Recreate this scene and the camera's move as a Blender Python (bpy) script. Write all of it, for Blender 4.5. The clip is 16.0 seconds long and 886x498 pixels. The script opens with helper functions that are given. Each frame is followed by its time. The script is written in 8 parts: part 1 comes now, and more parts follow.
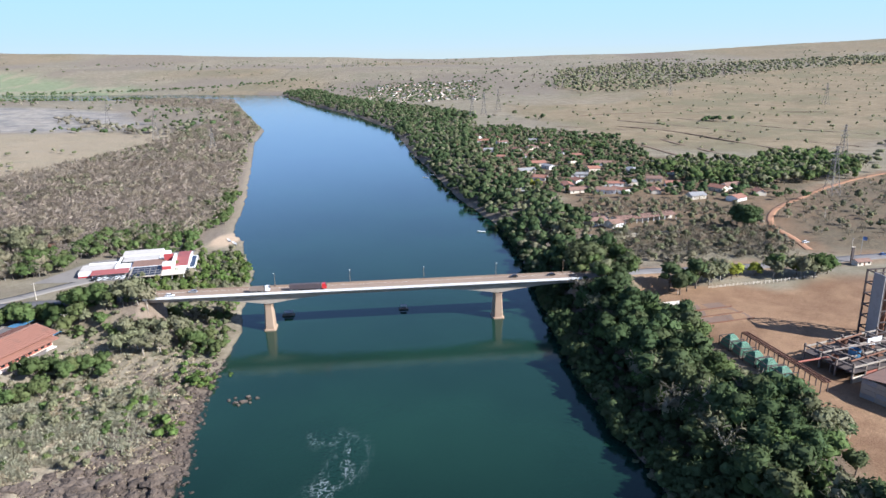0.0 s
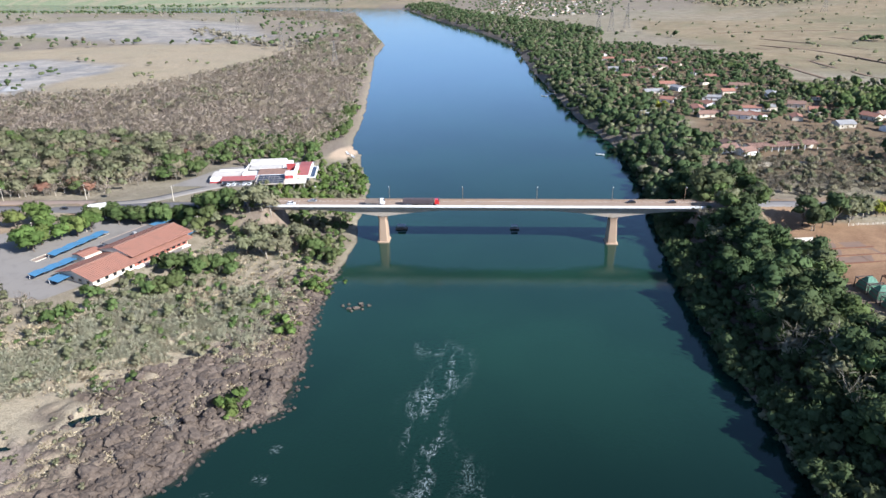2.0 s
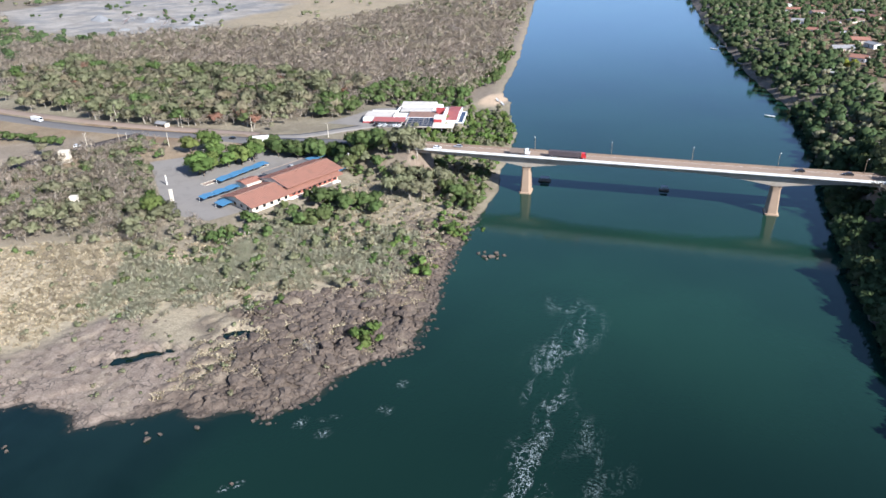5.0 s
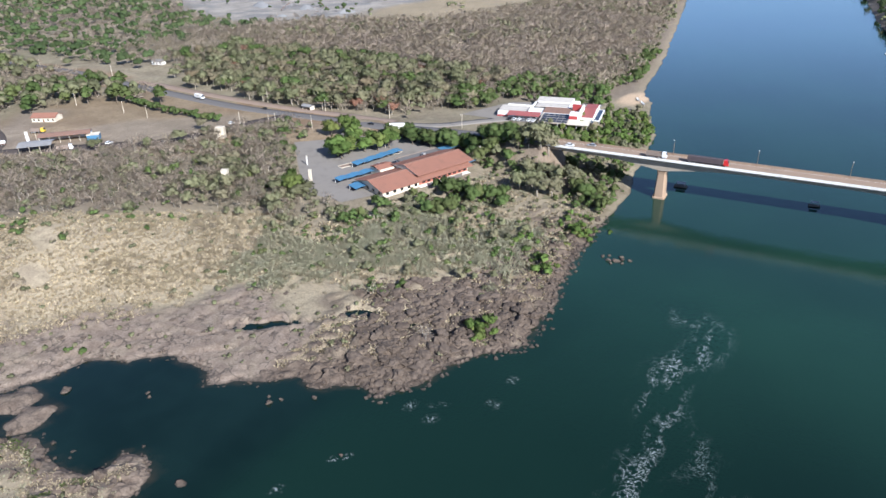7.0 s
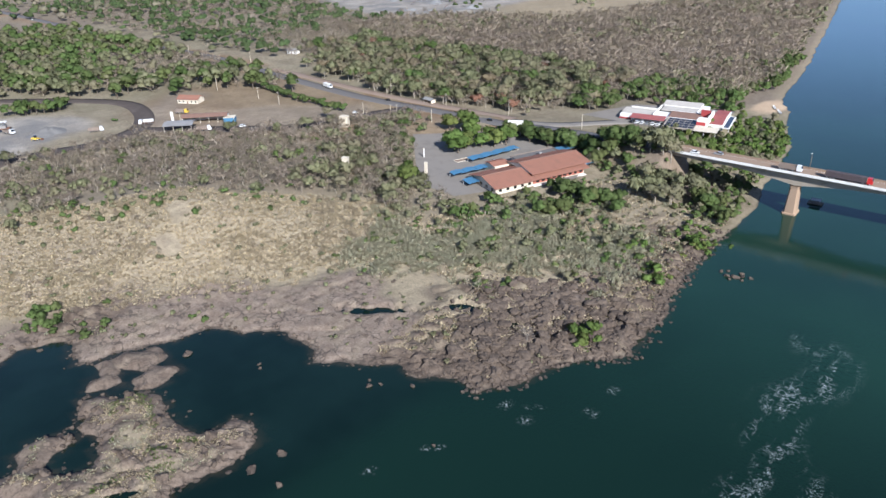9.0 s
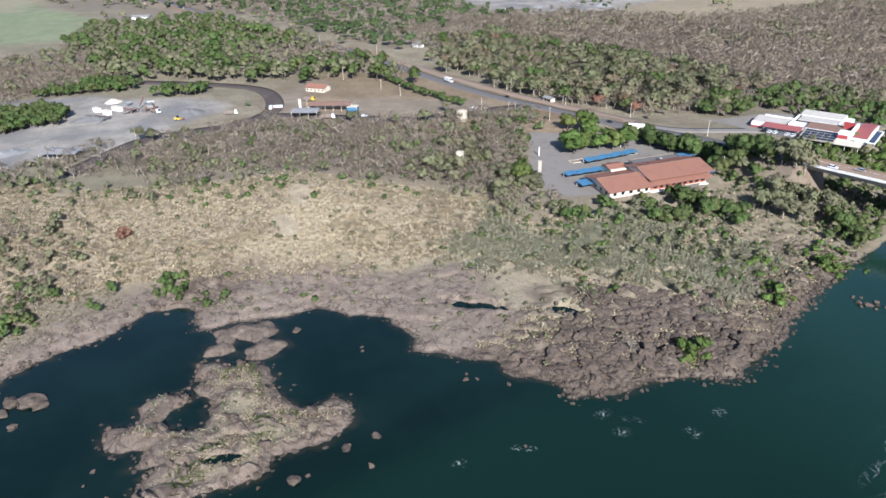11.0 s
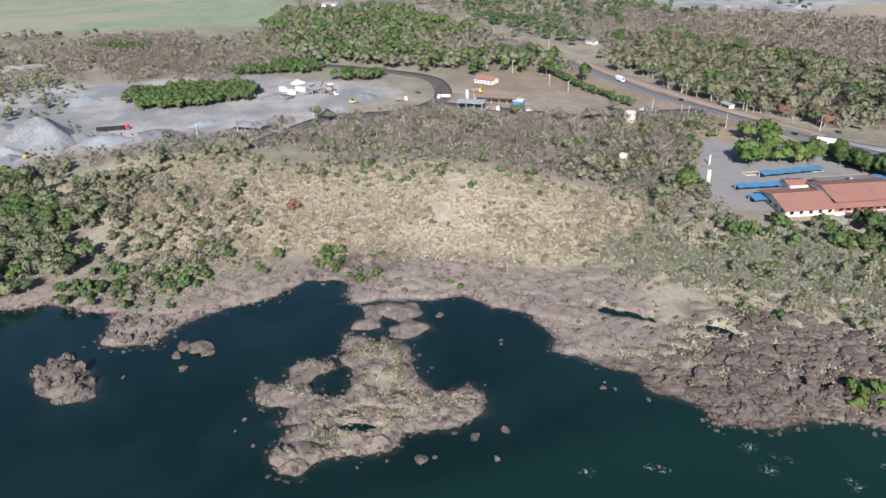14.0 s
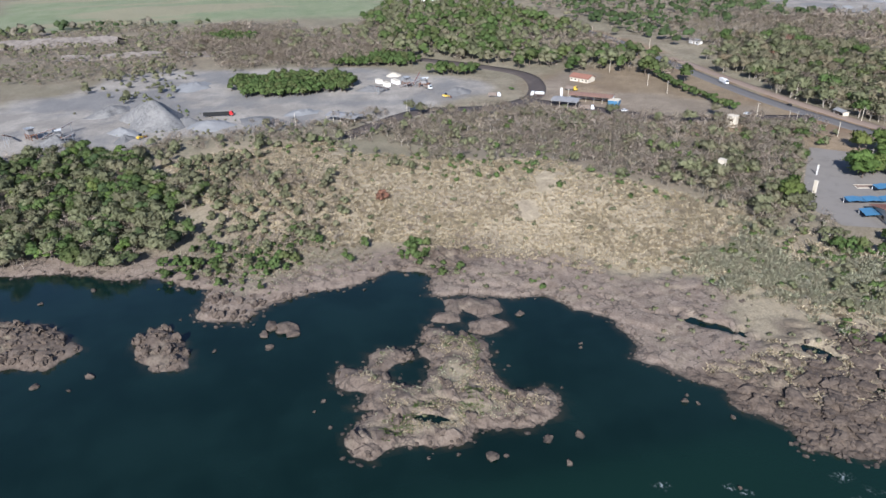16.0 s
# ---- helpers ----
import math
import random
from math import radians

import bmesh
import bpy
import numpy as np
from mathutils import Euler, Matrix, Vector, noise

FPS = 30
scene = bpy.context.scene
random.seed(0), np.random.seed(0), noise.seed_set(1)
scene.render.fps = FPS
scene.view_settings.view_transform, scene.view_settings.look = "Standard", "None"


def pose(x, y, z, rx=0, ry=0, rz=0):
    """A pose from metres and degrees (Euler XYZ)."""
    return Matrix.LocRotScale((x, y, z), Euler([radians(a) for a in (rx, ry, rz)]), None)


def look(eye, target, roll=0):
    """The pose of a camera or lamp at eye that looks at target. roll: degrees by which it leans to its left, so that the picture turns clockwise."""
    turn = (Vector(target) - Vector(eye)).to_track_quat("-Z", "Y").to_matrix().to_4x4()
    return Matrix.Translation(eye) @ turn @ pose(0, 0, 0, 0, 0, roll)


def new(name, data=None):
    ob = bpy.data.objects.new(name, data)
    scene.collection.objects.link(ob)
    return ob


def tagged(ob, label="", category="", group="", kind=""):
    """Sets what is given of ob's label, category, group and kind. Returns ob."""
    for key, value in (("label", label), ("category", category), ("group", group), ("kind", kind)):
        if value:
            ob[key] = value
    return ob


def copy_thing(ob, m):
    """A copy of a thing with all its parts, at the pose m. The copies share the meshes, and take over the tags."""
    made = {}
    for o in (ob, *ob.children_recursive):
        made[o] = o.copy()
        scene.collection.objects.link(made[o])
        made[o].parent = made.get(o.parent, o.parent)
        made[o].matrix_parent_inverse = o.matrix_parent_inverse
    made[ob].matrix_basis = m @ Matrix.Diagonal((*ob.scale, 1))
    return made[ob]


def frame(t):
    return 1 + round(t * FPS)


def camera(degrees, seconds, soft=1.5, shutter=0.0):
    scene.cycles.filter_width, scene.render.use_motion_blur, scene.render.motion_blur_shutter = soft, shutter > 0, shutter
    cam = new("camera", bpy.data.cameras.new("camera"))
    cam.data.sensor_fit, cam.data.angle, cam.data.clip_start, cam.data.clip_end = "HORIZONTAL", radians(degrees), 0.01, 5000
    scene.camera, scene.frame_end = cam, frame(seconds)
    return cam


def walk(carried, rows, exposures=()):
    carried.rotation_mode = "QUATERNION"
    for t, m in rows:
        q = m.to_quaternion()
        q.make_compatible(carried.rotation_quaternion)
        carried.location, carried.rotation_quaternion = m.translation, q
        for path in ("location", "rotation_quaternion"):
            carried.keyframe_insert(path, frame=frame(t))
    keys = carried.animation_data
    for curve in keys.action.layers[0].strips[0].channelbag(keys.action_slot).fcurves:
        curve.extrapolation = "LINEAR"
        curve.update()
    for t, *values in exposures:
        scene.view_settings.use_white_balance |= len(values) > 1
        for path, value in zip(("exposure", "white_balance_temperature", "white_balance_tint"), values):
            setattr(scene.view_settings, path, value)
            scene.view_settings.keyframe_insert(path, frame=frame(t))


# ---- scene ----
cam = camera(65.96, 16.0)
PATH = [
    (0.0, (0.00, 0.00, 132.44), (-0.02, 288.67, 50.76), -0.85),
    (0.5, (-0.05, 0.39, 132.01), (-7.31, 285.73, 39.66), -0.93),
    (1.0, (-0.10, 0.78, 131.59), (-15.62, 282.27, 29.00), -1.00),
    (1.5, (-0.14, 1.17, 131.20), (-31.37, 279.22, 22.98), -1.02),
    (2.0, (-0.15, 1.54, 130.91), (-48.43, 274.93, 17.23), -1.07),
    (2.5, (-0.13, 1.88, 130.75), (-58.58, 271.33, 12.50), -1.08),
    (3.0, (-0.06, 2.16, 130.72), (-67.63, 267.67, 8.50), -1.14),
    (5.5, (0.62, 3.07, 131.09), (-115.90, 244.62, -3.38), -1.35),
    (6.0, (0.74, 3.16, 131.22), (-128.68, 238.06, -3.23), -1.41),
    (6.5, (0.82, 3.20, 131.37), (-139.92, 231.47, -3.10), -1.43),
    (7.0, (0.86, 3.26, 131.53), (-151.13, 224.17, -2.99), -1.39),
    (7.5, (0.89, 3.36, 131.64), (-161.64, 216.59, -2.95), -1.43),
    (8.0, (0.92, 3.50, 131.72), (-171.04, 209.13, -3.01), -1.47),
    (8.5, (0.96, 3.63, 131.75), (-179.46, 201.80, -3.06), -1.49),
    (9.0, (1.04, 3.71, 131.74), (-187.69, 193.96, -3.13), -1.50),
    (11.5, (1.23, 3.97, 131.50), (-224.31, 148.65, -3.42), -1.61),
    (12.0, (1.19, 4.10, 131.37), (-230.25, 139.20, -3.49), -1.65),
    (12.5, (1.11, 4.24, 131.25), (-235.81, 129.48, -3.60), -1.66),
    (13.0, (1.03, 4.33, 131.21), (-240.83, 119.57, -3.79), -1.69),
    (13.5, (1.03, 4.38, 131.24), (-245.30, 109.56, -3.89), -1.73),
    (14.0, (1.09, 4.41, 131.30), (-248.80, 100.56, -4.01), -1.71),
    (14.5, (1.17, 4.45, 131.36), (-251.73, 92.17, -4.09), -1.74),
    (15.0, (1.22, 4.49, 131.40), (-254.33, 83.81, -4.25), -1.83),
    (15.5, (1.23, 4.51, 131.44), (-256.60, 75.73, -4.40), -1.85),
    (16.0, (1.18, 4.55, 131.49), (-259.24, 65.23, -4.52), -1.90),
]
EXPOSURES = [(0.0, 1.06, 5850, 11), (3.0, 1.16, 5900, 10), (5.5, 1.07, 5900, 10), (7.0, 0.91, 5900, 10), (9.0, 0.72, 5900, 10), (12.5, 0.88, 5850, 10), (14.5, 0.88, 5850, 11), (16.0, 0.65, 5850, 11)]
walk(cam, [(t, look(eye, target, roll)) for t, eye, target, roll in PATH], EXPOSURES)

# ---- light ----
SUN_ELEVATION, SUN_TURN = 33.0, 113.0
world = bpy.data.worlds.new("world")
scene.world = world
world.use_nodes = True
wn = world.node_tree.nodes
sky = wn.new("ShaderNodeTexSky")
sky.sky_type, sky.sun_disc = "NISHITA", False
sky.sun_elevation, sky.sun_rotation = radians(SUN_ELEVATION), radians(SUN_TURN)
sky.altitude, sky.air_density, sky.dust_density, sky.ozone_density = 900, 0.5, 0.5, 0.8
wn["Background"].inputs["Strength"].default_value = 0.145
# the sky's brightness is capped: no brighter at the horizon than a little above it
lum, over, share, dim = wn.new("ShaderNodeRGBToBW"), wn.new("ShaderNodeMath"), wn.new("ShaderNodeMath"), wn.new("ShaderNodeVectorMath")
over.operation, share.operation, dim.operation = "MAXIMUM", "DIVIDE", "SCALE"
over.inputs[1].default_value = share.inputs[0].default_value = 2.65
link = world.node_tree.links.new
link(sky.outputs[0], lum.inputs[0]), link(lum.outputs[0], over.inputs[0]), link(over.outputs[0], share.inputs[1])
link(sky.outputs[0], dim.inputs[0]), link(share.outputs[0], dim.inputs["Scale"])
link(dim.outputs["Vector"], wn["Background"].inputs["Color"])
sun_data = bpy.data.lights.new("sun", "SUN")
sun_data.energy, sun_data.angle, sun_data.color = 5.0, radians(0.53), (1.0, 0.96, 0.90)
sun = new("sun", sun_data)
az, el = radians(SUN_TURN), radians(SUN_ELEVATION)
to_sun = Vector((math.sin(az) * math.cos(el), math.cos(az) * math.cos(el), math.sin(el)))
sun.matrix_world = look(to_sun * 900, (0, 0, 0))


# ---- materials ----
class Mat:
    """A small builder of node materials."""

    def __init__(self, name, rough=0.8, metal=0.0, spec=0.3):
        self.m = bpy.data.materials.new(name)
        self.m.use_nodes = True
        self.n, self.l = self.m.node_tree.nodes, self.m.node_tree.links
        self.b = self.n["Principled BSDF"]
        self.b.inputs["Roughness"].default_value = rough
        self.b.inputs["Metallic"].default_value = metal
        self.b.inputs["Specular IOR Level"].default_value = spec
        geo = self.n.new("ShaderNodeNewGeometry")
        self.geo, self.pos = geo, geo.outputs["Position"]
        self.co = self.n.new("ShaderNodeTexCoord").outputs["Object"]

    def put(self, value, socket):
        if isinstance(value, (int, float)):
            socket.default_value = value
        elif isinstance(value, tuple):
            socket.default_value = (*value, 1.0) if len(value) == 3 and socket.type == "RGBA" else value
        else:
            self.l.new(value, socket)

    def noise(self, scale, detail=4.0, rough=0.6, at=None, stretch=None):
        v = at or self.pos
        if stretch:
            mp = self.n.new("ShaderNodeMapping")
            mp.inputs["Scale"].default_value = stretch
            self.l.new(v, mp.inputs["Vector"])
            v = mp.outputs[0]
        t = self.n.new("ShaderNodeTexNoise")
        self.l.new(v, t.inputs["Vector"])
        t.inputs["Scale"].default_value, t.inputs["Detail"].default_value, t.inputs["Roughness"].default_value = scale, detail, rough
        return t.outputs["Fac"]

    def cells(self, scale, feature="F1", at=None):
        t = self.n.new("ShaderNodeTexVoronoi")
        t.feature = feature
        self.l.new(at or self.pos, t.inputs["Vector"])
        t.inputs["Scale"].default_value = scale
        return t.outputs["Distance"]

    def ramp(self, fac, lo, hi):
        r = self.n.new("ShaderNodeMapRange")
        r.interpolation_type = "SMOOTHSTEP"
        self.put(fac, r.inputs["Value"])
        r.inputs["From Min"].default_value, r.inputs["From Max"].default_value = lo, hi
        return r.outputs[0]

    def math(self, kind, a, b=0.0):
        t = self.n.new("ShaderNodeMath")
        t.operation = kind
        self.put(a, t.inputs[0]), self.put(b, t.inputs[1])
        return t.outputs[0]

    def mix(self, fac, a, b, kind="MIX"):
        t = self.n.new("ShaderNodeMix")
        t.data_type, t.blend_type = "RGBA", kind
        self.put(fac, t.inputs["Factor"]), self.put(a, t.inputs["A"]), self.put(b, t.inputs["B"])
        return t.outputs["Result"]

    def attr(self, name):
        t = self.n.new("ShaderNodeAttribute")
        t.attribute_name = name
        return t.outputs["Fac"]

    def island(self):
        return self.geo.outputs["Random Per Island"]

    def each(self):
        return self.n.new("ShaderNodeObjectInfo").outputs["Random"]

    def color(self, value):
        self.put(value, self.b.inputs["Base Color"])
        return self

    def bump(self, height, strength=0.5, distance=0.1):
        t = self.n.new("ShaderNodeBump")
        self.put(height, t.inputs["Height"])
        t.inputs["Strength"].default_value, t.inputs["Distance"].default_value = strength, distance
        self.l.new(t.outputs[0], self.b.inputs["Normal"])
        return self


def weathered(name, base, dirt, rough=0.8, metal=0.0, scale=0.6, amount=0.6, bump=0.1, spec=0.3, vary=0.0):
    """A painted or mineral surface with stains at two scales."""
    m = Mat(name, rough, metal, spec)
    stain = m.ramp(m.noise(scale, 6, 0.65), 0.45, 0.75)
    fine = m.noise(scale * 14, 3, 0.6)
    c = m.mix(m.math("MULTIPLY", stain, amount), base, dirt)
    c = m.mix(m.math("MULTIPLY", m.ramp(fine, 0.5, 0.8), 0.35 * amount), c, dirt)
    if vary:
        c = m.mix(m.math("MULTIPLY", m.each(), vary), c, dirt)
    m.color(c)
    m.bump(fine, 0.3, bump)
    return m.m


def leafy(name, dark, light, dry, dry_share=0.15, vary=0.56):
    """Foliage whose colour differs from clump to clump and from tree to tree."""
    m = Mat(name, 0.9, 0.0, 0.06)
    fine = m.noise(1.6, 4, 0.65)
    blend = m.math("ADD", m.math("MULTIPLY", m.island(), 0.45), m.math("MULTIPLY", m.ramp(fine, 0.3, 0.7), 0.5))
    c = m.mix(blend, dark, light)
    shade = m.n.new("ShaderNodeCombineColor")
    deep = m.math("ADD", 1.0 - vary / 2, m.math("MULTIPLY", m.math("FRACT", m.math("MULTIPLY", m.math("ADD", m.each(), m.attr("tint")), 7.31)), vary))
    for k in range(3):
        m.l.new(deep, shade.inputs[k])
    c = m.mix(1.0, c, shade.outputs[0], "MULTIPLY")
    whole = m.math("FRACT", m.math("ADD", m.each(), m.attr("tint")))
    c = m.mix(m.math("MULTIPLY", m.ramp(whole, 1.0 - 2 * dry_share, 1.0), 0.8), c, dry)
    c = m.mix(m.math("MULTIPLY", m.ramp(m.noise(0.02, 2), 0.4, 0.65), 0.25), c, dry)
    m.color(c)
    # the crown is lit as a soft mass, not leaf by leaf
    soft = m.n.new("ShaderNodeAttribute")
    soft.attribute_name = "soft"
    turn = m.n.new("ShaderNodeVectorTransform")
    turn.vector_type, turn.convert_from, turn.convert_to = "NORMAL", "OBJECT", "WORLD"
    m.l.new(soft.outputs["Vector"], turn.inputs[0])
    relief = m.n.new("ShaderNodeBump")
    relief.inputs["Strength"].default_value, relief.inputs["Distance"].default_value = 0.5, 0.5
    m.l.new(fine, relief.inputs["Height"]), m.l.new(turn.outputs[0], relief.inputs["Normal"])
    m.l.new(relief.outputs[0], m.b.inputs["Normal"])
    # thin leaves let part of the sun through
    glow, both = m.n.new("ShaderNodeBsdfTranslucent"), m.n.new("ShaderNodeAddShader")
    m.put(m.mix(0.35, c, (0.0, 0.0, 0.0)), glow.inputs["Color"])
    m.l.new(turn.outputs[0], glow.inputs["Normal"])
    m.l.new(m.b.outputs[0], both.inputs[0]), m.l.new(glow.outputs[0], both.inputs[1])
    m.l.new(both.outputs[0], m.n["Material Output"].inputs["Surface"])
    return m.m


leaf_green = leafy("leaf_green", (0.048, 0.078, 0.026), (0.098, 0.135, 0.046), (0.112, 0.122, 0.050))
leaf_dark = leafy("leaf_dark", (0.034, 0.053, 0.024), (0.073, 0.103, 0.041), (0.088, 0.096, 0.046))
leaf_olive = leafy("leaf_olive", (0.102, 0.109, 0.058), (0.162, 0.165, 0.092), (0.180, 0.160, 0.105), 0.2)
leaf_bright = leafy("leaf_bright", (0.060, 0.098, 0.026), (0.112, 0.160, 0.046), (0.135, 0.150, 0.048))
leaf_gold = leafy("leaf_gold", (0.165, 0.185, 0.028), (0.280, 0.285, 0.048), (0.220, 0.220, 0.040))
leaf_dry = leafy("leaf_dry", (0.275, 0.221, 0.177), (0.320, 0.262, 0.210), (0.245, 0.210, 0.142), 0.3, 0.36)
leaf_tan = leafy("leaf_tan", (0.145, 0.128, 0.082), (0.198, 0.176, 0.115), (0.185, 0.148, 0.095), 0.2)
leaf_far = leafy("leaf_far", (0.150, 0.130, 0.098), (0.195, 0.170, 0.130), (0.140, 0.135, 0.085), 0.3)
leaf_rust = leafy("leaf_rust", (0.160, 0.080, 0.052), (0.220, 0.120, 0.082), (0.180, 0.110, 0.080))
straw = leafy("straw", (0.415, 0.345, 0.230), (0.465, 0.392, 0.265), (0.350, 0.292, 0.205), 0.35, 0.3)
reed = leafy("reed", (0.285, 0.280, 0.190), (0.340, 0.330, 0.232), (0.350, 0.305, 0.215), 0.3, 0.3)
bark = weathered("bark", (0.150, 0.120, 0.090), (0.070, 0.055, 0.045), 0.9, scale=1.5)
pale_bark = weathered("pale_bark", (0.330, 0.290, 0.240), (0.160, 0.130, 0.100), 0.9, scale=1.5)


def ground_material():
    m = Mat("ground", 0.95, 0.0, 0.15)
    big, mid, fine, grit = m.noise(0.006, 5), m.noise(0.045, 5, 0.65), m.noise(0.35, 6, 0.7), m.noise(1.8, 5, 0.7)
    # dry savanna soil and grass
    c = m.mix(m.ramp(mid, 0.35, 0.65), (0.185, 0.152, 0.108), (0.262, 0.222, 0.158))
    c = m.mix(m.math("MULTIPLY", m.ramp(fine, 0.45, 0.7), 0.6), c, (0.120, 0.105, 0.060))
    c = m.mix(m.math("MULTIPLY", m.ramp(big, 0.45, 0.6), 0.45), c, (0.160, 0.148, 0.098))
    # pasture
    past = m.mix(m.ramp(mid, 0.35, 0.65), (0.185, 0.140, 0.084), (0.240, 0.190, 0.117))
    past = m.mix(m.math("MULTIPLY", m.ramp(fine, 0.5, 0.75), 0.45), past, (0.165, 0.138, 0.078))
    past = m.mix(m.math("MULTIPLY", m.ramp(m.noise(0.0045, 4, 0.6), 0.47, 0.6), 0.6), past, (0.138, 0.128, 0.072))
    past = m.mix(m.math("MULTIPLY", m.ramp(m.noise(0.016, 4, 0.65), 0.52, 0.66), 0.45), past, (0.150, 0.112, 0.070))
    c = m.mix(m.attr("pasture"), c, past)
    # standing straw
    st = m.mix(m.ramp(fine, 0.35, 0.65), (0.385, 0.318, 0.218), (0.270, 0.218, 0.150))
    st = m.mix(m.math("MULTIPLY", m.ramp(mid, 0.45, 0.65), 0.4), st, (0.250, 0.200, 0.155))
    st = m.mix(m.math("MULTIPLY", m.ramp(m.noise(0.028, 3), 0.5, 0.62), 0.3), st, (0.200, 0.168, 0.115))
    st = m.mix(m.math("MULTIPLY", m.ramp(m.noise(0.11, 4, 0.6), 0.5, 0.68), 0.3), st, (0.210, 0.168, 0.122))
    c = m.mix(m.attr("straw"), c, st)
    # crops
    gr = m.mix(m.ramp(mid, 0.3, 0.7), (0.165, 0.192, 0.105), (0.215, 0.228, 0.138))
    gr = m.mix(m.math("MULTIPLY", m.ramp(m.noise(0.011, 3, 0.5, stretch=(1.0, 0.35, 1.0)), 0.50, 0.58), 0.75), gr, (0.262, 0.226, 0.150))
    c = m.mix(m.attr("crop"), c, gr)
    # woodland floor, also painted as shade round the west abutment
    wf = m.mix(m.ramp(fine, 0.35, 0.7), (0.155, 0.125, 0.096), (0.210, 0.171, 0.131))
    c = m.mix(m.attr("litter_shade"), c, wf)
    # low brown brush over red soil
    br = m.mix(m.ramp(fine, 0.35, 0.7), (0.098, 0.078, 0.050), (0.158, 0.124, 0.080))
    br = m.mix(m.math("MULTIPLY", m.ramp(mid, 0.45, 0.62), 0.5), br, (0.165, 0.110, 0.070))
    c = m.mix(m.attr("brush"), c, br)
    # red earth
    red = m.mix(m.ramp(mid, 0.35, 0.65), (0.182, 0.106, 0.061), (0.252, 0.156, 0.090))
    red = m.mix(m.math("MULTIPLY", m.ramp(fine, 0.5, 0.75), 0.4), red, (0.190, 0.115, 0.070))
    c = m.mix(m.attr("red"), c, red)
    # crushed stone
    gv = m.mix(m.ramp(mid, 0.35, 0.65), (0.230, 0.206, 0.178), (0.325, 0.292, 0.250))
    gv = m.mix(m.math("MULTIPLY", m.ramp(fine, 0.5, 0.75), 0.5), gv, (0.150, 0.142, 0.135))
    gv = m.mix(m.math("MULTIPLY", m.ramp(m.noise(0.018, 4, 0.6), 0.46, 0.6), 0.65), gv, (0.148, 0.146, 0.146))
    c = m.mix(m.attr("gravel"), c, gv)
    # river rock: smooth mauve-grey basalt with pale crusts and dark cracks
    rk = m.mix(m.ramp(fine, 0.3, 0.7), (0.066, 0.049, 0.038), (0.138, 0.106, 0.082))
    rk = m.mix(m.math("MULTIPLY", m.ramp(grit, 0.5, 0.75), 0.5), rk, (0.070, 0.055, 0.050))
    rk = m.mix(m.attr("shelf"), rk, m.mix(m.ramp(fine, 0.3, 0.7), (0.152, 0.115, 0.090), (0.232, 0.184, 0.146)))
    rk = m.mix(m.math("MULTIPLY", m.ramp(m.noise(0.10, 5), 0.52, 0.68), 0.4), rk, (0.240, 0.198, 0.145))
    warp = m.n.new("ShaderNodeVectorMath")
    warp.operation = "ADD"
    drift = m.n.new("ShaderNodeTexNoise")
    drift.inputs["Scale"].default_value = 0.25
    m.l.new(m.pos, drift.inputs["Vector"])
    stretch = m.n.new("ShaderNodeVectorMath")
    stretch.operation = "SCALE"
    m.l.new(drift.outputs["Color"], stretch.inputs[0])
    stretch.inputs["Scale"].default_value = 9.0
    m.l.new(m.pos, warp.inputs[0]), m.l.new(stretch.outputs[0], warp.inputs[1])
    crack = m.math("MULTIPLY", m.ramp(m.cells(0.16, "DISTANCE_TO_EDGE", warp.outputs[0]), 0.08, 0.0), m.ramp(m.noise(0.15, 3), 0.38, 0.55))
    rk = m.mix(m.math("MULTIPLY", crack, 0.7), rk, (0.040, 0.034, 0.030))
    # dust and dead grass caught in the joints
    rk = m.mix(m.math("MULTIPLY", m.attr("joint"), 0.85), rk, m.mix(m.ramp(fine, 0.35, 0.7), (0.215, 0.178, 0.125), (0.300, 0.250, 0.175)))
    c = m.mix(m.attr("rock"), c, rk)
    # sand
    c = m.mix(m.attr("sand"), c, m.mix(fine, (0.470, 0.360, 0.250), (0.380, 0.270, 0.180)))
    # wet foot of the bank
    sep = m.n.new("ShaderNodeSeparateXYZ")
    m.l.new(m.pos, sep.inputs[0])
    wet = m.ramp(m.math("ADD", sep.outputs[2], m.math("MULTIPLY", fine, 0.5)), 0.55, 0.2)
    c = m.mix(m.math("MULTIPLY", wet, 0.8), c, (0.045, 0.038, 0.032))
    speck = m.math("ADD", 0.74, m.math("MULTIPLY", m.ramp(grit, 0.25, 0.75), 0.58))
    grain = m.n.new("ShaderNodeCombineColor")
    for k in range(3):
        m.l.new(speck, grain.inputs[k])
    c = m.mix(1.0, c, grain.outputs[0], "MULTIPLY")
    m.color(c)
    m.bump(m.math("ADD", fine, m.math("MULTIPLY", grit, 0.4)), 0.6, 0.5)
    return m.m


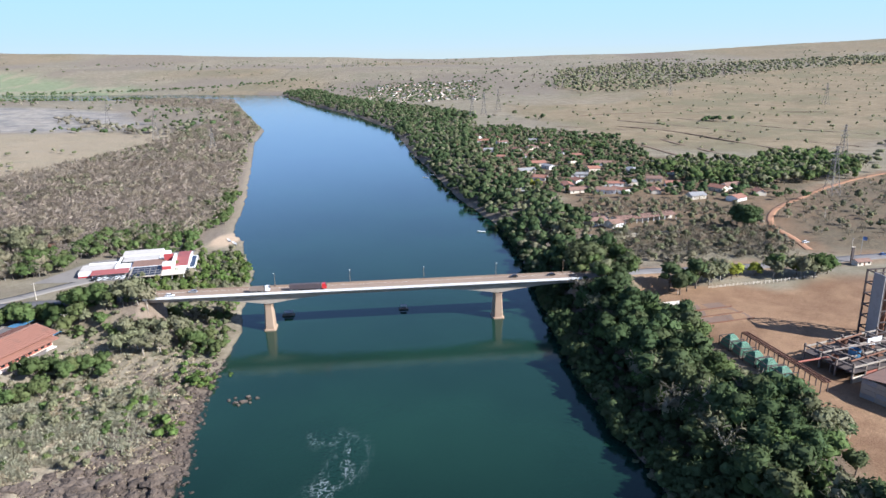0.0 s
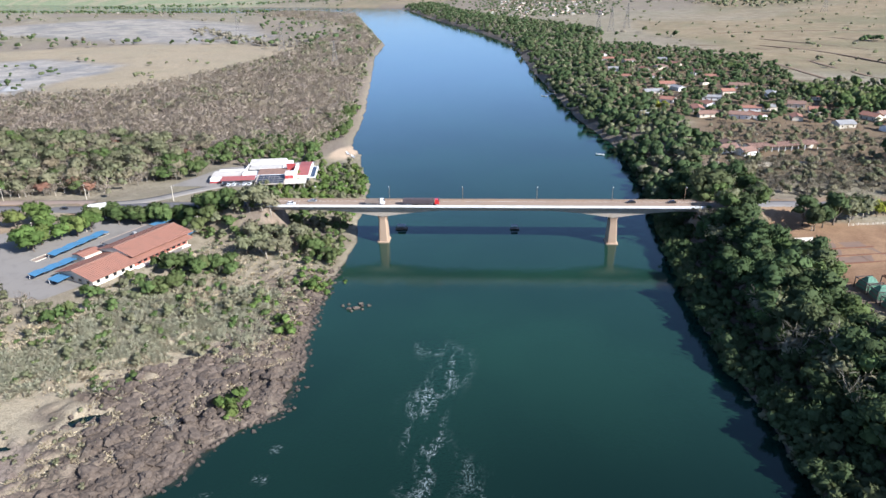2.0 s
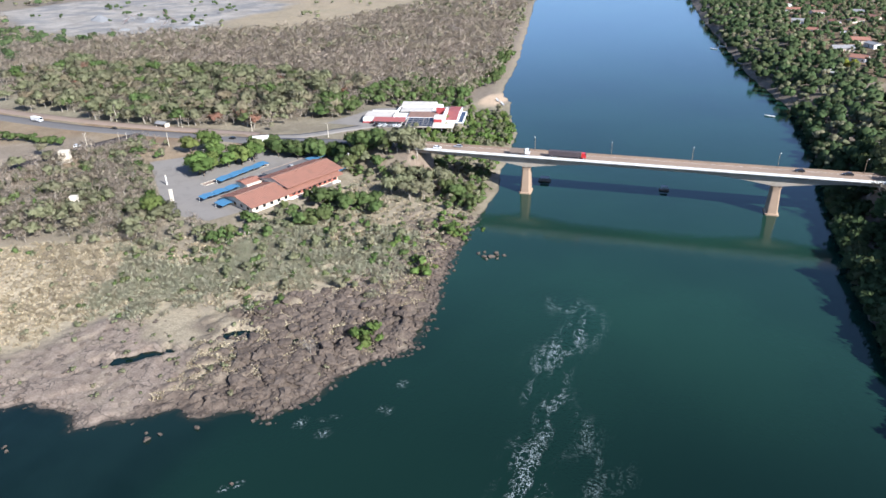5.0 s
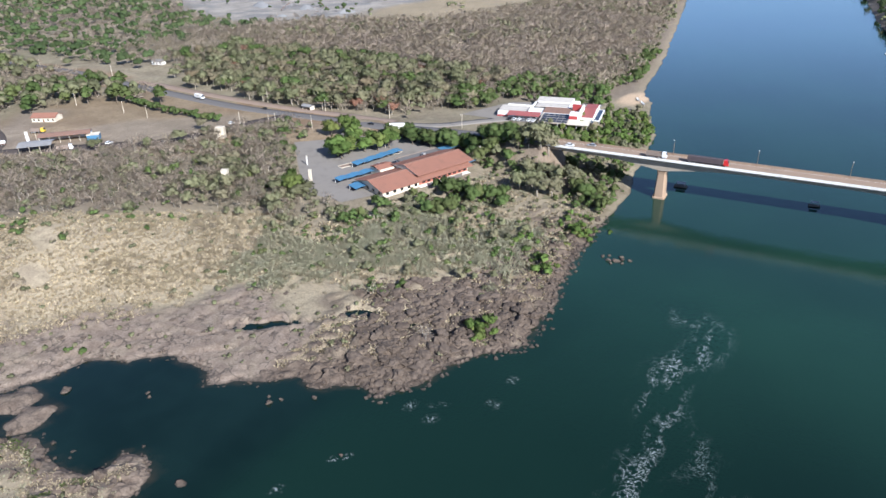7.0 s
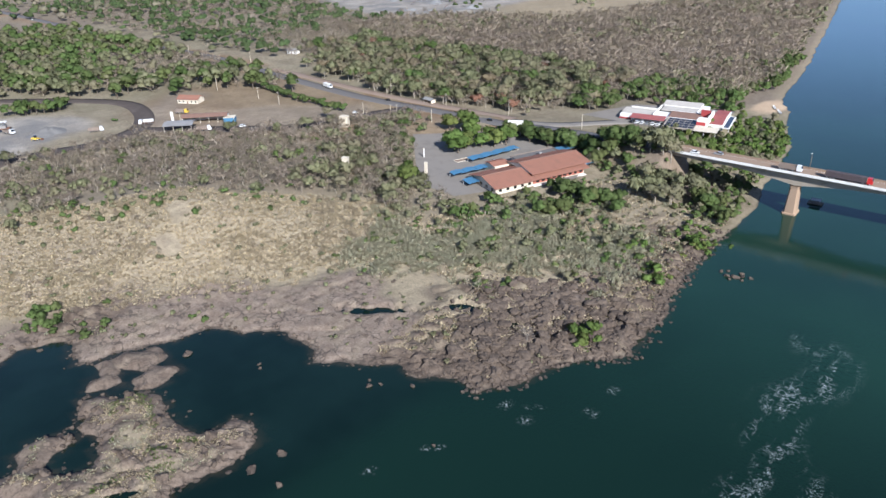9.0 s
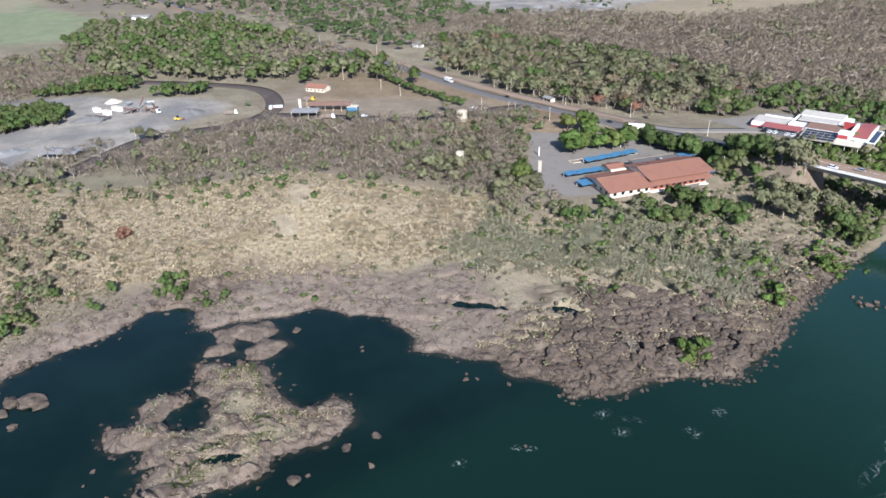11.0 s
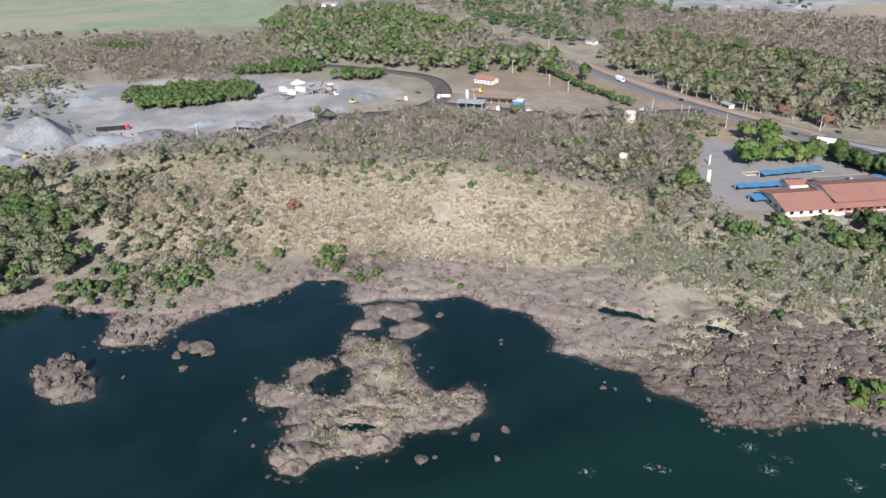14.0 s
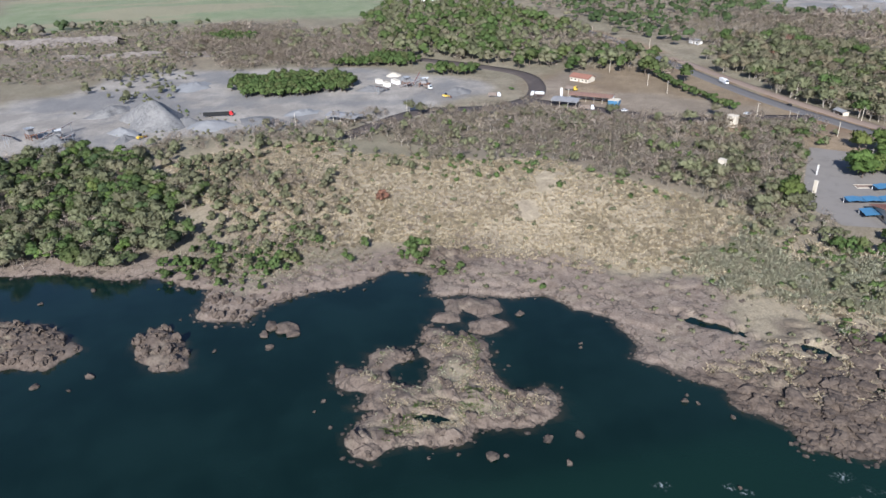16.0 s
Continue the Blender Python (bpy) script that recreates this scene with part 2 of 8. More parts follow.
def water_material():
    m = Mat("river_water", 0.06, 0.0, 0.5)
    m.b.inputs["IOR"].default_value = 1.33
    c = m.mix(m.ramp(m.noise(0.008, 3), 0.35, 0.65), (0.0085, 0.0290, 0.0200), (0.0110, 0.0375, 0.0245))
    # darker water colour: depth in the west, elsewhere view-dependent dimming painted in
    c = m.mix(m.attr("dimmed"), c, (0.0030, 0.0115, 0.0082))
    c = m.mix(m.attr("bay"), c, m.mix(m.ramp(m.noise(0.03, 3), 0.35, 0.65), (0.0030, 0.0105, 0.0084), (0.0052, 0.0155, 0.0130)))
    c = m.mix(m.math("MULTIPLY", m.math("MULTIPLY", m.attr("shallow"), 0.7), m.ramp(m.noise(0.3, 4), 0.25, 0.7)), c, (0.052, 0.040, 0.026))
    # foam on the rapids
    foam_at = m.attr("rapids")
    swirl = m.noise(0.11, 4, 0.6, stretch=(1.8, 0.5, 1.0))
    line = m.math("ABSOLUTE", m.math("SUBTRACT", m.noise(0.42, 6, 0.7), 0.5))
    foam = m.math("MULTIPLY", m.ramp(line, 0.020, 0.0), m.ramp(swirl, 0.47, 0.60))
    foam = m.math("MULTIPLY", m.math("MULTIPLY", foam, foam_at), m.ramp(m.noise(3.0, 3), 0.40, 0.60))
    foam = m.math("MAXIMUM", foam, m.math("MULTIPLY", m.attr("splash"), m.ramp(m.noise(1.1, 4, 0.7), 0.50, 0.62)))
    c = m.mix(foam, c, (0.750, 0.800, 0.800))
    m.color(c)
    m.put(m.math("ADD", 0.07, m.math("MULTIPLY", foam, 0.6)), m.b.inputs["Roughness"])
    ripple = m.math("ADD", m.noise(0.25, 3, stretch=(1.0, 0.6, 1.0)), m.math("MULTIPLY", m.noise(1.3, 3), 0.35))
    ripple = m.math("ADD", ripple, m.math("MULTIPLY", foam_at, m.noise(0.6, 3)))
    m.bump(ripple, 0.14, 0.5)
    return m.m


ground_mat, water_mat = ground_material(), water_material()
concrete = weathered("concrete", (0.360, 0.305, 0.245), (0.200, 0.160, 0.120), 0.85, scale=0.25)
concrete_dark = weathered("concrete_dark", (0.220, 0.175, 0.145), (0.110, 0.095, 0.080), 0.9, scale=0.25)
white_paint = weathered("white_paint", (0.760, 0.740, 0.700), (0.480, 0.430, 0.370), 0.6, scale=0.3, amount=0.5)
asphalt = weathered("asphalt", (0.145, 0.136, 0.130), (0.140, 0.120, 0.105), 0.9, scale=0.15, spec=0.1)
asphalt_old = weathered("asphalt_old", (0.200, 0.185, 0.175), (0.110, 0.090, 0.075), 0.9, scale=0.15, spec=0.1)
paving = weathered("paving", (0.225, 0.203, 0.180), (0.150, 0.134, 0.118), 0.95, scale=0.12, spec=0.08)
haul_dirt = weathered("haul_dirt", (0.085, 0.070, 0.063), (0.150, 0.125, 0.108), 0.95, scale=0.1, spec=0.08)
red_track = weathered("red_track", (0.330, 0.175, 0.098), (0.260, 0.150, 0.092), 0.95, scale=0.1)
verge = weathered("verge", (0.255, 0.188, 0.145), (0.180, 0.140, 0.110), 0.95, scale=0.1)
tile_roof = weathered("tile_roof", (0.300, 0.138, 0.095), (0.205, 0.110, 0.080), 0.85, scale=0.25, amount=0.7, vary=0.4)
tile_brown = weathered("tile_brown", (0.250, 0.145, 0.105), (0.140, 0.095, 0.078), 0.85, scale=0.4, amount=0.8, vary=0.5)
blue_sheet = weathered("blue_sheet", (0.065, 0.175, 0.290), (0.110, 0.160, 0.220), 0.5, scale=0.4, amount=0.4)
red_sheet = weathered("red_sheet", (0.360, 0.055, 0.055), (0.240, 0.085, 0.080), 0.6, scale=0.3, amount=0.5)
red_brick = weathered("red_brick", (0.330, 0.120, 0.085), (0.250, 0.090, 0.070), 0.85, scale=0.5)
grey_sheet = weathered("grey_sheet", (0.300, 0.290, 0.280), (0.170, 0.150, 0.140), 0.6, 0.2, scale=0.3)
cream = weathered("cream", (0.620, 0.550, 0.440), (0.380, 0.320, 0.250), 0.8, scale=0.4)
steel = weathered("steel", (0.420, 0.430, 0.440), (0.250, 0.240, 0.230), 0.5, 0.6, scale=1.0)
rust = weathered("rust", (0.190, 0.095, 0.060), (0.090, 0.055, 0.045), 0.9, 0.2, scale=0.5)
green_sheet = weathered("green_sheet", (0.120, 0.250, 0.165), (0.090, 0.120, 0.090), 0.6, scale=0.4)
dark_glass = Mat("dark_glass", 0.08, 0.0, 0.6).color((0.015, 0.018, 0.022)).m
rubber = Mat("rubber", 0.9).color((0.02, 0.02, 0.02)).m
solar = Mat("solar", 0.22, 0.0, 0.4).color((0.030, 0.033, 0.042)).m
rock_mat = None


def rock_material():
    m = Mat("boulder", 0.9, 0.0, 0.2)
    fine = m.noise(0.9, 6, 0.7)
    c = m.mix(m.ramp(fine, 0.3, 0.7), (0.052, 0.039, 0.031), (0.124, 0.095, 0.074))
    tone = m.math("FRACT", m.math("ADD", m.each(), m.attr("tint")))
    c = m.mix(m.math("MULTIPLY", tone, 0.26), c, (0.215, 0.168, 0.132))
    sep = m.n.new("ShaderNodeSeparateXYZ")
    m.l.new(m.pos, sep.inputs[0])
    c = m.mix(m.math("MULTIPLY", m.ramp(sep.outputs[2], 0.5, 0.15), 0.8), c, (0.040, 0.034, 0.030))
    m.color(c)
    m.bump(m.math("ADD", fine, m.noise(4.0, 4)), 0.7, 0.25)
    return m.m


rock_mat = rock_material()

def spoil_material():
    m = Mat("spoil", 0.95, 0.0, 0.15)
    fine = m.noise(0.6, 6, 0.7)
    c = m.mix(m.ramp(fine, 0.3, 0.7), (0.120, 0.115, 0.110), (0.230, 0.222, 0.212))
    m.color(m.mix(m.math("MULTIPLY", m.ramp(m.noise(0.06, 4), 0.45, 0.65), 0.6), c, (0.300, 0.285, 0.262)))
    m.bump(fine, 0.6, 0.4)
    return m.m


spoil = spoil_material()

# ---- relief ----
def lattice(ix, iy, seed):
    v = np.sin(ix * 127.1 + iy * 311.7 + seed * 74.7) * 43758.5453
    return v - np.floor(v)


def value_noise(x, y, seed=0):
    ix, iy = np.floor(x), np.floor(y)
    fx, fy = x - ix, y - iy
    fx, fy = fx * fx * (3 - 2 * fx), fy * fy * (3 - 2 * fy)
    a, b = lattice(ix, iy, seed), lattice(ix + 1, iy, seed)
    c, d = lattice(ix, iy + 1, seed), lattice(ix + 1, iy + 1, seed)
    return (a * (1 - fx) + b * fx) * (1 - fy) + (c * (1 - fx) + d * fx) * fy


def fbm(x, y, size, octaves=4, seed=0):
    """Smooth noise about 0, of about +-1, whose largest waves are size metres long."""
    total, weight, amp = 0.0, 0.0, 1.0
    for k in range(octaves):
        total = total + amp * (value_noise(x / size, y / size, seed + 13 * k) * 2 - 1)
        weight, amp, size = weight + amp, amp * 0.5, size * 0.5
    return total / weight * 1.5


def smooth(x, lo, hi):
    t = np.clip((x - lo) / (hi - lo), 0, 1)
    return t * t * (3 - 2 * t)


def line_distance(x, y, pts, closed=False):
    """Distance to a polyline, and the share of the way along it."""
    pts = np.asarray(pts, float)
    ends = np.roll(pts, -1, 0) if closed else pts[1:]
    starts = pts if closed else pts[:-1]
    length = np.hypot(*(ends - starts)[:, :2].T)
    at, whole = np.r_[0, np.cumsum(length)], length.sum()
    best, share = np.full(np.shape(x), 1e12), np.zeros(np.shape(x))
    for k, (a, b) in enumerate(zip(starts, ends)):
        dx, dy = b[0] - a[0], b[1] - a[1]
        u = np.clip(((x - a[0]) * dx + (y - a[1]) * dy) / max(dx * dx + dy * dy, 1e-9), 0, 1)
        d = (x - a[0] - u * dx) ** 2 + (y - a[1] - u * dy) ** 2
        near = d < best
        best, share = np.where(near, d, best), np.where(near, (at[k] + u * length[k]) / whole, share)
    return np.sqrt(best), share


def inside(x, y, pts):
    pts = np.asarray(pts, float)
    odd = np.zeros(np.shape(x), bool)
    for a, b in zip(pts, np.roll(pts, -1, 0)):
        if a[1] != b[1]:
            cross = (a[1] > y) != (b[1] > y)
            odd ^= cross & (x < (b[0] - a[0]) * (y - a[1]) / (b[1] - a[1]) + a[0])
    return odd


def depth_in(x, y, pts):
    """Metres inside a closed outline; negative outside."""
    d = line_distance(x, y, pts, True)[0]
    return np.where(inside(x, y, pts), d, -d)


def flowing(pts, step=6.0):
    """A smooth line through the given points."""
    pts = np.asarray(pts, float)
    p = np.vstack([2 * pts[0] - pts[1], pts, 2 * pts[-1] - pts[-2]])
    out = []
    for k in range(1, len(p) - 2):
        a, b, c, d = p[k - 1 : k + 3]
        n = max(2, int(np.hypot(*(c - b)[:2]) / step))
        for t in np.arange(n) / n:
            out.append(0.5 * (2 * b + (c - a) * t + (2 * a - 5 * b + 4 * c - d) * t**2 + (3 * b - a - 3 * c + d) * t**3))
    out.append(pts[-1])
    return np.array(out)


LEFT_NORTH = [(-4900, 2600), (-1500, 2420), (-900, 2320), (-643, 2193), (-465, 1677), (-336, 1310), (-302, 1107), (-249, 892), (-218, 763), (-194, 666),
              (-179, 590), (-168, 529), (-150, 495), (-141, 462), (-122, 420), (-116, 380), (-109, 345), (-102, 322), (-101, 284), (-98, 255), (-92, 220)]
LEFT_SOUTH = [(-87, 195), (-85, 172), (-98, 157), (-102, 141), (-108, 127), (-118, 128), (-128, 119), (-137, 121), (-143, 114), (-158, 102), (-164, 108),
              (-172, 106), (-181, 106), (-190, 97), (-200, 92), (-204, 78), (-206, 71), (-212, 60), (-214, 49), (-231, 53), (-238, 37), (-230, 26),
              (-229, 7), (-226, -8), (-214, -20), (-224, -36), (-243, -32), (-249, -42), (-262, -57), (-260, -64), (-273, -88), (-278, -109), (-292, -160),
              (-330, -400), (-400, -1200), (-700, -4900)]
RIGHT_BANK = [(100, -4900), (200, -1200), (165, -400), (130, 0), (86, 100), (71, 170), (63, 215), (58, 260), (56, 300), (55, 350), (55, 400), (54, 439),
              (46, 534), (40, 554), (14, 651), (-8, 783), (-44, 979), (-90, 1297), (-206, 1633), (-340, 1936), (-602, 2635), (-1200, 2790), (-4900, 3000)]
RIVER = LEFT_NORTH + LEFT_SOUTH + RIGHT_BANK
ISLAND = [(-187, 51), (-185, 58), (-178, 60), (-168, 58), (-160, 58), (-154, 61), (-152, 69), (-147, 73), (-140, 71), (-137, 65), (-138, 56), (-140, 46), (-135, 40), (-138, 30), (-139, 20),
          (-136, 14), (-138, 10), (-145, 9), (-152, 13), (-155, 19), (-158, 13), (-163, 18), (-167, 12), (-171, 9), (-179, 11), (-179, 14), (-175, 18), (-182, 21), (-185, 27),
          (-183, 34), (-178, 35), (-176, 28), (-174, 24), (-168, 26), (-162, 33), (-167, 38), (-174, 41), (-178, 38), (-183, 38), (-186, 43), (-187, 40), (-194, 43), (-192, 49)]
ISLET = [(-202, -53), (-193, -45), (-193, -35), (-211, -39), (-221, -47), (-216, -55)]
ISLET_FAR = [(-209, -98), (-205, -81), (-214, -72), (-234, -86), (-242, -105), (-225, -118)]
BAR = [(-196, 47), (-194, 55), (-200, 58), (-209, 58), (-211, 53), (-202, 52), (-202, 49)]
BAR_EAST = [(-187, 57), (-183, 63), (-186, 71), (-190, 71), (-195, 67), (-196, 71), (-204, 71), (-209, 64), (-209, 59), (-203, 58), (-195, 63), (-193, 64), (-192, 59)]
ISLANDS = (ISLAND, ISLET, ISLET_FAR, BAR, BAR_EAST)

HIGHWAY = [(-147, 318.5, 20.2), (-165, 319, 19.2), (-190, 322, 16.5), (-225, 326, 13), (-262, 322, 11), (-313, 320, 9.6), (-390, 313, 9.2), (-508, 317, 9), (-616, 322, 9),
           (-764, 308, 10), (-920, 300, 12), (-1123, 283, 16)]
EAST_ROAD = [(74, 341.5, 20.2), (95, 352, 18), (118, 364, 15), (150, 372, 13), (185, 380, 12), (222, 387, 12), (270, 397, 12), (420, 425, 12)]
SLIP_ROAD = [(-262, 330, 10.6), (-236, 342, 10.2), (-215, 366, 10), (-200, 382, 10)]
HAUL_ROAD = [(-395, 38, 8.6), (-430, 88, 8.8), (-429, 112, 8.9), (-424, 140, 9), (-437, 172, 9), (-473, 190, 9), (-512, 191, 9), (-557, 162, 9), (-596, 127, 9)]
STATION_ROAD = [(-434, 168, 9), (-412, 190, 9), (-385, 214, 9), (-360, 240, 9), (-345, 290, 9.2), (-336, 314, 9.4)]
RED_ROAD = [(230, 412, 12), (234, 440, 12), (238, 480, 12), (262, 525, 12), (300, 565, 12), (365, 625, 12), (450, 680, 13), (640, 760, 14)]
ROADS = {"highway": (HIGHWAY, 11), "east_road": (EAST_ROAD, 10), "slip_road": (SLIP_ROAD, 8), "haul_road": (HAUL_ROAD, 12), "station_road": (STATION_ROAD, 10), "red_road": (RED_ROAD, 5)}
LOT = [(-292, 276), (-252, 240), (-225, 221), (-206, 221), (-176, 278), (-193, 318), (-237, 322), (-262, 308)]
REST_LOT = [(-236, 372), (-222, 415), (-192, 430), (-165, 438), (-160, 410), (-170, 380), (-195, 375)]
QUARRY = [(-425, -190), (-412, -121), (-416, -83), (-428, -51), (-422, 25), (-414, 74), (-437, 101), (-460, 150), (-516, 150), (-580, 75), (-609, -27), (-640, -90), (-620, -130),
          (-570, -150), (-556, -190), (-500, -230)]
STATION = [(-440, 196), (-470, 232), (-520, 250), (-505, 215), (-450, 178), (-415, 178), (-372, 205), (-352, 240), (-348, 290), (-370, 292), (-400, 262), (-430, 236)]
STRAW = [(-379, -70), (-393, -29), (-386, 21), (-337, 77), (-306, 135), (-262, 176), (-223, 192), (-205, 172), (-195, 155), (-205, 136), (-215, 113), (-225, 90), (-239, 70), (-251, 46), (-264, 8),
         (-262, -18), (-300, -30)]
REEDS = [(-215, 185), (-196, 208), (-176, 232), (-158, 250), (-140, 252), (-122, 244), (-116, 222), (-128, 200), (-142, 182), (-165, 170), (-186, 152), (-205, 158)]
CLEARING = [(96, 318), (103, 276), (119, 262), (121, 225), (125, 190), (121, 150), (126, 110), (200, 110), (260, 200), (275, 300), (240, 355), (205, 350), (125, 343), (112, 384)]
WEST_FIELD = [(-775, 1211), (-461, 1170), (-353, 946), (-415, 790), (-470, 735), (-600, 720), (-640, 960), (-1100, 1060)]
WEST_PIT = [(-1121, 1769), (-747, 1700), (-600, 1300), (-806, 1261), (-1400, 1400)]
PIT_WEST = [(-1042, 745), (-880, 652), (-735, 600), (-628, 604), (-602, 665), (-622, 775), (-612, 862), (-640, 940), (-820, 1000), (-1020, 900)]
CROP_WEST = [(-3400, 3900), (-2200, 3600), (-1250, 3000), (-1300, 2350), (-3400, 2000)]
CROP_SOUTH = [(-1300, -420), (-960, -340), (-900, -60), (-840, 150), (-930, 200), (-1500, 150)]
EAST_FIELD = [(160, 1704), (380, 1660), (1000, 2500), (2400, 3000), (2300, 1500), (760, 1000), (468, 830), (358, 880), (262, 910), (200, 1300)]
PLATEAU_WEST, PLATEAU_EAST = 9.0, 12.0


# pools left in the rock: middle, half axes, turn in degrees, level
POOLS = [(-165, 135, 10, 2.0, 42, 1.7), (-142, 157, 4.5, 2.2, 30, 2.3), (-128, 167, 3.0, 1.5, 40, 2.2), (-135, 207, 6.5, 1.6, 62, 3.0), (-121, 160, 3.0, 1.3, 120, 1.9), (-146, 34, 4.5, 1.5, 60, 1.5)]


def pool_share(x, y, px, py, pa, pb, turn):
    """How far out from a pool's middle, 1 at its edge."""
    c, s = math.cos(math.radians(turn)), math.sin(math.radians(turn))
    u, v = (x - px) * c + (y - py) * s, (y - py) * c - (x - px) * s
    return np.sqrt((u / pa) ** 2 + (v / pb) ** 2) * (1 + 0.5 * fbm(x, y, 4, 2, 61))


def blocks(x, y, size, seed, turn=35.0, long=1.5):
    """Broken rock in cells: each cell's own height share, and the metres to its nearest joint."""
    c, s = math.cos(math.radians(turn)), math.sin(math.radians(turn))
    wx, wy = x + 0.22 * size * fbm(x, y, size, 2, seed + 1), y + 0.22 * size * fbm(x, y, size, 2, seed + 2)
    u, v = (wx * c + wy * s) / (size * long), (wy * c - wx * s) / size
    iu, iv = np.floor(u), np.floor(v)
    near, second, tall = np.full(np.shape(x), 1e9), np.full(np.shape(x), 1e9), np.zeros(np.shape(x))
    for du in (-1, 0, 1):
        for dv in (-1, 0, 1):
            a, b = iu + du, iv + dv
            d = np.hypot(a + 0.1 + 0.8 * lattice(a, b, seed) - u, b + 0.1 + 0.8 * lattice(a, b, seed + 5) - v)
            closer = d < near
            second = np.where(closer, near, np.minimum(second, d))
            tall, near = np.where(closer, lattice(a, b, seed + 9), tall), np.where(closer, d, near)
    return tall, (second - near) * 0.5 * size


def shelf_share(x, y):
    """Where the rock is a smooth shelf instead of broken blocks."""
    return smooth(fbm(x, y, 40, 2, 43) + smooth(x, -140, -175) * 1.4, 0.2, 0.9)


def shore(x, y):
    """Metres from the water's edge, positive on land, and whether the land is an island."""
    wx, wy = x + 1.2 * fbm(x, y, 8, 3, 5) + 0.7 * fbm(x, y, 3.2, 2, 7), y + 1.2 * fbm(x, y, 8, 3, 6) + 0.7 * fbm(x, y, 3.2, 2, 8)
    d = -depth_in(wx, wy, RIVER)
    isle = np.full(np.shape(x), -1e9)
    for pts in ISLANDS:
        isle = np.maximum(isle, depth_in(wx, wy, pts))
    return np.maximum(d, isle), isle > d


def rocky(x, y, d, isle):
    west = (x < -60) & (y < 300)
    wide = 30 + 18 * np.exp(-(((x + 130) / 45) ** 2 + ((y - 150) / 45) ** 2)) + 7 * fbm(x, y, 18, 3, 21)
    wide = wide + 16 * np.exp(-(((x + 166) / 26) ** 2 + ((y - 158) / 26) ** 2))
    wide = wide * (1 - 0.45 * smooth(y, 75, 45) * smooth(x, -195, -222))
    band = smooth(d, wide + 5, wide - 5) * smooth(y, 285, 262) * west
    hole = smooth(fbm(x, y, 26, 3, 22), 0.45, 0.8) * smooth(d, 24, 36)
    return np.where(isle, 1.0 - 0.8 * smooth(fbm(x, y, 11, 3, 23), -0.2, 0.3) * smooth(d, 2, 6) * (y > 0), band * (1 - hole))


def relief(x, y):
    """The ground's height, and what covers it."""
    x, y = np.asarray(x, float), np.asarray(y, float)
    d, isle = shore(x, y)
    r = np.hypot(x, y)
    east = x > np.interp(y, [-5000, 0, 300, 600, 1300, 2600, 5000], [0, 0, 0, -80, -210, -700, -800])
    west_h = np.interp(d, [-60, -20, -3, 0, 2, 8, 28, 52, 95, 160], [-4.5, -3.0, -0.9, 0, 0.7, 1.4, 2.8, 5.2, 8.6, PLATEAU_WEST])
    east_h = np.interp(d, [-60, -20, -3, 0, 6, 18, 40, 70], [-4.5, -3.5, -1.5, 0, 2.6, 7.0, 10.5, PLATEAU_EAST])
    isle_h = 1.9 * (1 - np.exp(-np.maximum(d, 0) / 2.2)) + 0.2
    h = np.where(isle & (d > 0), isle_h, np.where(east, east_h, west_h))
    rise = 165 * (np.clip(r - 1350, 0, None) / 3550) ** 1.45 * smooth(d, 60, 900) - 58 * smooth(r, 3000, 4850)
    h = h + rise * (1 + 0.16 * fbm(x, y, 1500, 3, 31) + 0.10 * smooth(x, -500, 3000))
    h = h + smooth(d, 200, 900) * 2.5 * fbm(x, y, 420, 3, 33)
    h = h + 5.0 * np.exp(-(((x + 288) / 42) ** 2 + ((y - 118) / 30) ** 2)) + 3.5 * np.exp(-(((x + 330) / 40) ** 2 + ((y - 5) / 40) ** 2))
    # the quarry's floor, benches and face
    q = depth_in(x, y, QUARRY)
    rock = rocky(x, y, d, isle)
    calm = np.ones(np.shape(x))
    for pts, width in ROADS.values():
        line = np.asarray(pts, float)
        away, share = line_distance(x, y, line)
        at = np.r_[0, np.cumsum(np.hypot(*np.diff(line[:, :2], axis=0).T))]
        level = np.interp(share * at[-1], at, line[:, 2])
        w = smooth(away, width * 0.5 + 14, width * 0.5 + 3) * np.where(x < 0, smooth(x, -139, -147), smooth(x, 66, 74))
        h, calm = h * (1 - w) + (level - 0.12) * w, calm * (1 - w)
    for pts, level in ((LOT, 8.6), (REST_LOT, 10.0), (STATION, 9.0)):
        w = smooth(depth_in(x, y, pts), -12, 1)
        h, calm = h * (1 - w) + (level - 0.1) * w, calm * (1 - w)
    calm = calm * (1 - 0.8 * smooth(q, -5, 10))
    for px, py, pa, pb, turn, level in POOLS:
        h = np.where(pool_share(x, y, px, py, pa, pb, turn) < 1.25, np.minimum(h, level - 0.5), h)
        calm = calm * smooth(pool_share(x, y, px, py, pa, pb, turn), 1.0, 1.5)
    near_shore = np.where(isle, np.clip(d / 2.2, 0.2, 1), np.clip(d / 6, 0.15, 1))
    shelf = shelf_share(x, y) * np.where(isle, np.where(y > 0, 0.85, 0.25), 1)
    tall, joint = blocks(x, y, 5.6, 101)
    small, gap = blocks(x, y, 2.7, 111, 20.0, 1.3)
    slab, seam = blocks(x, y, 15.0, 121, 40.0, 1.8)
    lumps = (2.3 * tall + 0.2) * smooth(joint, 0.0, 1.3) + 0.55 * small * smooth(gap, 0.0, 0.6) + 0.5 * fbm(x, y, 9.0, 2, 41) - 0.75
    flat = 0.55 * slab * smooth(seam, 0.0, 1.2) - 0.3 * smooth(seam, 0.45, 0.0) + 0.12 * fbm(x, y, 6.0, 2, 42)
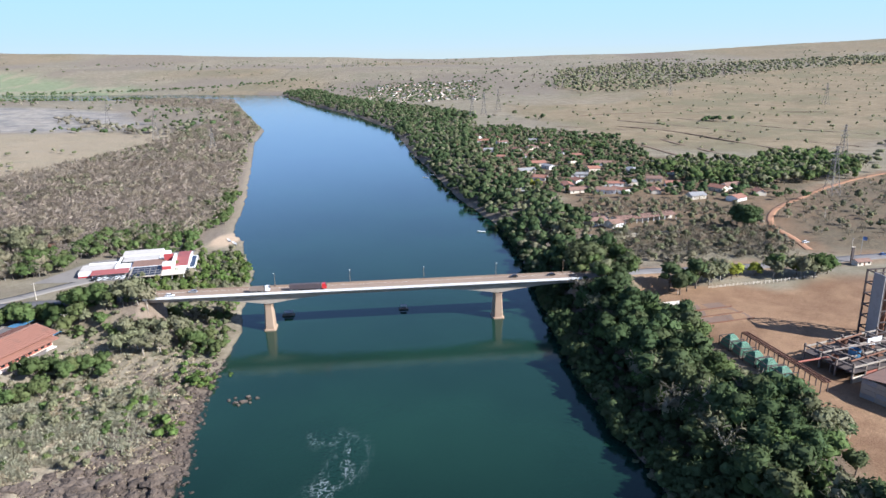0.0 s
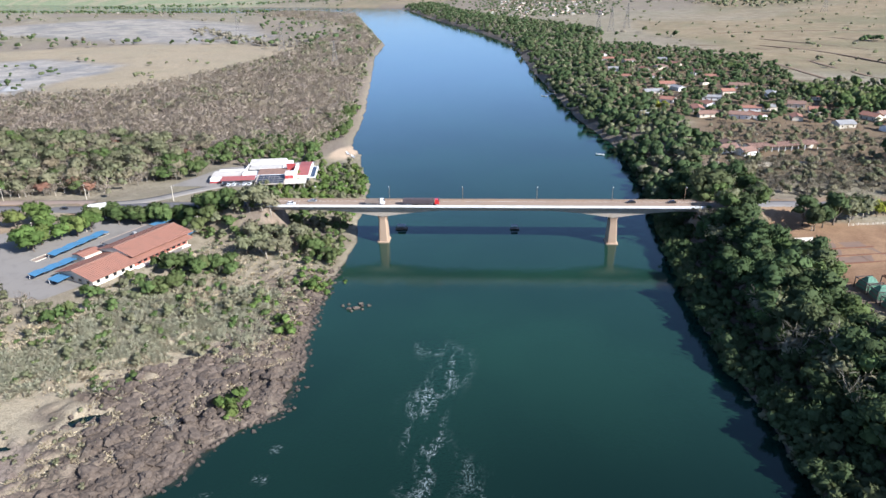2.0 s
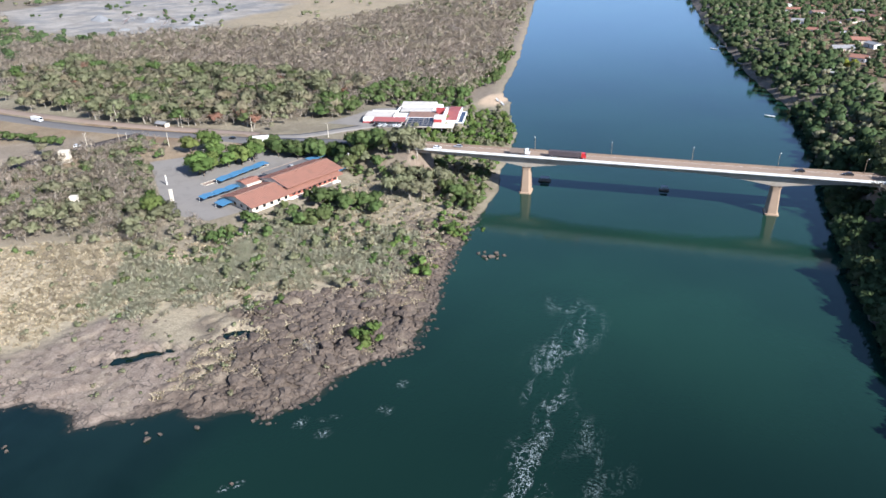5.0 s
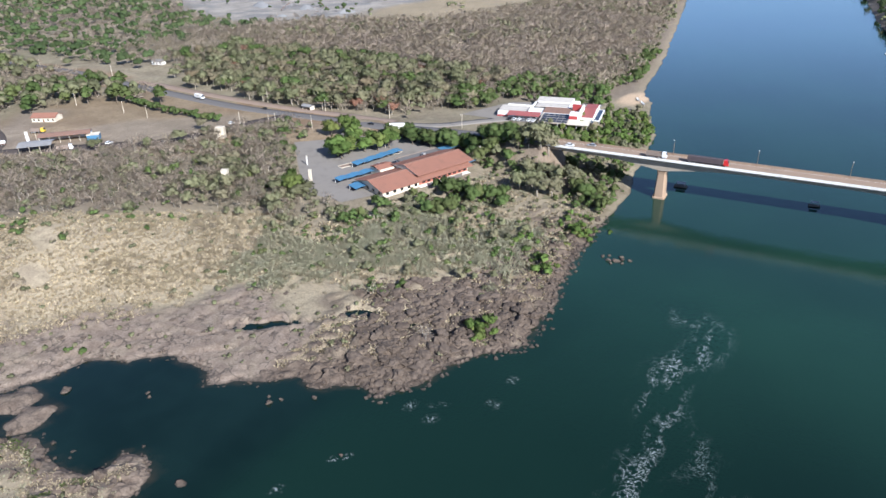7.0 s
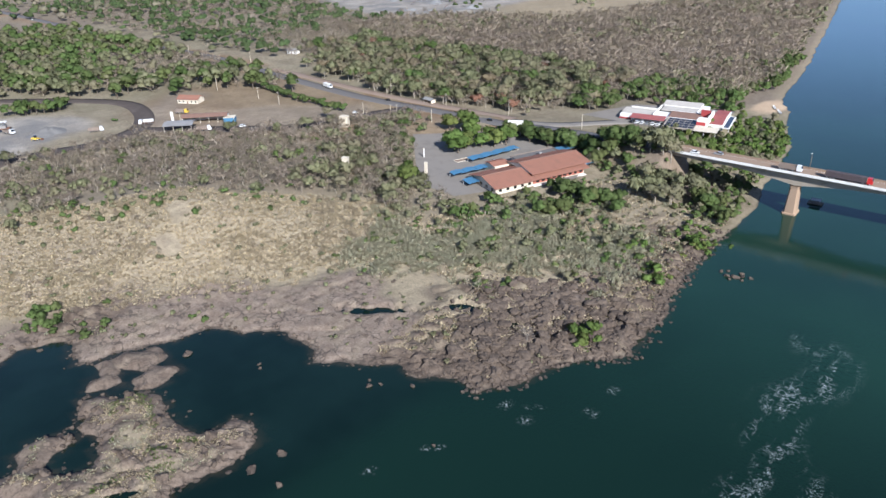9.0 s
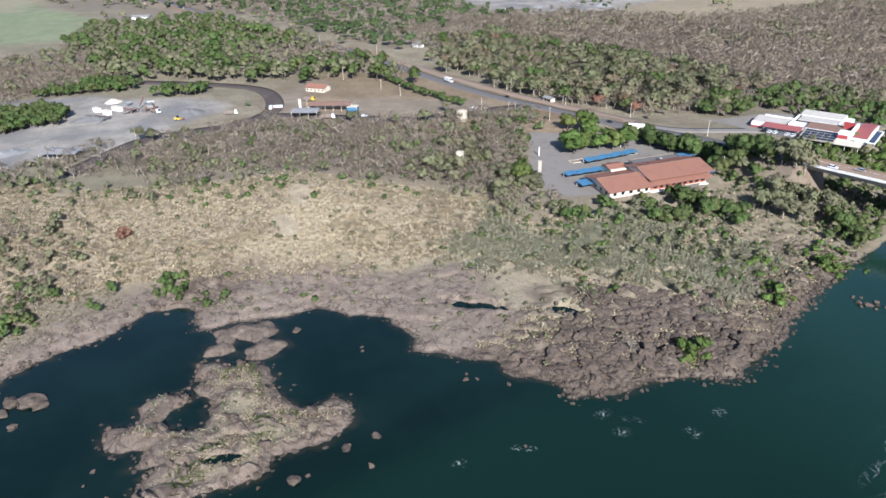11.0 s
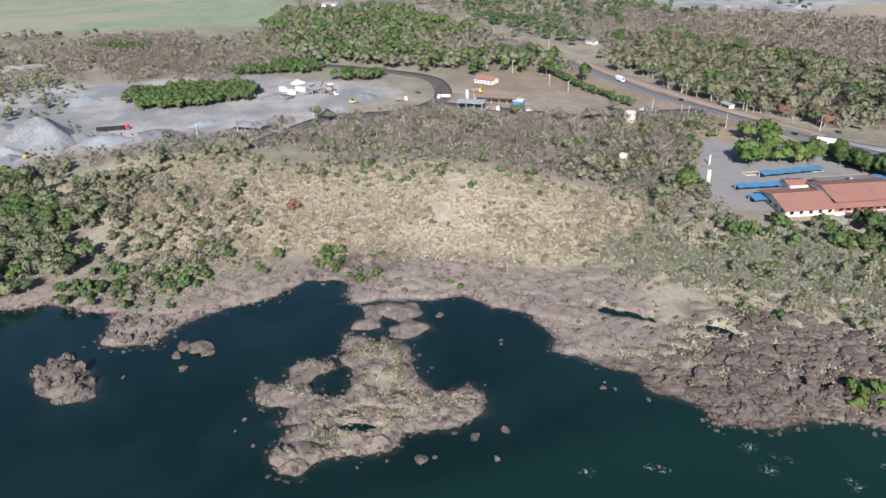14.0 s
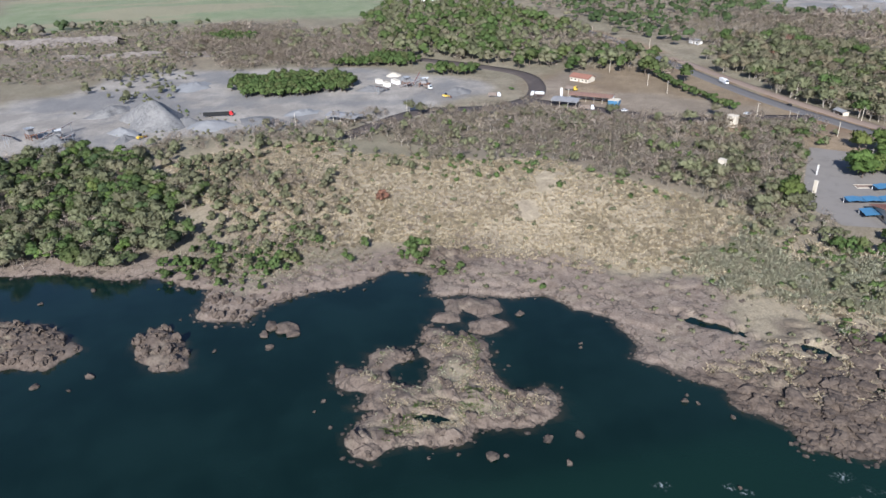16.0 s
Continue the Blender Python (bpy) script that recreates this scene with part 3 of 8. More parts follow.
    lumps = np.where(isle, 0.75 * lumps + 0.9 * np.abs(fbm(x, y, 7.0, 3, 46)) - 0.35, lumps)
    h = h + rock * near_shore * calm * (lumps * (1 - shelf) + flat * shelf) * np.where(d > 0, 1, 0.3)
    step = 0.8 + 0.3 * fbm(x, y, 15, 2, 47)
    level = np.floor(h / step)
    plates = step * (level + smooth(h / step - level, 0.62, 1.0))
    h = np.where((d > 0.3) & (x < -60) & (y < 300), h + (plates - h) * (0.25 + 0.55 * shelf) * rock * calm, h)
    h = h + (1 - rock) * calm * smooth(d, 6, 30) * (0.5 * fbm(x, y, 14, 3, 44) + 0.9 * fbm(x, y, 60, 2, 45))
    return h, d, isle, rock, q


def height(x, y):
    return relief(np.atleast_1d(x), np.atleast_1d(y))[0]


def spaced(*runs):
    """Grid lines: runs of (start, end, step)."""
    return np.unique(np.round(np.concatenate([np.arange(a, b, s) for a, b, s in runs]), 2))


def grid_mesh(name, xs, ys, z, attributes=()):
    me = bpy.data.meshes.new(name)
    nx, ny = len(xs), len(ys)
    X, Y = np.meshgrid(xs, ys)
    co = np.stack([X, Y, z], -1).reshape(-1, 3)
    k = (np.arange(ny - 1)[:, None] * nx + np.arange(nx - 1)[None]).ravel()
    quads = np.stack([k, k + 1, k + nx + 1, k + nx], -1)
    fill_mesh(me, co, quads)
    for key, values in attributes:
        me.attributes.new(key, "FLOAT", "POINT").data.foreach_set("value", np.ravel(values).astype(np.float32))
    return me


def fill_mesh(me, co, quads, index=None, smooth_faces=True):
    me.vertices.add(len(co))
    me.vertices.foreach_set("co", np.ravel(co).astype(np.float32))
    me.loops.add(quads.size)
    me.loops.foreach_set("vertex_index", quads.ravel().astype(np.int32))
    me.polygons.add(len(quads))
    me.polygons.foreach_set("loop_start", np.arange(0, quads.size, 4, dtype=np.int32))
    if index is not None:
        me.polygons.foreach_set("material_index", index.astype(np.int32))
    me.polygons.foreach_set("use_smooth", np.full(len(quads), smooth_faces))
    me.update()
    me.validate()


def cover(x, y, d, isle, rock, q):
    """Shares of the ground's covers."""
    wob = 9 * fbm(x, y, 30, 3, 51)
    far = 40 * fbm(x, y, 200, 3, 52)
    soft = lambda pts, edge, w: smooth(depth_in(x, y, pts) + w, -edge, edge)  # noqa: E731
    out = {"rock": rock, "shelf": np.where(isle, np.where(y > 0, 0.45, 0.3), shelf_share(x, y))}
    out["straw"] = np.maximum(soft(STRAW, 10, wob), 0.6 * soft(REEDS, 10, wob)) * (1 - rock)
    out["straw"] = np.where(isle, 0.8 * (1 - rock), out["straw"])
    bank = ((x < -95) & (x > -235) & (y > 60) & (y < 262) & (d < 75) & (d > 3)) * (1 - rock)
    out["straw"] = np.maximum(out["straw"], 0.55 * bank)
    grassy = smooth(fbm(x, y, 13, 3, 62), -0.4, 0.3) * smooth(d, 3, 9)
    out["joint"] = smooth(blocks(x, y, 5.6, 101)[1], 1.0, 0.3) * grassy * rock * (1 - 0.8 * out["shelf"])
    out["gravel"] = np.maximum(smooth(q + wob, -8, 8), 0.8 * soft(WEST_PIT, 40, far))
    out["gravel"] = np.maximum.reduce([out["gravel"], 0.3 * soft(STATION, 6, wob), soft(PIT_WEST, 12, wob)])
    out["red"] = np.maximum(soft(CLEARING, 8, wob), 0.4 * soft([(-520, 250), (-505, 200), (-415, 170), (-340, 220), (-250, 300), (-340, 325), (-480, 325)], 15, wob))
    out["red"] = np.maximum(out["red"], 0.25 * soft([(95, 440), (105, 580), (60, 690), (30, 850), (40, 1000), (110, 1150), (250, 1000), (240, 800), (320, 640), (330, 560), (240, 440)], 15, wob))
    road_red = np.zeros(np.shape(x))
    for key, width in (("highway", 15), ("east_road", 13), ("slip_road", 9), ("red_road", 12)):
        away = line_distance(x, y, np.asarray(ROADS[key][0], float)[:, :2])[0]
        road_red = np.maximum(road_red, smooth(away + 0.4 * wob, width + 4, width - 4))
    out["red"] = np.maximum(out["red"], 0.6 * road_red * smooth(fbm(x, y, 16, 3, 57), -0.5, 0.3) * np.where((x > -260) & (x < 60), 0.3, 1))
    out["pasture"] = np.maximum(soft(WEST_FIELD, 30, far), soft(EAST_FIELD, 50, far))
    out["pasture"] = np.maximum(out["pasture"], 0.8 * smooth(fbm(x, y, 700, 2, 53), 0.1, 0.4) * smooth(np.hypot(x, y), 1500, 2200))
    out["straw"] = np.maximum(out["straw"], 0.6 * soft(WEST_FIELD, 30, far))
    out["crop"] = np.maximum(soft(CROP_WEST, 60, far), soft(CROP_SOUTH, 20, far))
    wood = smooth(fbm(x, y, 350, 3, 54), -0.1, 0.3) * smooth(np.hypot(x, y), 500, 900)
    near_wood = soft([(-484, 1652), (-430, 1086), (-444, 808), (-458, 700), (-520, 560), (-420, 430), (-240, 420), (-150, 500), (-230, 900), (-330, 1330)], 15, wob)
    belt = soft([(-420, 70), (-345, 85), (-300, 140), (-255, 182), (-262, 225), (-300, 270), (-345, 232), (-395, 190), (-415, 150)], 8, wob)
    east_bank = smooth(d, 75, 50) * (x > np.interp(y, [0, 300, 1300, 2600], [0, 0, -200, -700]))
    out["litter_shade"] = np.maximum.reduce([0.7 * wood * (1 - out["pasture"]) * (1 - out["crop"]), near_wood, 0.45 * belt, east_bank * (1 - out["red"])])
    # dark floor colour round the west abutment stands in for shade and plants
    out["litter_shade"] = np.maximum(out["litter_shade"], smooth(np.exp(-(((x + 138) / 26) ** 2 + ((y - 320) / 22) ** 2)), 0.25, 0.6))
    strand = 0.5 * smooth(d, 9, 4) * smooth(y, 500, 540) * smooth(y, 1500, 1200) * (x < np.interp(y, [450, 700, 1300, 1700], [-100, -120, -230, -330]))
    out["straw"] = np.maximum(out["straw"], strand * smooth(fbm(x, y, 30, 2, 58), -0.6, 0.3))
    out["litter_shade"] = out["litter_shade"] * (1 - strand)
    plain = soft([(235, 440), (250, 520), (330, 600), (460, 690), (640, 620), (520, 420), (300, 400)], 15, wob)
    out["brush"] = np.maximum(plain, soft([(60, 690), (80, 620), (105, 580), (104, 420), (300, 405), (330, 600), (420, 720), (330, 760), (250, 820), (250, 1000), (110, 1180), (30, 1200), (20, 1000)], 15, wob))
    sand = np.maximum(np.exp(-(((x + 163) / 10) ** 2 + ((y - 496) / 24) ** 2)), 0.3 * np.exp(-(((x + 106) / 7) ** 2 + ((y - 318) / 12) ** 2)))
    out["sand"] = smooth(sand, 0.25, 0.6)
    return out


gx = spaced((-5000, -1500, 60), (-1500, -800, 20), (-800, -430, 8), (-430, -290, 5.0), (-290, -245, 2.6), (-245, -188, 1.25), (-188, -132, 1.0), (-132, -72, 1.1), (-72, 50, 10), (50, 160, 4.0), (160, 460, 8), (460, 1500, 30), (1500, 5001, 80))
gy = spaced((-5000, -600, 120), (-600, -180, 15), (-180, -130, 6), (-130, 0, 2.1), (0, 76, 1.1), (76, 262, 1.2), (262, 450, 5.0), (450, 900, 11), (900, 2000, 24), (2000, 5001, 60))
GX, GY = np.meshgrid(gx, gy)
gz, gd, gisle, grock, gq = relief(GX, GY)
ground_mesh = grid_mesh("ground", gx, gy, gz, cover(GX, GY, gd, gisle, grock, gq).items())
bare = (grock[:-1, :-1] > 0.4) & (shelf_share(GX[:-1, :-1], GY[:-1, :-1]) < 0.4) & (GX[:-1, :-1] < -60) & (GY[:-1, :-1] < 300)
if len(ground_mesh.polygons) == bare.size:
    ground_mesh.polygons.foreach_set("use_smooth", ~bare.ravel())
ground_mesh.materials.append(ground_mat)
ground = tagged(new("ground", ground_mesh), "dry savanna ground with straw, rock shelves and red earth", "ground", kind="structure")

wxs = spaced((-5000, -400, 200), (-400, -290, 10), (-290, -112, 2.8), (-112, -72, 1.3), (-72, -12, 2.8), (-12, 200, 9), (200, 5001, 200))
wys = spaced((-5000, -200, 200), (-200, -125, 10), (-125, 80, 2.8), (80, 160, 1.3), (160, 270, 2.8), (270, 420, 9), (420, 5001, 200))
WX, WY = np.meshgrid(wxs, wys)
rapids = smooth(line_distance(WX, WY, [(-44, 220), (-34, 214), (-34, 199), (-40, 184), (-38, 169), (-31, 156), (-33, 137), (-30, 118)])[0], 9, 1.5)
rapids = np.maximum(rapids, 0.45 * smooth(line_distance(WX, WY, [(-27, 160), (-20, 152), (-15, 140), (-12, 125)])[0], 6, 1))
splash = np.zeros(np.shape(WX))
for x, y, r in ((-103, 100, 1.7), (-100.5, 102.5, 1.5), (-98.4, 128.6, 2.4), (-93, 132, 1.3), (-90, 127, 2.4), (-90.5, 134.5, 1.2), (-78.7, 155.4, 2.2), (-79, 142.5, 1.6), (-77, 142, 1.8), (-108, 84, 1.8)):
    splash = np.maximum(splash, 0.45 * smooth(np.hypot(WX - x, (WY - y) * 0.7), 0.8 * r, 0.1 * r))
bay = smooth(WX, -105, -135) * smooth(WY, 165, 125)
# share of the darker colour that imitates the river dimming as the view turns
dimmed = np.maximum(smooth(WY, 235, 135) * smooth(WX, 160, 60) * (0.72 + 0.25 * smooth(WX, -40, 10)), smooth(WX, -95, -130) * smooth(WY, 150, 110))
dimmed = np.maximum(dimmed, 0.6 * smooth(WX, -50, -80) * smooth(WY, 235, 165))
shallow = smooth(relief(WX, WY)[1], -2.4, 0.4) * (WX < -60) * (WY < 300)
water_mesh = grid_mesh("water", wxs, wys, np.zeros(np.shape(WX)), [("rapids", rapids), ("dimmed", dimmed), ("shallow", shallow), ("splash", splash), ("bay", bay)])
water_mesh.materials.append(water_mat)
tagged(new("water", water_mesh), "wide deep green-blue river with foam streaks", "river", kind="structure")

for px, py, pa, pb, turn, level in POOLS:
    k = np.arange(24) * 2 * math.pi / 24
    c, s = math.cos(math.radians(turn)), math.sin(math.radians(turn))
    u, v = np.r_[0, 1.2 * pa * np.cos(k)], np.r_[0, 1.2 * pb * np.sin(k)]
    co = np.column_stack([px + u * c - v * s, py + u * s + v * c, np.full(25, level)])
    me = bpy.data.meshes.new("pool")
    fill_mesh(me, co, np.array([(0, 1 + 2 * j, 2 + 2 * j, 1 + (2 * j + 2) % 24) for j in range(12)]))
    me.attributes.new("dimmed", "FLOAT", "POINT").data.foreach_set("value", np.ones(25, np.float32))
    me.materials.append(water_mat)
    tagged(new("pool", me), "dark still pool left in a hollow of the rock", "pool", kind="structure")

# ---- shapes ----
def mesh_of(name, pieces, materials, smooth_faces=True):
    """One mesh from pieces of (points, quads, material number)."""
    co, quads, index, n = [], [], [], 0
    for points, faces, k in pieces:
        points, faces = np.asarray(points, float), np.asarray(faces, int)
        co.append(points), quads.append(faces + n), index.append(np.full(len(faces), k))
        n += len(points)
    me = bpy.data.meshes.new(name)
    for m in materials:
        me.materials.append(m)
    fill_mesh(me, np.concatenate(co), np.concatenate(quads), np.concatenate(index), smooth_faces)
    return me


def tube(points, radii, sides=6):
    """A tapering tube along points, as points and quads, with its ends closed by a fold."""
    points, out = [Vector(p) for p in points], []
    for k, p in enumerate(points):
        way = (points[min(k + 1, len(points) - 1)] - points[max(k - 1, 0)]).normalized()
        a = way.orthogonal().normalized()
        b = way.cross(a)
        out += [p + radii[k] * (math.cos(2 * math.pi * s / sides) * a + math.sin(2 * math.pi * s / sides) * b) for s in range(sides)]
    quads = [(k * sides + s, k * sides + (s + 1) % sides, (k + 1) * sides + (s + 1) % sides, (k + 1) * sides + s) for k in range(len(points) - 1) for s in range(sides)]
    if sides == 4:
        quads += [(3, 2, 1, 0), tuple(range(len(out) - 4, len(out)))]
    elif sides == 6:
        e = len(out) - 6
        quads += [(3, 2, 1, 0), (5, 4, 3, 0), (e, e + 1, e + 2, e + 3), (e, e + 3, e + 4, e + 5)]
    return np.array([tuple(v) for v in out]), np.array(quads)


def leaf_cards(rng, centres, sizes, out_from=None, spread=0.6):
    """Small leaf clumps: one bent quad at each centre, turned mostly outward."""
    n = len(centres)
    away = rng.normal(size=(n, 3))
    if out_from is not None:
        o = centres - out_from
        away = 0.75 * away + 1.0 * o / (np.linalg.norm(o, axis=1, keepdims=True) + 1e-6)
    away /= np.linalg.norm(away, axis=1, keepdims=True) + 1e-9
    side = np.cross(away, rng.normal(size=(n, 3)))
    side /= np.linalg.norm(side, axis=1, keepdims=True) + 1e-9
    up = np.cross(away, side)
    s = sizes[:, None]
    j = lambda: rng.uniform(0.55, 1.25, (n, 1))  # noqa: E731
    co = np.stack([centres - side * s * j() * 1.25 - away * s * 0.25, centres - up * s * j() * 0.7, centres + side * s * j() * 1.25 - away * s * 0.25, centres + up * s * j() * 0.7], 1)
    return co.reshape(-1, 3), np.arange(4 * n).reshape(-1, 4)


def crown_points(rng, lobes, n, hollow=0.6):
    """Points in the shells of several overlapping lobes (x, y, z, radius), and the lobes' centres for each."""
    lobes = np.asarray(lobes, float)
    w = lobes[:, 3] ** 2
    pick = rng.choice(len(lobes), n, p=w / w.sum())
    ways = rng.normal(size=(n, 3))
    ways /= np.linalg.norm(ways, axis=1, keepdims=True)
    ways[:, 2] = np.where(ways[:, 2] < -0.45, -ways[:, 2] * 0.7, ways[:, 2])
    r = lobes[pick, 3] * rng.uniform(hollow, 1.12, n)
    centre = lobes[pick, :3]
    return centre + ways * r[:, None] * np.array([1, 1, 0.82]), centre


def outer_points(rng, lobes, n, hollow):
    """Crown points that no other lobe swallows."""
    lobes = np.asarray(lobes, float)
    at, centre = crown_points(rng, lobes, 5 * n, hollow)
    away = (at[:, None] - lobes[None, :, :3]) / np.array([1, 1, 0.82])
    sunk = (np.linalg.norm(away, axis=2) < 0.72 * lobes[None, :, 3]).any(1)
    order = np.argsort(sunk, kind="stable")[:n]
    return at[order], centre[order]


def tree_shape(seed, tall=10.0, wide=9.0, lobes=9, cards=420, card=0.55, stem=0.45, flat=0.8, limbs=6, core=0.8, cores=99, sides=5):
    """Points and quads of a tree's wood and of its crown; the crown starts at the share stem of the height."""
    rng = np.random.default_rng(seed)
    mid = tall * (stem + (1 - stem) * 0.5)
    spots = []
    for k in range(lobes):
        a, q = rng.uniform(0, 2 * math.pi), math.sqrt(rng.uniform(0.02, 1)) * wide * 0.34
        z = mid + rng.uniform(-0.5, 0.4) * tall * (1 - stem) * flat * (1 - 0.5 * (q / (wide * 0.34)) ** 2)
        spots.append((q * math.cos(a), q * math.sin(a), z, wide * rng.uniform(0.16, 0.30)))
    spots.append((0, 0, tall - wide * 0.26, wide * 0.26))
    wood, fork = [], Vector((rng.normal() * 0.2, rng.normal() * 0.2, tall * stem * 0.75))
    r0 = 0.022 * tall + 0.06
    wood.append(tube([(0, 0, -0.4), fork * 0.5 + Vector((0.1, 0, 0)), fork], [r0 * 1.25, r0 * 0.9, r0 * 0.75], 6 if limbs else 3))
    for x, y, z, r in spots[:limbs]:
        tip = Vector((x, y, z))
        wood.append(tube([fork, fork.lerp(tip, 0.55) + Vector((0, 0, -0.05 * tall)), tip], [r0 * 0.55, r0 * 0.35, r0 * 0.12], 3))
    return wood, *crown(rng, spots, cards, card, core, cores=cores, sides=sides)


def bare_shape(seed, tall=7.0, wide=6.0, limbs=5, twigs=80, card=0.35, forks=1):
    """A leafless or nearly leafless tree: many limbs, forks, and a thin haze of twigs."""
    rng = np.random.default_rng(seed)
    wood, tips = [], []
    r0 = 0.02 * tall + 0.04
    fork = Vector((0, 0, tall * 0.28))
    wood.append(tube([(0, 0, -0.4), fork], [r0 * 1.2, r0 * 0.8], 3))
    for k in range(limbs):
        a = 2 * math.pi * (k + rng.uniform(-0.3, 0.3)) / limbs
        q = wide * rng.uniform(0.2, 0.45)
        end = Vector((q * math.cos(a), q * math.sin(a), tall * rng.uniform(0.7, 1.0)))
        knee = fork.lerp(end, 0.5) + Vector((0.3 * math.cos(a), 0.3 * math.sin(a), -0.04 * tall))
        if forks:
            wood.append(tube([fork, knee, end], [r0 * 0.5, r0 * 0.3, 0.02], 3))
        for _ in range(forks):
            tip = knee.lerp(end, rng.uniform(0.1, 0.6)) + Vector(rng.normal(size=3)) * wide * 0.12 + Vector((0, 0, tall * 0.12))
            wood.append(tube([knee.lerp(end, 0.3), tip], [r0 * 0.25, 0.015], 3))
            tips.append((*tip, wide * 0.16))
        tips.append((*end, wide * 0.18))
    # twigs stand like a broom round the limbs
    tips = np.array(tips)
    at = tips[rng.integers(0, len(tips), twigs), :3] + rng.normal(size=(twigs, 3)) * wide * np.array([0.13, 0.13, 0.07]) - np.array([0, 0, 0.12 * tall])
    out = at * np.array([1, 1, 0]) / (0.4 * wide)
    way = 0.6 * out + np.array([0, 0, 0.55]) + 0.6 * rng.normal(size=(twigs, 3))
    way /= np.linalg.norm(way, axis=1, keepdims=True)
    side = np.cross(way, rng.normal(size=(twigs, 3)))
    side /= np.linalg.norm(side, axis=1, keepdims=True)
    long, w = (card * 3.4 * rng.uniform(0.5, 1.4, twigs))[:, None], (card * 0.36 * rng.uniform(0.5, 1.5, twigs))[:, None]
    co = np.stack([at - side * w * 0.4, at + side * w * 0.4, at + way * long * 0.55 + side * w, at + way * long - side * w * 0.3], 1).reshape(-1, 3)
    lit = 0.45 * out + np.array([0, 0, 0.75]) + 0.2 * rng.normal(size=(twigs, 3))
    lit /= np.linalg.norm(lit, axis=1, keepdims=True)
    return wood, (co, np.arange(4 * twigs).reshape(-1, 4)), np.repeat(lit, 4, 0)


def bush_shape(seed, tall=2.2, wide=2.8, cards=90, card=0.34):
    rng = np.random.default_rng(seed)
    spots = [(rng.normal() * wide * 0.2, rng.normal() * wide * 0.2, tall * rng.uniform(0.3, 0.65), wide * rng.uniform(0.2, 0.34)) for _ in range(5)]
    wood = [tube([(0, 0, -0.3), (s[0], s[1], s[2])], [0.07, 0.02], 3) for s in spots[:3]]
    return wood, *crown(rng, spots, cards, card, 0.85, 0.75, 1.0, 4, 4)


def tuft_shape(seed, tall=1.1, wide=1.6, blades=16, lean=0.35, width=0.10):
    """A tussock of standing stalks."""
    rng = np.random.default_rng(seed)
    co = []
    for _ in range(blades):
        a, q = rng.uniform(0, 2 * math.pi), math.sqrt(rng.uniform()) * wide * 0.5
        foot = np.array([q * math.cos(a), q * math.sin(a), -0.1])
        tip = foot + np.array([rng.normal() * lean * tall, rng.normal() * lean * tall, tall * rng.uniform(0.6, 1.1)])
        b = rng.uniform(0, math.pi)
        s = np.array([math.cos(b), math.sin(b), 0]) * width * rng.uniform(0.7, 1.5)
        co += [foot - s * 0.6, foot + s * 0.6, tip + s, tip - s]
    up = np.array([0, 0, 1.0]) + 0.22 * np.repeat(rng.normal(size=(blades, 3)), 4, 0)
    return [], (np.array(co), np.arange(4 * blades).reshape(-1, 4)), up / np.linalg.norm(up, axis=1, keepdims=True)


def lobe_core(rng, lobes, share, out_of, n=5):
    """Leafy inner masses, one lumpy shell in each lobe, with the way each point faces."""
    co, quads, way = [], [], []
    rings = ((-0.62, 0.62), (-0.05, 1.0), (0.55, 0.8), (0.93, 0.2)) if n > 4 else ((-0.5, 0.85), (0.3, 1.0), (0.9, 0.25))
    for x, y, z, r in lobes:
        base, a0 = len(co), rng.uniform(0, 6.28)
        for up, wide in rings:
            for k in range(n):
                a = a0 + 2 * math.pi * (k + 0.5 * (up > 0)) / n
                q = r * share * rng.uniform(0.82, 1.18)
                co.append((x + q * wide * math.cos(a), y + q * wide * math.sin(a), max(z + q * up * 0.85, -0.2)))
                way.append((wide * math.cos(a), wide * math.sin(a), up))
        quads += [(base + i * n + k, base + i * n + (k + 1) % n, base + (i + 1) * n + (k + 1) % n, base + (i + 1) * n + k) for i in range(len(rings) - 1) for k in range(n)]
    co, way = np.array(co), np.array(way)
    return co, np.array(quads), facing(co, way, out_of)


def facing(co, lobe_way, out_of):
    """The way a point of the crown faces: out of its lobe, out of the tree, and up."""
    out = co - np.asarray(out_of)
    out /= np.linalg.norm(out, axis=1, keepdims=True) + 1e-6
    way = 0.5 * lobe_way + 0.5 * out + np.array([0, 0, 0.4])
    return way / (np.linalg.norm(way, axis=1, keepdims=True) + 1e-9)


def crown(rng, lobes, cards, card, share=0.8, hollow=0.75, thin=1.0, cores=99, sides=5):
    """Leaf cards round the lobes' cores: points, quads and the way each point faces."""
    lobes = np.asarray(lobes, float)
    middle = (lobes[:, 0].mean(), lobes[:, 1].mean(), np.percentile(lobes[:, 2], 20))
    at, centre = outer_points(rng, lobes, cards, hollow)
    co, quads = leaf_cards(rng, at, card * rng.uniform(0.6, 1.3, cards), centre)
    if thin < 1:
        c = co.reshape(-1, 4, 3)
        mid = c.mean(1, keepdims=True)
        co = (mid + (c - mid) * np.array([1.0, thin, 1.0, thin])[None, :, None]).reshape(-1, 3)
    lobe_way = at - centre
    lobe_way /= np.linalg.norm(lobe_way, axis=1, keepdims=True) + 1e-6
    way = np.repeat(facing(at, lobe_way + 0.6 * rng.normal(size=lobe_way.shape), middle), 4, 0)
    if share:
        order = np.argsort(-lobes[:, 3])[:cores]
        c2, q2, w2 = lobe_core(rng, lobes[order], share, middle, sides)
        co, quads, way = np.concatenate([co, c2]), np.concatenate([quads, q2 + len(co)]), np.concatenate([way, w2])
    return (co, quads), way


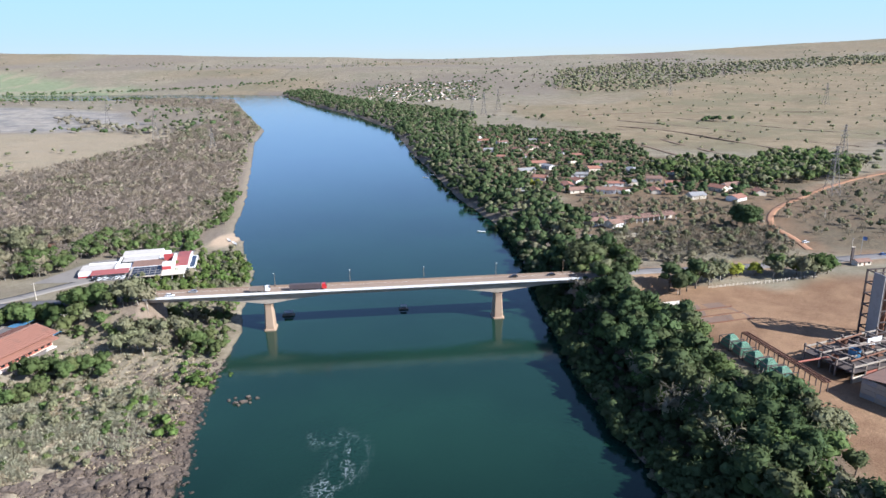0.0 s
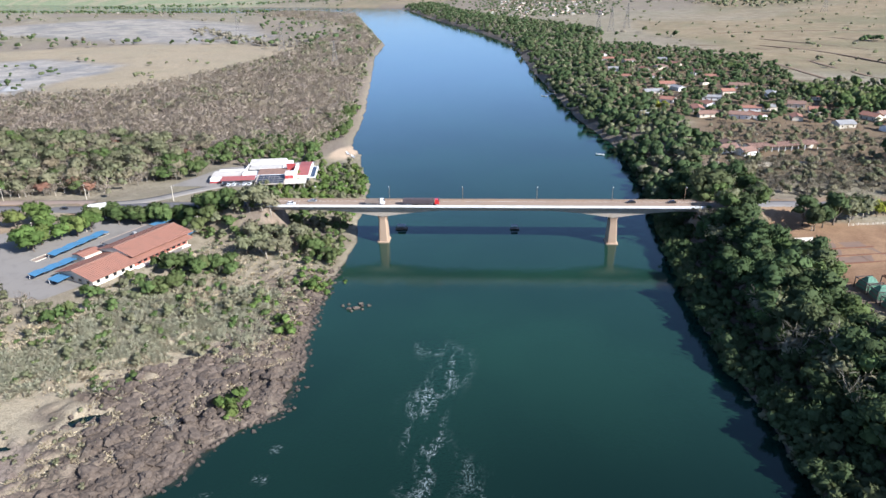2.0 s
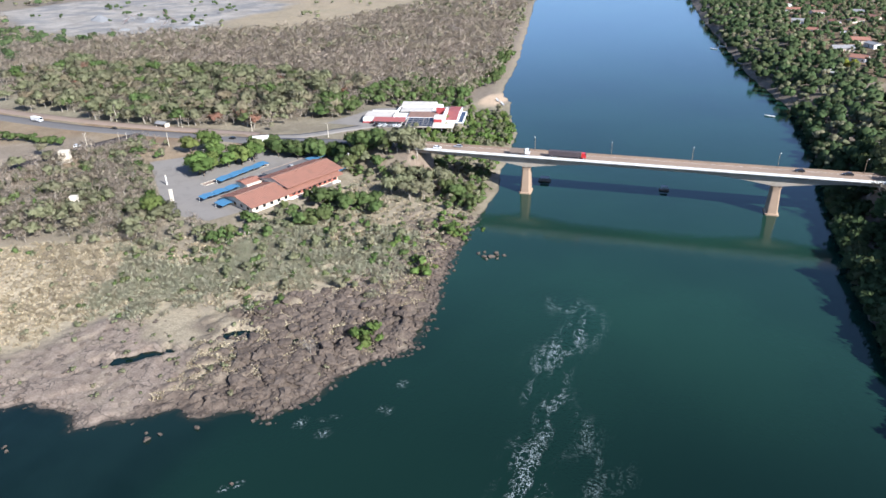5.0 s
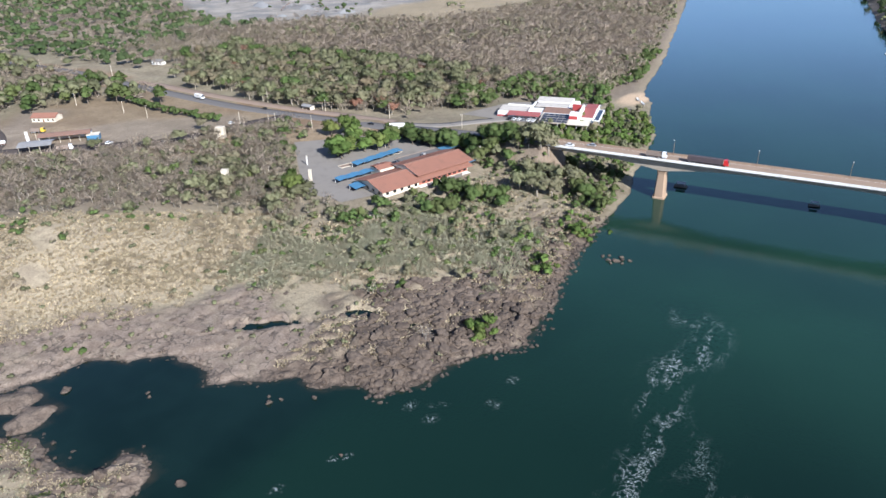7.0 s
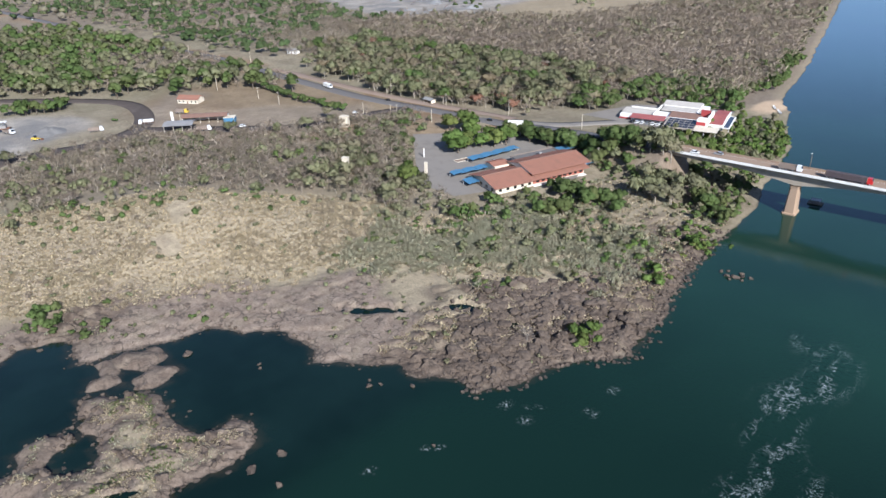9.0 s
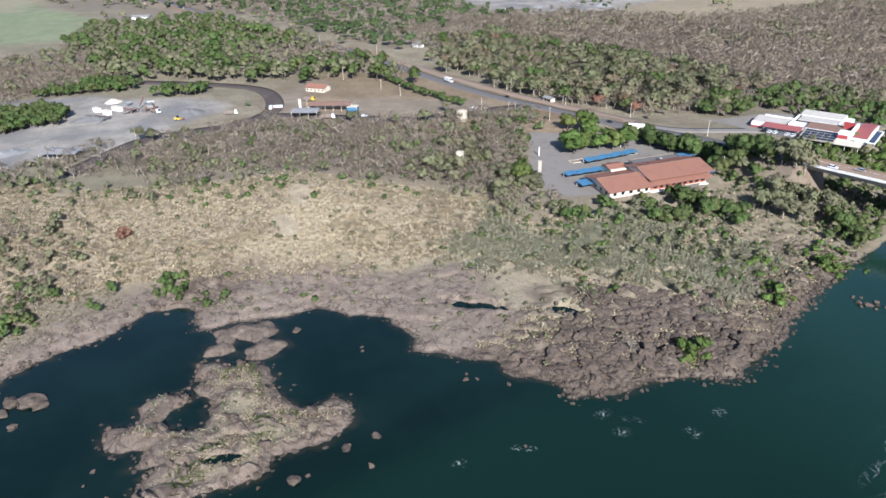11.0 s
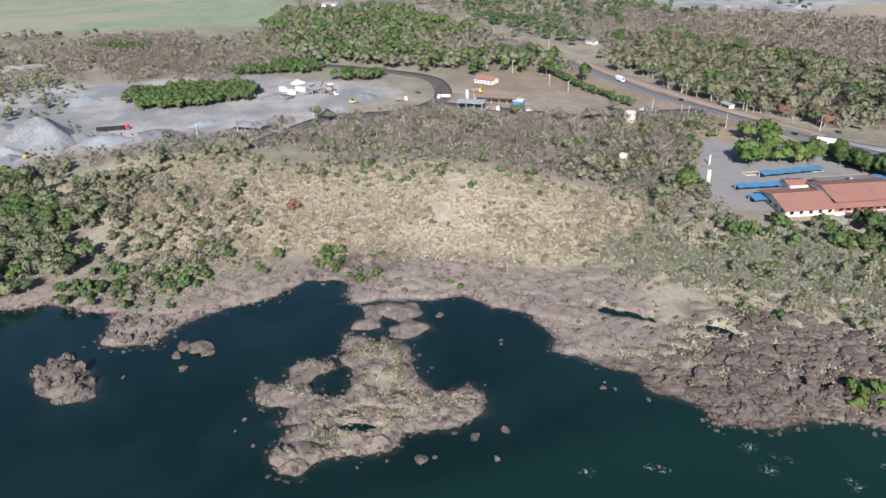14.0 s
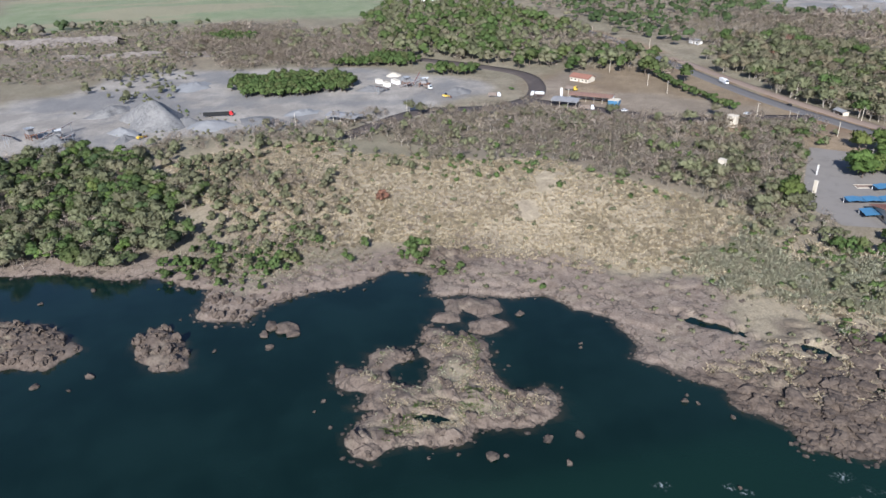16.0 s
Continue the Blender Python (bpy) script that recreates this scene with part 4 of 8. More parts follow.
def joined(shape):
    """Wood and leaves of a shape as one piece list."""
    wood, leaf = shape[:2]
    return [(c, q, 1) for c, q in wood] + [(leaf[0], leaf[1], 0)]


def strewn(name, shapes, spots, materials, label, category, rng, low=0.75, high=1.25, sink=0.0):
    """One mesh of many plants: shapes set at spots (x, y, z), each turned, scaled and tinted by chance."""
    spots = np.asarray(spots, float)
    if not len(spots):
        return None
    co, quads, index, tint, soft, n = [], [], [], [], [], 0
    which = rng.integers(0, len(shapes), len(spots))
    for k, shape in enumerate(shapes):
        mine = spots[which == k]
        if not len(mine):
            continue
        pieces, m = joined(shape), 0
        pc, pq, pi = [], [], []
        for c, q, i in pieces:
            pc.append(c), pq.append(q + m), pi.append(np.full(len(q), i))
            m += len(c)
        pc, pq, pi = np.concatenate(pc), np.concatenate(pq), np.concatenate(pi)
        a, s = rng.uniform(0, 2 * math.pi, len(mine)), rng.uniform(low, high, len(mine))
        ca, sa = np.cos(a) * s, np.sin(a) * s
        tall = s * rng.uniform(0.85, 1.15, len(mine))
        x = pc[None, :, 0] * ca[:, None] - pc[None, :, 1] * sa[:, None] + mine[:, 0, None]
        y = pc[None, :, 0] * sa[:, None] + pc[None, :, 1] * ca[:, None] + mine[:, 1, None]
        z = pc[None, :, 2] * tall[:, None] + mine[:, 2, None] - sink
        way = np.concatenate([np.tile((0.0, 0.0, 1.0), (m - len(shape[1][0]), 1)), shape[2]]) if materials[0] is not rock_mat else np.zeros((m, 3))
        wx = way[None, :, 0] * np.cos(a)[:, None] - way[None, :, 1] * np.sin(a)[:, None]
        wy = way[None, :, 0] * np.sin(a)[:, None] + way[None, :, 1] * np.cos(a)[:, None]
        soft.append(np.stack([wx, wy, np.broadcast_to(way[None, :, 2], wx.shape)], -1).reshape(-1, 3))
        co.append(np.stack([x, y, z], -1).reshape(-1, 3))
        quads.append((pq[None] + (np.arange(len(mine)) * len(pc))[:, None, None]).reshape(-1, 4) + n)
        index.append(np.tile(pi, len(mine)))
        tint.append(np.repeat(rng.uniform(0, 1, len(mine)), len(pc)))
        n += len(mine) * len(pc)
    me = bpy.data.meshes.new(name)
    for m in materials:
        me.materials.append(m)
    fill_mesh(me, np.concatenate(co), np.concatenate(quads), np.concatenate(index), False)
    me.attributes.new("tint", "FLOAT", "POINT").data.foreach_set("value", np.concatenate(tint).astype(np.float32))
    if materials[0] is not rock_mat:
        me.attributes.new("soft", "FLOAT_VECTOR", "POINT").data.foreach_set("vector", np.concatenate(soft).astype(np.float32).ravel())
    return tagged(new(name, me), label, category, kind="stuff")


BLOCKED = [PIT_WEST]  # outlines where nothing grows


def free_spots(rng, outline, spacing, clear=2.0, keep=1.0, patch=None, on_shore=1.5, feather=7.0):
    """Loose spots inside an outline with a ragged edge, on dry land and off the roads, lots and houses, with their height."""
    pts = np.asarray(outline, float)
    (x0, y0), (x1, y1) = pts.min(0) - feather, pts.max(0) + feather
    i, j = np.meshgrid(np.arange(max(1, round((x1 - x0) / spacing))), np.arange(max(1, round((y1 - y0) / spacing))))
    n = i.size
    x, y = x0 + spacing * (i.ravel() + rng.uniform(-0.1, 1.1, n)), y0 + spacing * (j.ravel() + rng.uniform(-0.1, 1.1, n))
    share = smooth(depth_in(x, y, pts) + 1.3 * feather * fbm(x, y, 28, 3, 71), -feather, feather)
    ok = (rng.uniform(size=n) < share) & (rng.uniform(size=n) < keep)
    if patch:
        size, level, seed = patch
        ok &= fbm(x, y, size, 3, seed) > level
    x, y = x[ok], y[ok]
    h, d, *_ = relief(x, y)
    ok = d > on_shore
    for line, width in ROADS.values():
        ok &= line_distance(x, y, np.asarray(line)[:, :2])[0] > width / 2 + clear
    for other in (LOT, REST_LOT, *BLOCKED):
        ok &= ~inside(x, y, other)
    return np.stack([x, y, h], -1)[ok]


def plant(name, shape, leaves, wood, label, category="tree"):
    """A plant as a thing: trunk and crown under one foot."""
    root = tagged(new(name), label, category)
    if shape[0]:
        t = new("trunk", mesh_of(name + "_trunk", [(c, q, 0) for c, q in shape[0]], [wood]))
        t.parent = root
    c = new("crown", mesh_of(name + "_crown", [(*shape[1], 0)], [leaves], False))
    c.data.attributes.new("soft", "FLOAT_VECTOR", "POINT").data.foreach_set("vector", shape[2].astype(np.float32).ravel())
    c.parent = root
    return root


def grow(kind, spots, rng, low=0.8, high=1.2, group=""):
    """Copies of a plant at spots."""
    for x, y, z in spots:
        s = rng.uniform(low, high)
        ob = copy_thing(kind, Matrix.Identity(4))
        ob.matrix_basis = Matrix.LocRotScale((x, y, z), Euler((0, 0, rng.uniform(0, 6.28))), (s, s, s * rng.uniform(0.9, 1.12)))
        tagged(ob, group=group)


def drop_kind(kind):
    """Take away a pattern that was only there to be copied."""
    for o in (*kind.children_recursive, kind):
        bpy.data.objects.remove(o)


def boulder_shape(seed, squash=0.6, cuts=3, rough=0.28):
    """A faceted, rounded rock of about one metre, from a bulged cube."""
    rs = np.random.default_rng(seed)
    co, quads, n = [], [], cuts + 1
    for axis in range(3):
        for sign in (-1, 1):
            base = len(co)
            for i in range(n):
                for j in range(n):
                    p = [0.0, 0.0, 0.0]
                    p[axis], p[(axis + 1) % 3], p[(axis + 2) % 3] = sign, (2 * i / cuts - 1) * sign, 2 * j / cuts - 1
                    co.append(p)
            for i in range(cuts):
                for j in range(cuts):
                    k = base + i * n + j
                    quads.append((k, k + n, k + n + 1, k + 1))
    co, place = np.unique(np.round(np.array(co, float), 5), axis=0, return_inverse=True)
    quads = place.ravel()[np.array(quads)]
    ball = co / np.linalg.norm(co, axis=1, keepdims=True)
    co = 0.55 * ball + 0.45 * co * 0.72
    ways = rs.normal(size=(7, 3))
    ways /= np.linalg.norm(ways, axis=1, keepdims=True)
    for w in ways:
        over = np.maximum(co @ w - rs.uniform(0.45, 0.7), 0)
        co -= 0.8 * over[:, None] * w
    shift = np.stack([value_noise(ball[:, 0] * 2.2 + 9 * seed + k * 31, ball[:, 1] * 2.2 + ball[:, 2] * 1.7, seed + k) for k in range(3)], -1) - 0.5
    co = (co + rough * shift) * np.array([0.62, 0.5, 0.5 * squash * 1.2])
    return [], (co, np.array(quads))

# ---- solid building blocks ----
def part(name, me, parent, label=""):
    ob = new(name, me)
    ob.parent = parent
    return tagged(ob, label)


def box_piece(x0, x1, y0, y1, z0, z1, k=0):
    c = [(x, y, z) for z in (z0, z1) for y in (y0, y1) for x in (x0, x1)]
    return np.array(c, float), np.array([(0, 2, 3, 1), (4, 5, 7, 6), (0, 1, 5, 4), (2, 6, 7, 3), (0, 4, 6, 2), (1, 3, 7, 5)]), k


def boxes(name, items, material):
    return mesh_of(name, [box_piece(*b) for b in items], material if isinstance(material, list) else [material], False)


def gable_piece(x0, x1, y0, y1, z, rise, over=0.5, thick=0.18, k=0):
    """A two-slope roof with its ridge along x, as a bent slab."""
    ym = (y0 + y1) / 2
    drop = rise * over / max((y1 - y0) / 2, 0.1)
    prof = [(y0 - over, z - drop), (ym, z + rise), (y1 + over, z - drop)]
    top = [(y, zz + thick) for y, zz in prof]
    c = [(x, y, zz) for x in (x0 - over, x1 + over) for y, zz in prof + top]
    q = [(3, 9, 10, 4), (4, 10, 11, 5), (0, 1, 7, 6), (1, 2, 8, 7), (0, 6, 9, 3), (2, 5, 11, 8), (0, 3, 4, 1), (1, 4, 5, 2), (6, 7, 10, 9), (7, 8, 11, 10)]
    return np.array(c, float), np.array(q), k


def walls_piece(x0, x1, y0, y1, z0, z1, rise=0.0, k=0):
    """Closed outer walls with gable ends under a ridge along x."""
    ym = (y0 + y1) / 2
    c = [(x, y, z) for x in (x0, x1) for y, z in ((y0, z0), (y0, z1), (ym, z1 + rise), (y1, z1), (y1, z0), (ym, z0))]
    q = [(0, 6, 7, 1), (3, 9, 10, 4), (1, 7, 8, 2), (2, 8, 9, 3), (0, 1, 2, 5), (5, 2, 3, 4), (6, 11, 8, 7), (11, 10, 9, 8)]
    return np.array(c, float), np.array(q), k


def house(place, turn, long, deep, tall=2.9, rise=1.4, wall_mat=None, roof_mat=None, label="", category="house", group="", openings=3, tilt_over=0.6):
    """A one-storey house: walls, tiled roof with a ridge cap, door and windows on both long sides."""
    x, y = place
    root = tagged(new("house"), label, category, group)
    root.matrix_basis = pose(x, y, float(height(x, y)[0]) - 0.05, 0, 0, turn)
    a, b = long / 2, deep / 2
    wall = part("wall", mesh_of("house_wall", [walls_piece(-a, a, -b, b, -0.5, tall, rise)], [wall_mat], False), root)
    part("roof", mesh_of("house_roof", [gable_piece(-a, a, -b, b, tall + 0.02, rise, tilt_over), (*tube([(-a - tilt_over, 0, tall + rise + 0.22), (a + tilt_over, 0, tall + rise + 0.22)], [0.14, 0.14], 6), 0)], [roof_mat], False), root)
    for side in (-1, 1):
        for k in range(openings):
            u = -a + (k + 0.5) * long / openings
            ys = side * b
            if k == openings // 2:
                part("door", boxes("house_door", [(u - 0.45, u + 0.45, ys - 0.04, ys + 0.04, 0.05, 2.1)], rust), root)
            else:
                part("window", boxes("house_window", [(u - 0.6, u + 0.6, ys - 0.05, ys + 0.05, 1.0, 2.1)], dark_glass), root)
    return root


# ---- roads ----
def strip(name, pts, width, material, label, lift=0.0, kind="structure", offset=0.0):
    line = flowing(pts, 5.0)
    way = np.gradient(line[:, :2], axis=0)
    way /= np.linalg.norm(way, axis=1, keepdims=True)
    side = np.stack([-way[:, 1], way[:, 0]], -1)
    co = []
    for u, dz in ((-0.5, -0.5), (-0.49, 0), (-0.17, 0.06), (0.17, 0.06), (0.49, 0), (0.5, -0.5)):
        co.append(np.column_stack([line[:, :2] + side * (u * width + offset), line[:, 2] + dz + lift]))
    co = np.stack(co, 1).reshape(-1, 3)
    k = (np.arange(len(line) - 1)[:, None] * 6 + np.arange(5)[None]).ravel()
    return tagged(new(name, mesh_of(name, [(co, np.stack([k, k + 1, k + 7, k + 6], -1), 0)], [material])), label, "road", kind=kind)


strip("road_highway", HIGHWAY, 11, asphalt, "two-lane grey asphalt highway with worn shoulders")
strip("road_east", EAST_ROAD, 10, asphalt_old, "dusty asphalt road beyond the bridge")
strip("road_shoulder", [(-262, 335, 10.6), (-300, 333, 9.8), (-360, 328, 9.4), (-440, 327, 9.2), (-520, 330, 9.1)], 8, verge, "brown earth shoulder beside the highway")
strip("road_slip", SLIP_ROAD, 9, paving, "grey paved slip road to the restaurant")
strip("road_haul", HAUL_ROAD, 13, haul_dirt, "dark wet haul road of the quarry")
strip("road_station", STATION_ROAD, 10, haul_dirt, "dark oily yard track")
strip("road_red", RED_ROAD, 5, red_track, "red dirt road")


# ---- bridge ----
BRIDGE_A, BRIDGE_B = Vector((-147.0, 318.5)), Vector((74.0, 341.5))
BRIDGE_WAY = (BRIDGE_B - BRIDGE_A).normalized()
BRIDGE_LONG, DECK = (BRIDGE_B - BRIDGE_A).length, 20.3
bridge = tagged(new("bridge"), "long concrete girder road bridge on two piers", "bridge")
bridge.matrix_basis = pose(BRIDGE_A.x, BRIDGE_A.y, 0, 0, 0, math.degrees(math.atan2(BRIDGE_WAY.y, BRIDGE_WAY.x)))
PIERS = (59.0, 176.0)


def girder_depth(u):
    near = min(abs(u - p) for p in PIERS)
    return 2.3 + 3.6 * max(0.0, 1 - near / 34.0) ** 1.6


def loft(stations):
    """Closed loft through equal rings (lists of points)."""
    n = len(stations[0])
    co = np.array([p for ring in stations for p in ring], float)
    q = [(k * n + s, k * n + (s + 1) % n, (k + 1) * n + (s + 1) % n, (k + 1) * n + s) for k in range(len(stations) - 1) for s in range(n)]
    return co, np.array(q), 0


pier_concrete = weathered("pier_concrete", (0.340, 0.240, 0.165), (0.240, 0.160, 0.110), 0.9, scale=0.3, amount=0.8)
deck_dust = weathered("deck_dust", (0.270, 0.195, 0.140), (0.180, 0.135, 0.105), 0.95, scale=0.12)
us = np.arange(0, BRIDGE_LONG + 0.01, BRIDGE_LONG / 110)
part("girder", mesh_of("girder", [loft([[(u, -3.0, DECK - 0.5), (u, -2.6, DECK - 0.5 - girder_depth(u)), (u, 2.6, DECK - 0.5 - girder_depth(u)), (u, 3.0, DECK - 0.5)] for u in us])], [concrete], False), bridge, "haunched concrete box girder")
part("deck_slab", mesh_of("deck_slab", [loft([[(u, -5.4, DECK - 0.35), (u, -3.0, DECK - 0.62), (u, 3.0, DECK - 0.62), (u, 5.4, DECK - 0.35), (u, 5.4, DECK - 0.02), (u, -5.4, DECK - 0.02)] for u in us])], [concrete], False), bridge)
part("carriageway", boxes("carriageway", [(0, BRIDGE_LONG, -3.9, 3.9, DECK - 0.02, DECK + 0.05)], deck_dust), bridge, "dusty brown asphalt carriageway")
for side, mat, lab in ((-1, white_paint, "white-painted parapet"), (1, deck_dust, "dusty brown concrete parapet")):
    y0, y1 = sorted((side * 5.45, side * 5.15))
    n = 44
    for k in range(n):
        u0, u1 = k * BRIDGE_LONG / n, (k + 1) * BRIDGE_LONG / n - 0.05
        part("parapet", boxes("parapet", [(u0, u1, y0, y1, DECK - 0.3, DECK + 0.85)], mat), bridge, lab)
    y0, y1 = sorted((side * 5.15, side * 3.95))
    part("footway", boxes("footway", [(0, BRIDGE_LONG, y0, y1, DECK + 0.0, DECK + 0.2)], deck_dust), bridge)
for side in (-1, 1):
    part("lane_line", boxes("lane_line", [(0, BRIDGE_LONG, side * 3.6 - 0.07, side * 3.6 + 0.07, DECK + 0.05, DECK + 0.056)], white_paint), bridge)
for u in PIERS:
    foot, top = -4.0, DECK - 0.5 - girder_depth(u)
    rings = []
    for z, hw, hd in ((foot, 3.2, 4.4), (0.6, 3.1, 4.3), (0.9, 2.5, 3.7), (top - 1.5, 2.0, 3.0), (top, 2.3, 3.2)):
        rings.append([(u - hw, -hd + 0.8, z), (u - hw + 0.6, -hd, z), (u + hw - 0.6, -hd, z), (u + hw, -hd + 0.8, z), (u + hw, hd - 0.8, z), (u + hw - 0.6, hd, z), (u - hw + 0.6, hd, z), (u - hw, hd - 0.8, z)])
    part("pier", mesh_of("pier", [loft(rings)], [pier_concrete], False), bridge, "tapered concrete pier standing in the river")
for u0, u1 in ((-6, 1.5), (BRIDGE_LONG - 1.5, BRIDGE_LONG + 6)):
    part("abutment", boxes("abutment", [(u0, u1, -5.2, 5.2, 5, DECK - 0.3)], concrete_dark), bridge)


def lamp_post(tall=7.6):
    root = tagged(new("street_lamp"), "slim grey street lamp beside the road", "street lamp", "street lamps")
    pole = part("pole", mesh_of("lamp_pole", [(*tube([(0, 0, -0.2), (0, 0, tall * 0.93), (0.0, -0.5, tall), (0, -1.6, tall + 0.1)], [0.11, 0.07, 0.055, 0.045], 6), 0)], [pier_concrete]), root)
    part("lamp_head", boxes("lamp_head", [(-0.15, 0.15, -2.3, -1.5, tall + 0.03, tall + 0.2)], white_paint), root, "pale lamp head")
    return root


lamp = lamp_post()
for u in (24, 62, 100, 138, 176, 212):
    p = bridge.matrix_basis @ Vector((u, 5.0, DECK + 0.2))
    copy_thing(lamp, pose(*p, 0, 0, math.degrees(math.atan2(BRIDGE_WAY.y, BRIDGE_WAY.x))))
drop_kind(lamp)

# ---- vegetation ----
rng = np.random.default_rng(7)
GREEN = [tree_shape(10 + k, 8.5, 9.0, 11, 220, 0.49, 0.26) for k in range(4)]
TALL = [tree_shape(20 + k, 12.0, 10.0, 11, 185, 0.60, 0.28) for k in range(4)]
MID = [tree_shape(25 + k, 8.5, 8.5, 7, 90, 0.62, 0.3, limbs=2, sides=4) for k in range(4)]
SMALL = [tree_shape(30 + k, 5.5, 5.8, 5, 66, 0.5, 0.2, limbs=2, sides=4) for k in range(3)]
OPEN = [tree_shape(35 + k, 9.5, 11.0, 10, 150, 0.62, 0.42, limbs=4, core=0.66, sides=4) for k in range(3)]
BARE = [bare_shape(40 + k, 7.0, 7.0, 4, 96, 0.46) for k in range(4)]
BUSH = [bush_shape(50 + k, cards=34, card=0.34) for k in range(4)]
THICKET = [bare_shape(55 + k, 3.0, 4.6, 3, 62, 0.34) for k in range(3)]
FAR_TREE = [tree_shape(60 + k, 8.5, 9.5, 3, 18, 1.05, 0.22, limbs=0, core=1.0, sides=4) for k in range(4)]
FAR_OPEN = [tree_shape(65 + k, 8.5, 8.5, 3, 18, 1.0, 0.32, limbs=0, core=0.85, sides=4) for k in range(3)]
FAR_BARE = [bare_shape(70 + k, 6.5, 9.0, 5, 46, 0.74, 0) for k in range(4)]
SPECK = [tree_shape(75 + k, 8.0, 11.0, 2, 6, 1.6, 0.12, limbs=0, core=1.1, sides=4, cores=2) for k in range(3)]
TUFT = [tuft_shape(80 + k, 0.7, 2.4, 9, 0.7, 0.2) for k in range(4)]
REED = [tuft_shape(90 + k, 1.35, 3.6, 40, 0.7, 0.12) for k in range(3)]

FAR_EAST_WOOD = [(1000, 2432), (1276, 2562), (1619, 2563), (2300, 2900), (1950, 3100), (1118, 2968), (921, 3285), (500, 3000), (420, 2576), (330, 2300), (420, 1950), (570, 1990), (732, 2160)]
EAST_WOOD = [(66, 170), (57, 216), (52, 262), (50, 300), (48, 350), (48, 400), (48, 440), (42, 534), (40, 556), (14, 651), (-8, 783), (-44, 979), (-90, 1297), (-206, 1633), (-340, 1936), (-602, 2635),
             (-480, 2640), (-230, 1950), (-60, 1700), (60, 1480), (60, 1300), (40, 1000), (40, 800), (66, 690), (95, 570), (102, 450), (104, 400), (95, 352), (92, 325), (100, 285), (108, 262), (113, 238), (119, 214), (122, 190), (121, 165), (122, 120), (80, 110)]
SW_WOOD = [(-292, -150), (-279, -109), (-268, -80), (-262, -52), (-272, -40), (-290, -38), (-330, -40), (-352, -52), (-395, -78), (-412, -130), (-405, -165), (-300, -150)]
DRY_WOOD = [(-484, 1652), (-430, 1086), (-444, 830), (-480, 700), (-640, 620), (-680, 420), (-470, 345), (-350, 335), (-262, 352), (-235, 400), (-200, 455), (-178, 520), (-195, 620), (-235, 850), (-290, 1060), (-330, 1330), (-465, 1690), (-640, 2180), (-900, 2300), (-900, 2000)]
ROADSIDE = [(-560, 400), (-470, 338), (-350, 328), (-272, 352), (-245, 395), (-250, 470), (-300, 490), (-420, 480), (-560, 470)]
REST_WOOD = [(-262, 372), (-238, 388), (-226, 420), (-205, 448), (-168, 452), (-152, 478), (-172, 520), (-205, 520), (-250, 470)]
SCRUB = [(-425, 60), (-392, 24), (-350, 84), (-306, 140), (-262, 182), (-232, 204), (-234, 222), (-258, 240), (-292, 272), (-330, 300), (-342, 262), (-362, 236), (-400, 185), (-420, 150)]
QUARRY_EDGE = [(-430, -60), (-425, 55), (-395, 45), (-395, -20), (-385, -70), (-405, -90)]
NORTH_WOOD = [(-530, 200), (-600, 130), (-660, 90), (-740, 80), (-840, 110), (-940, 160), (-900, 290), (-764, 302), (-600, 318), (-480, 308), (-440, 290), (-480, 262)]
FAR_NORTH_WOOD = [(-560, 345), (-900, 330), (-1150, 330), (-1300, 680), (-1050, 720), (-880, 640), (-730, 585), (-640, 585), (-640, 420)]
QUARRY_BACK = [(-600, 60), (-620, -30), (-690, -70), (-780, -90), (-860, -60), (-820, 40), (-700, 0)]
HEDGE = [(-546, -31), (-508, -20), (-500, 14), (-499, 50), (-519, 62), (-545, 50), (-562, 12), (-564, -22)]
NORTH_BANK = [(-108, 356), (-162, 352), (-172, 376), (-160, 404), (-156, 440), (-152, 468), (-141, 464), (-122, 425), (-112, 390), (-106, 372)]
VILLAGE = [(60, 690), (80, 620), (120, 585), (300, 560), (310, 640), (260, 700), (240, 800), (260, 1000), (200, 1080), (110, 1180), (30, 1200), (20, 1000), (30, 850)]
EAST_ROW = [(226, 735), (285, 770), (333, 755), (414, 815), (446, 790), (452, 731), (400, 650), (354, 636), (286, 625), (245, 640), (222, 690)]
EAST_SCRUB = [(108, 400), (104, 480), (110, 560), (150, 570), (200, 560), (240, 540), (232, 470), (228, 420), (200, 395), (150, 385)]

VILLAGE_HOUSES = [(54, 1041), (31, 882), (132, 981), (97, 885), (106, 835), (166, 825), (141, 936), (61, 888), (99, 678), (118, 633), (123, 611), (161, 634), (199, 709), (204, 650), (214, 628), (160, 603), (147, 603), (178, 638), (248, 605), (264, 616),
                  (248, 565), (277, 587), (217, 574), (232, 698), (154, 861), (151, 781), (108, 767), (117, 744), (85, 960), (70, 830), (80, 1010), (180, 760), (140, 690), (190, 600), (120, 910), (60, 980), (20, 930), (90, 720), (160, 720), (132, 655)]


def away_from_houses(s):
    """Spots that leave the houses and their yards free."""
    at, ok = np.array(VILLAGE_HOUSES, float), np.ones(len(s), bool)
    for hx, hy in at:
        for back in (0, 7, 13):
            r = math.hypot(hx, hy)
            ok &= np.hypot(s[:, 0] - hx * (1 - back / r), s[:, 1] - hy * (1 - back / r)) > 8.0
    return s[ok]


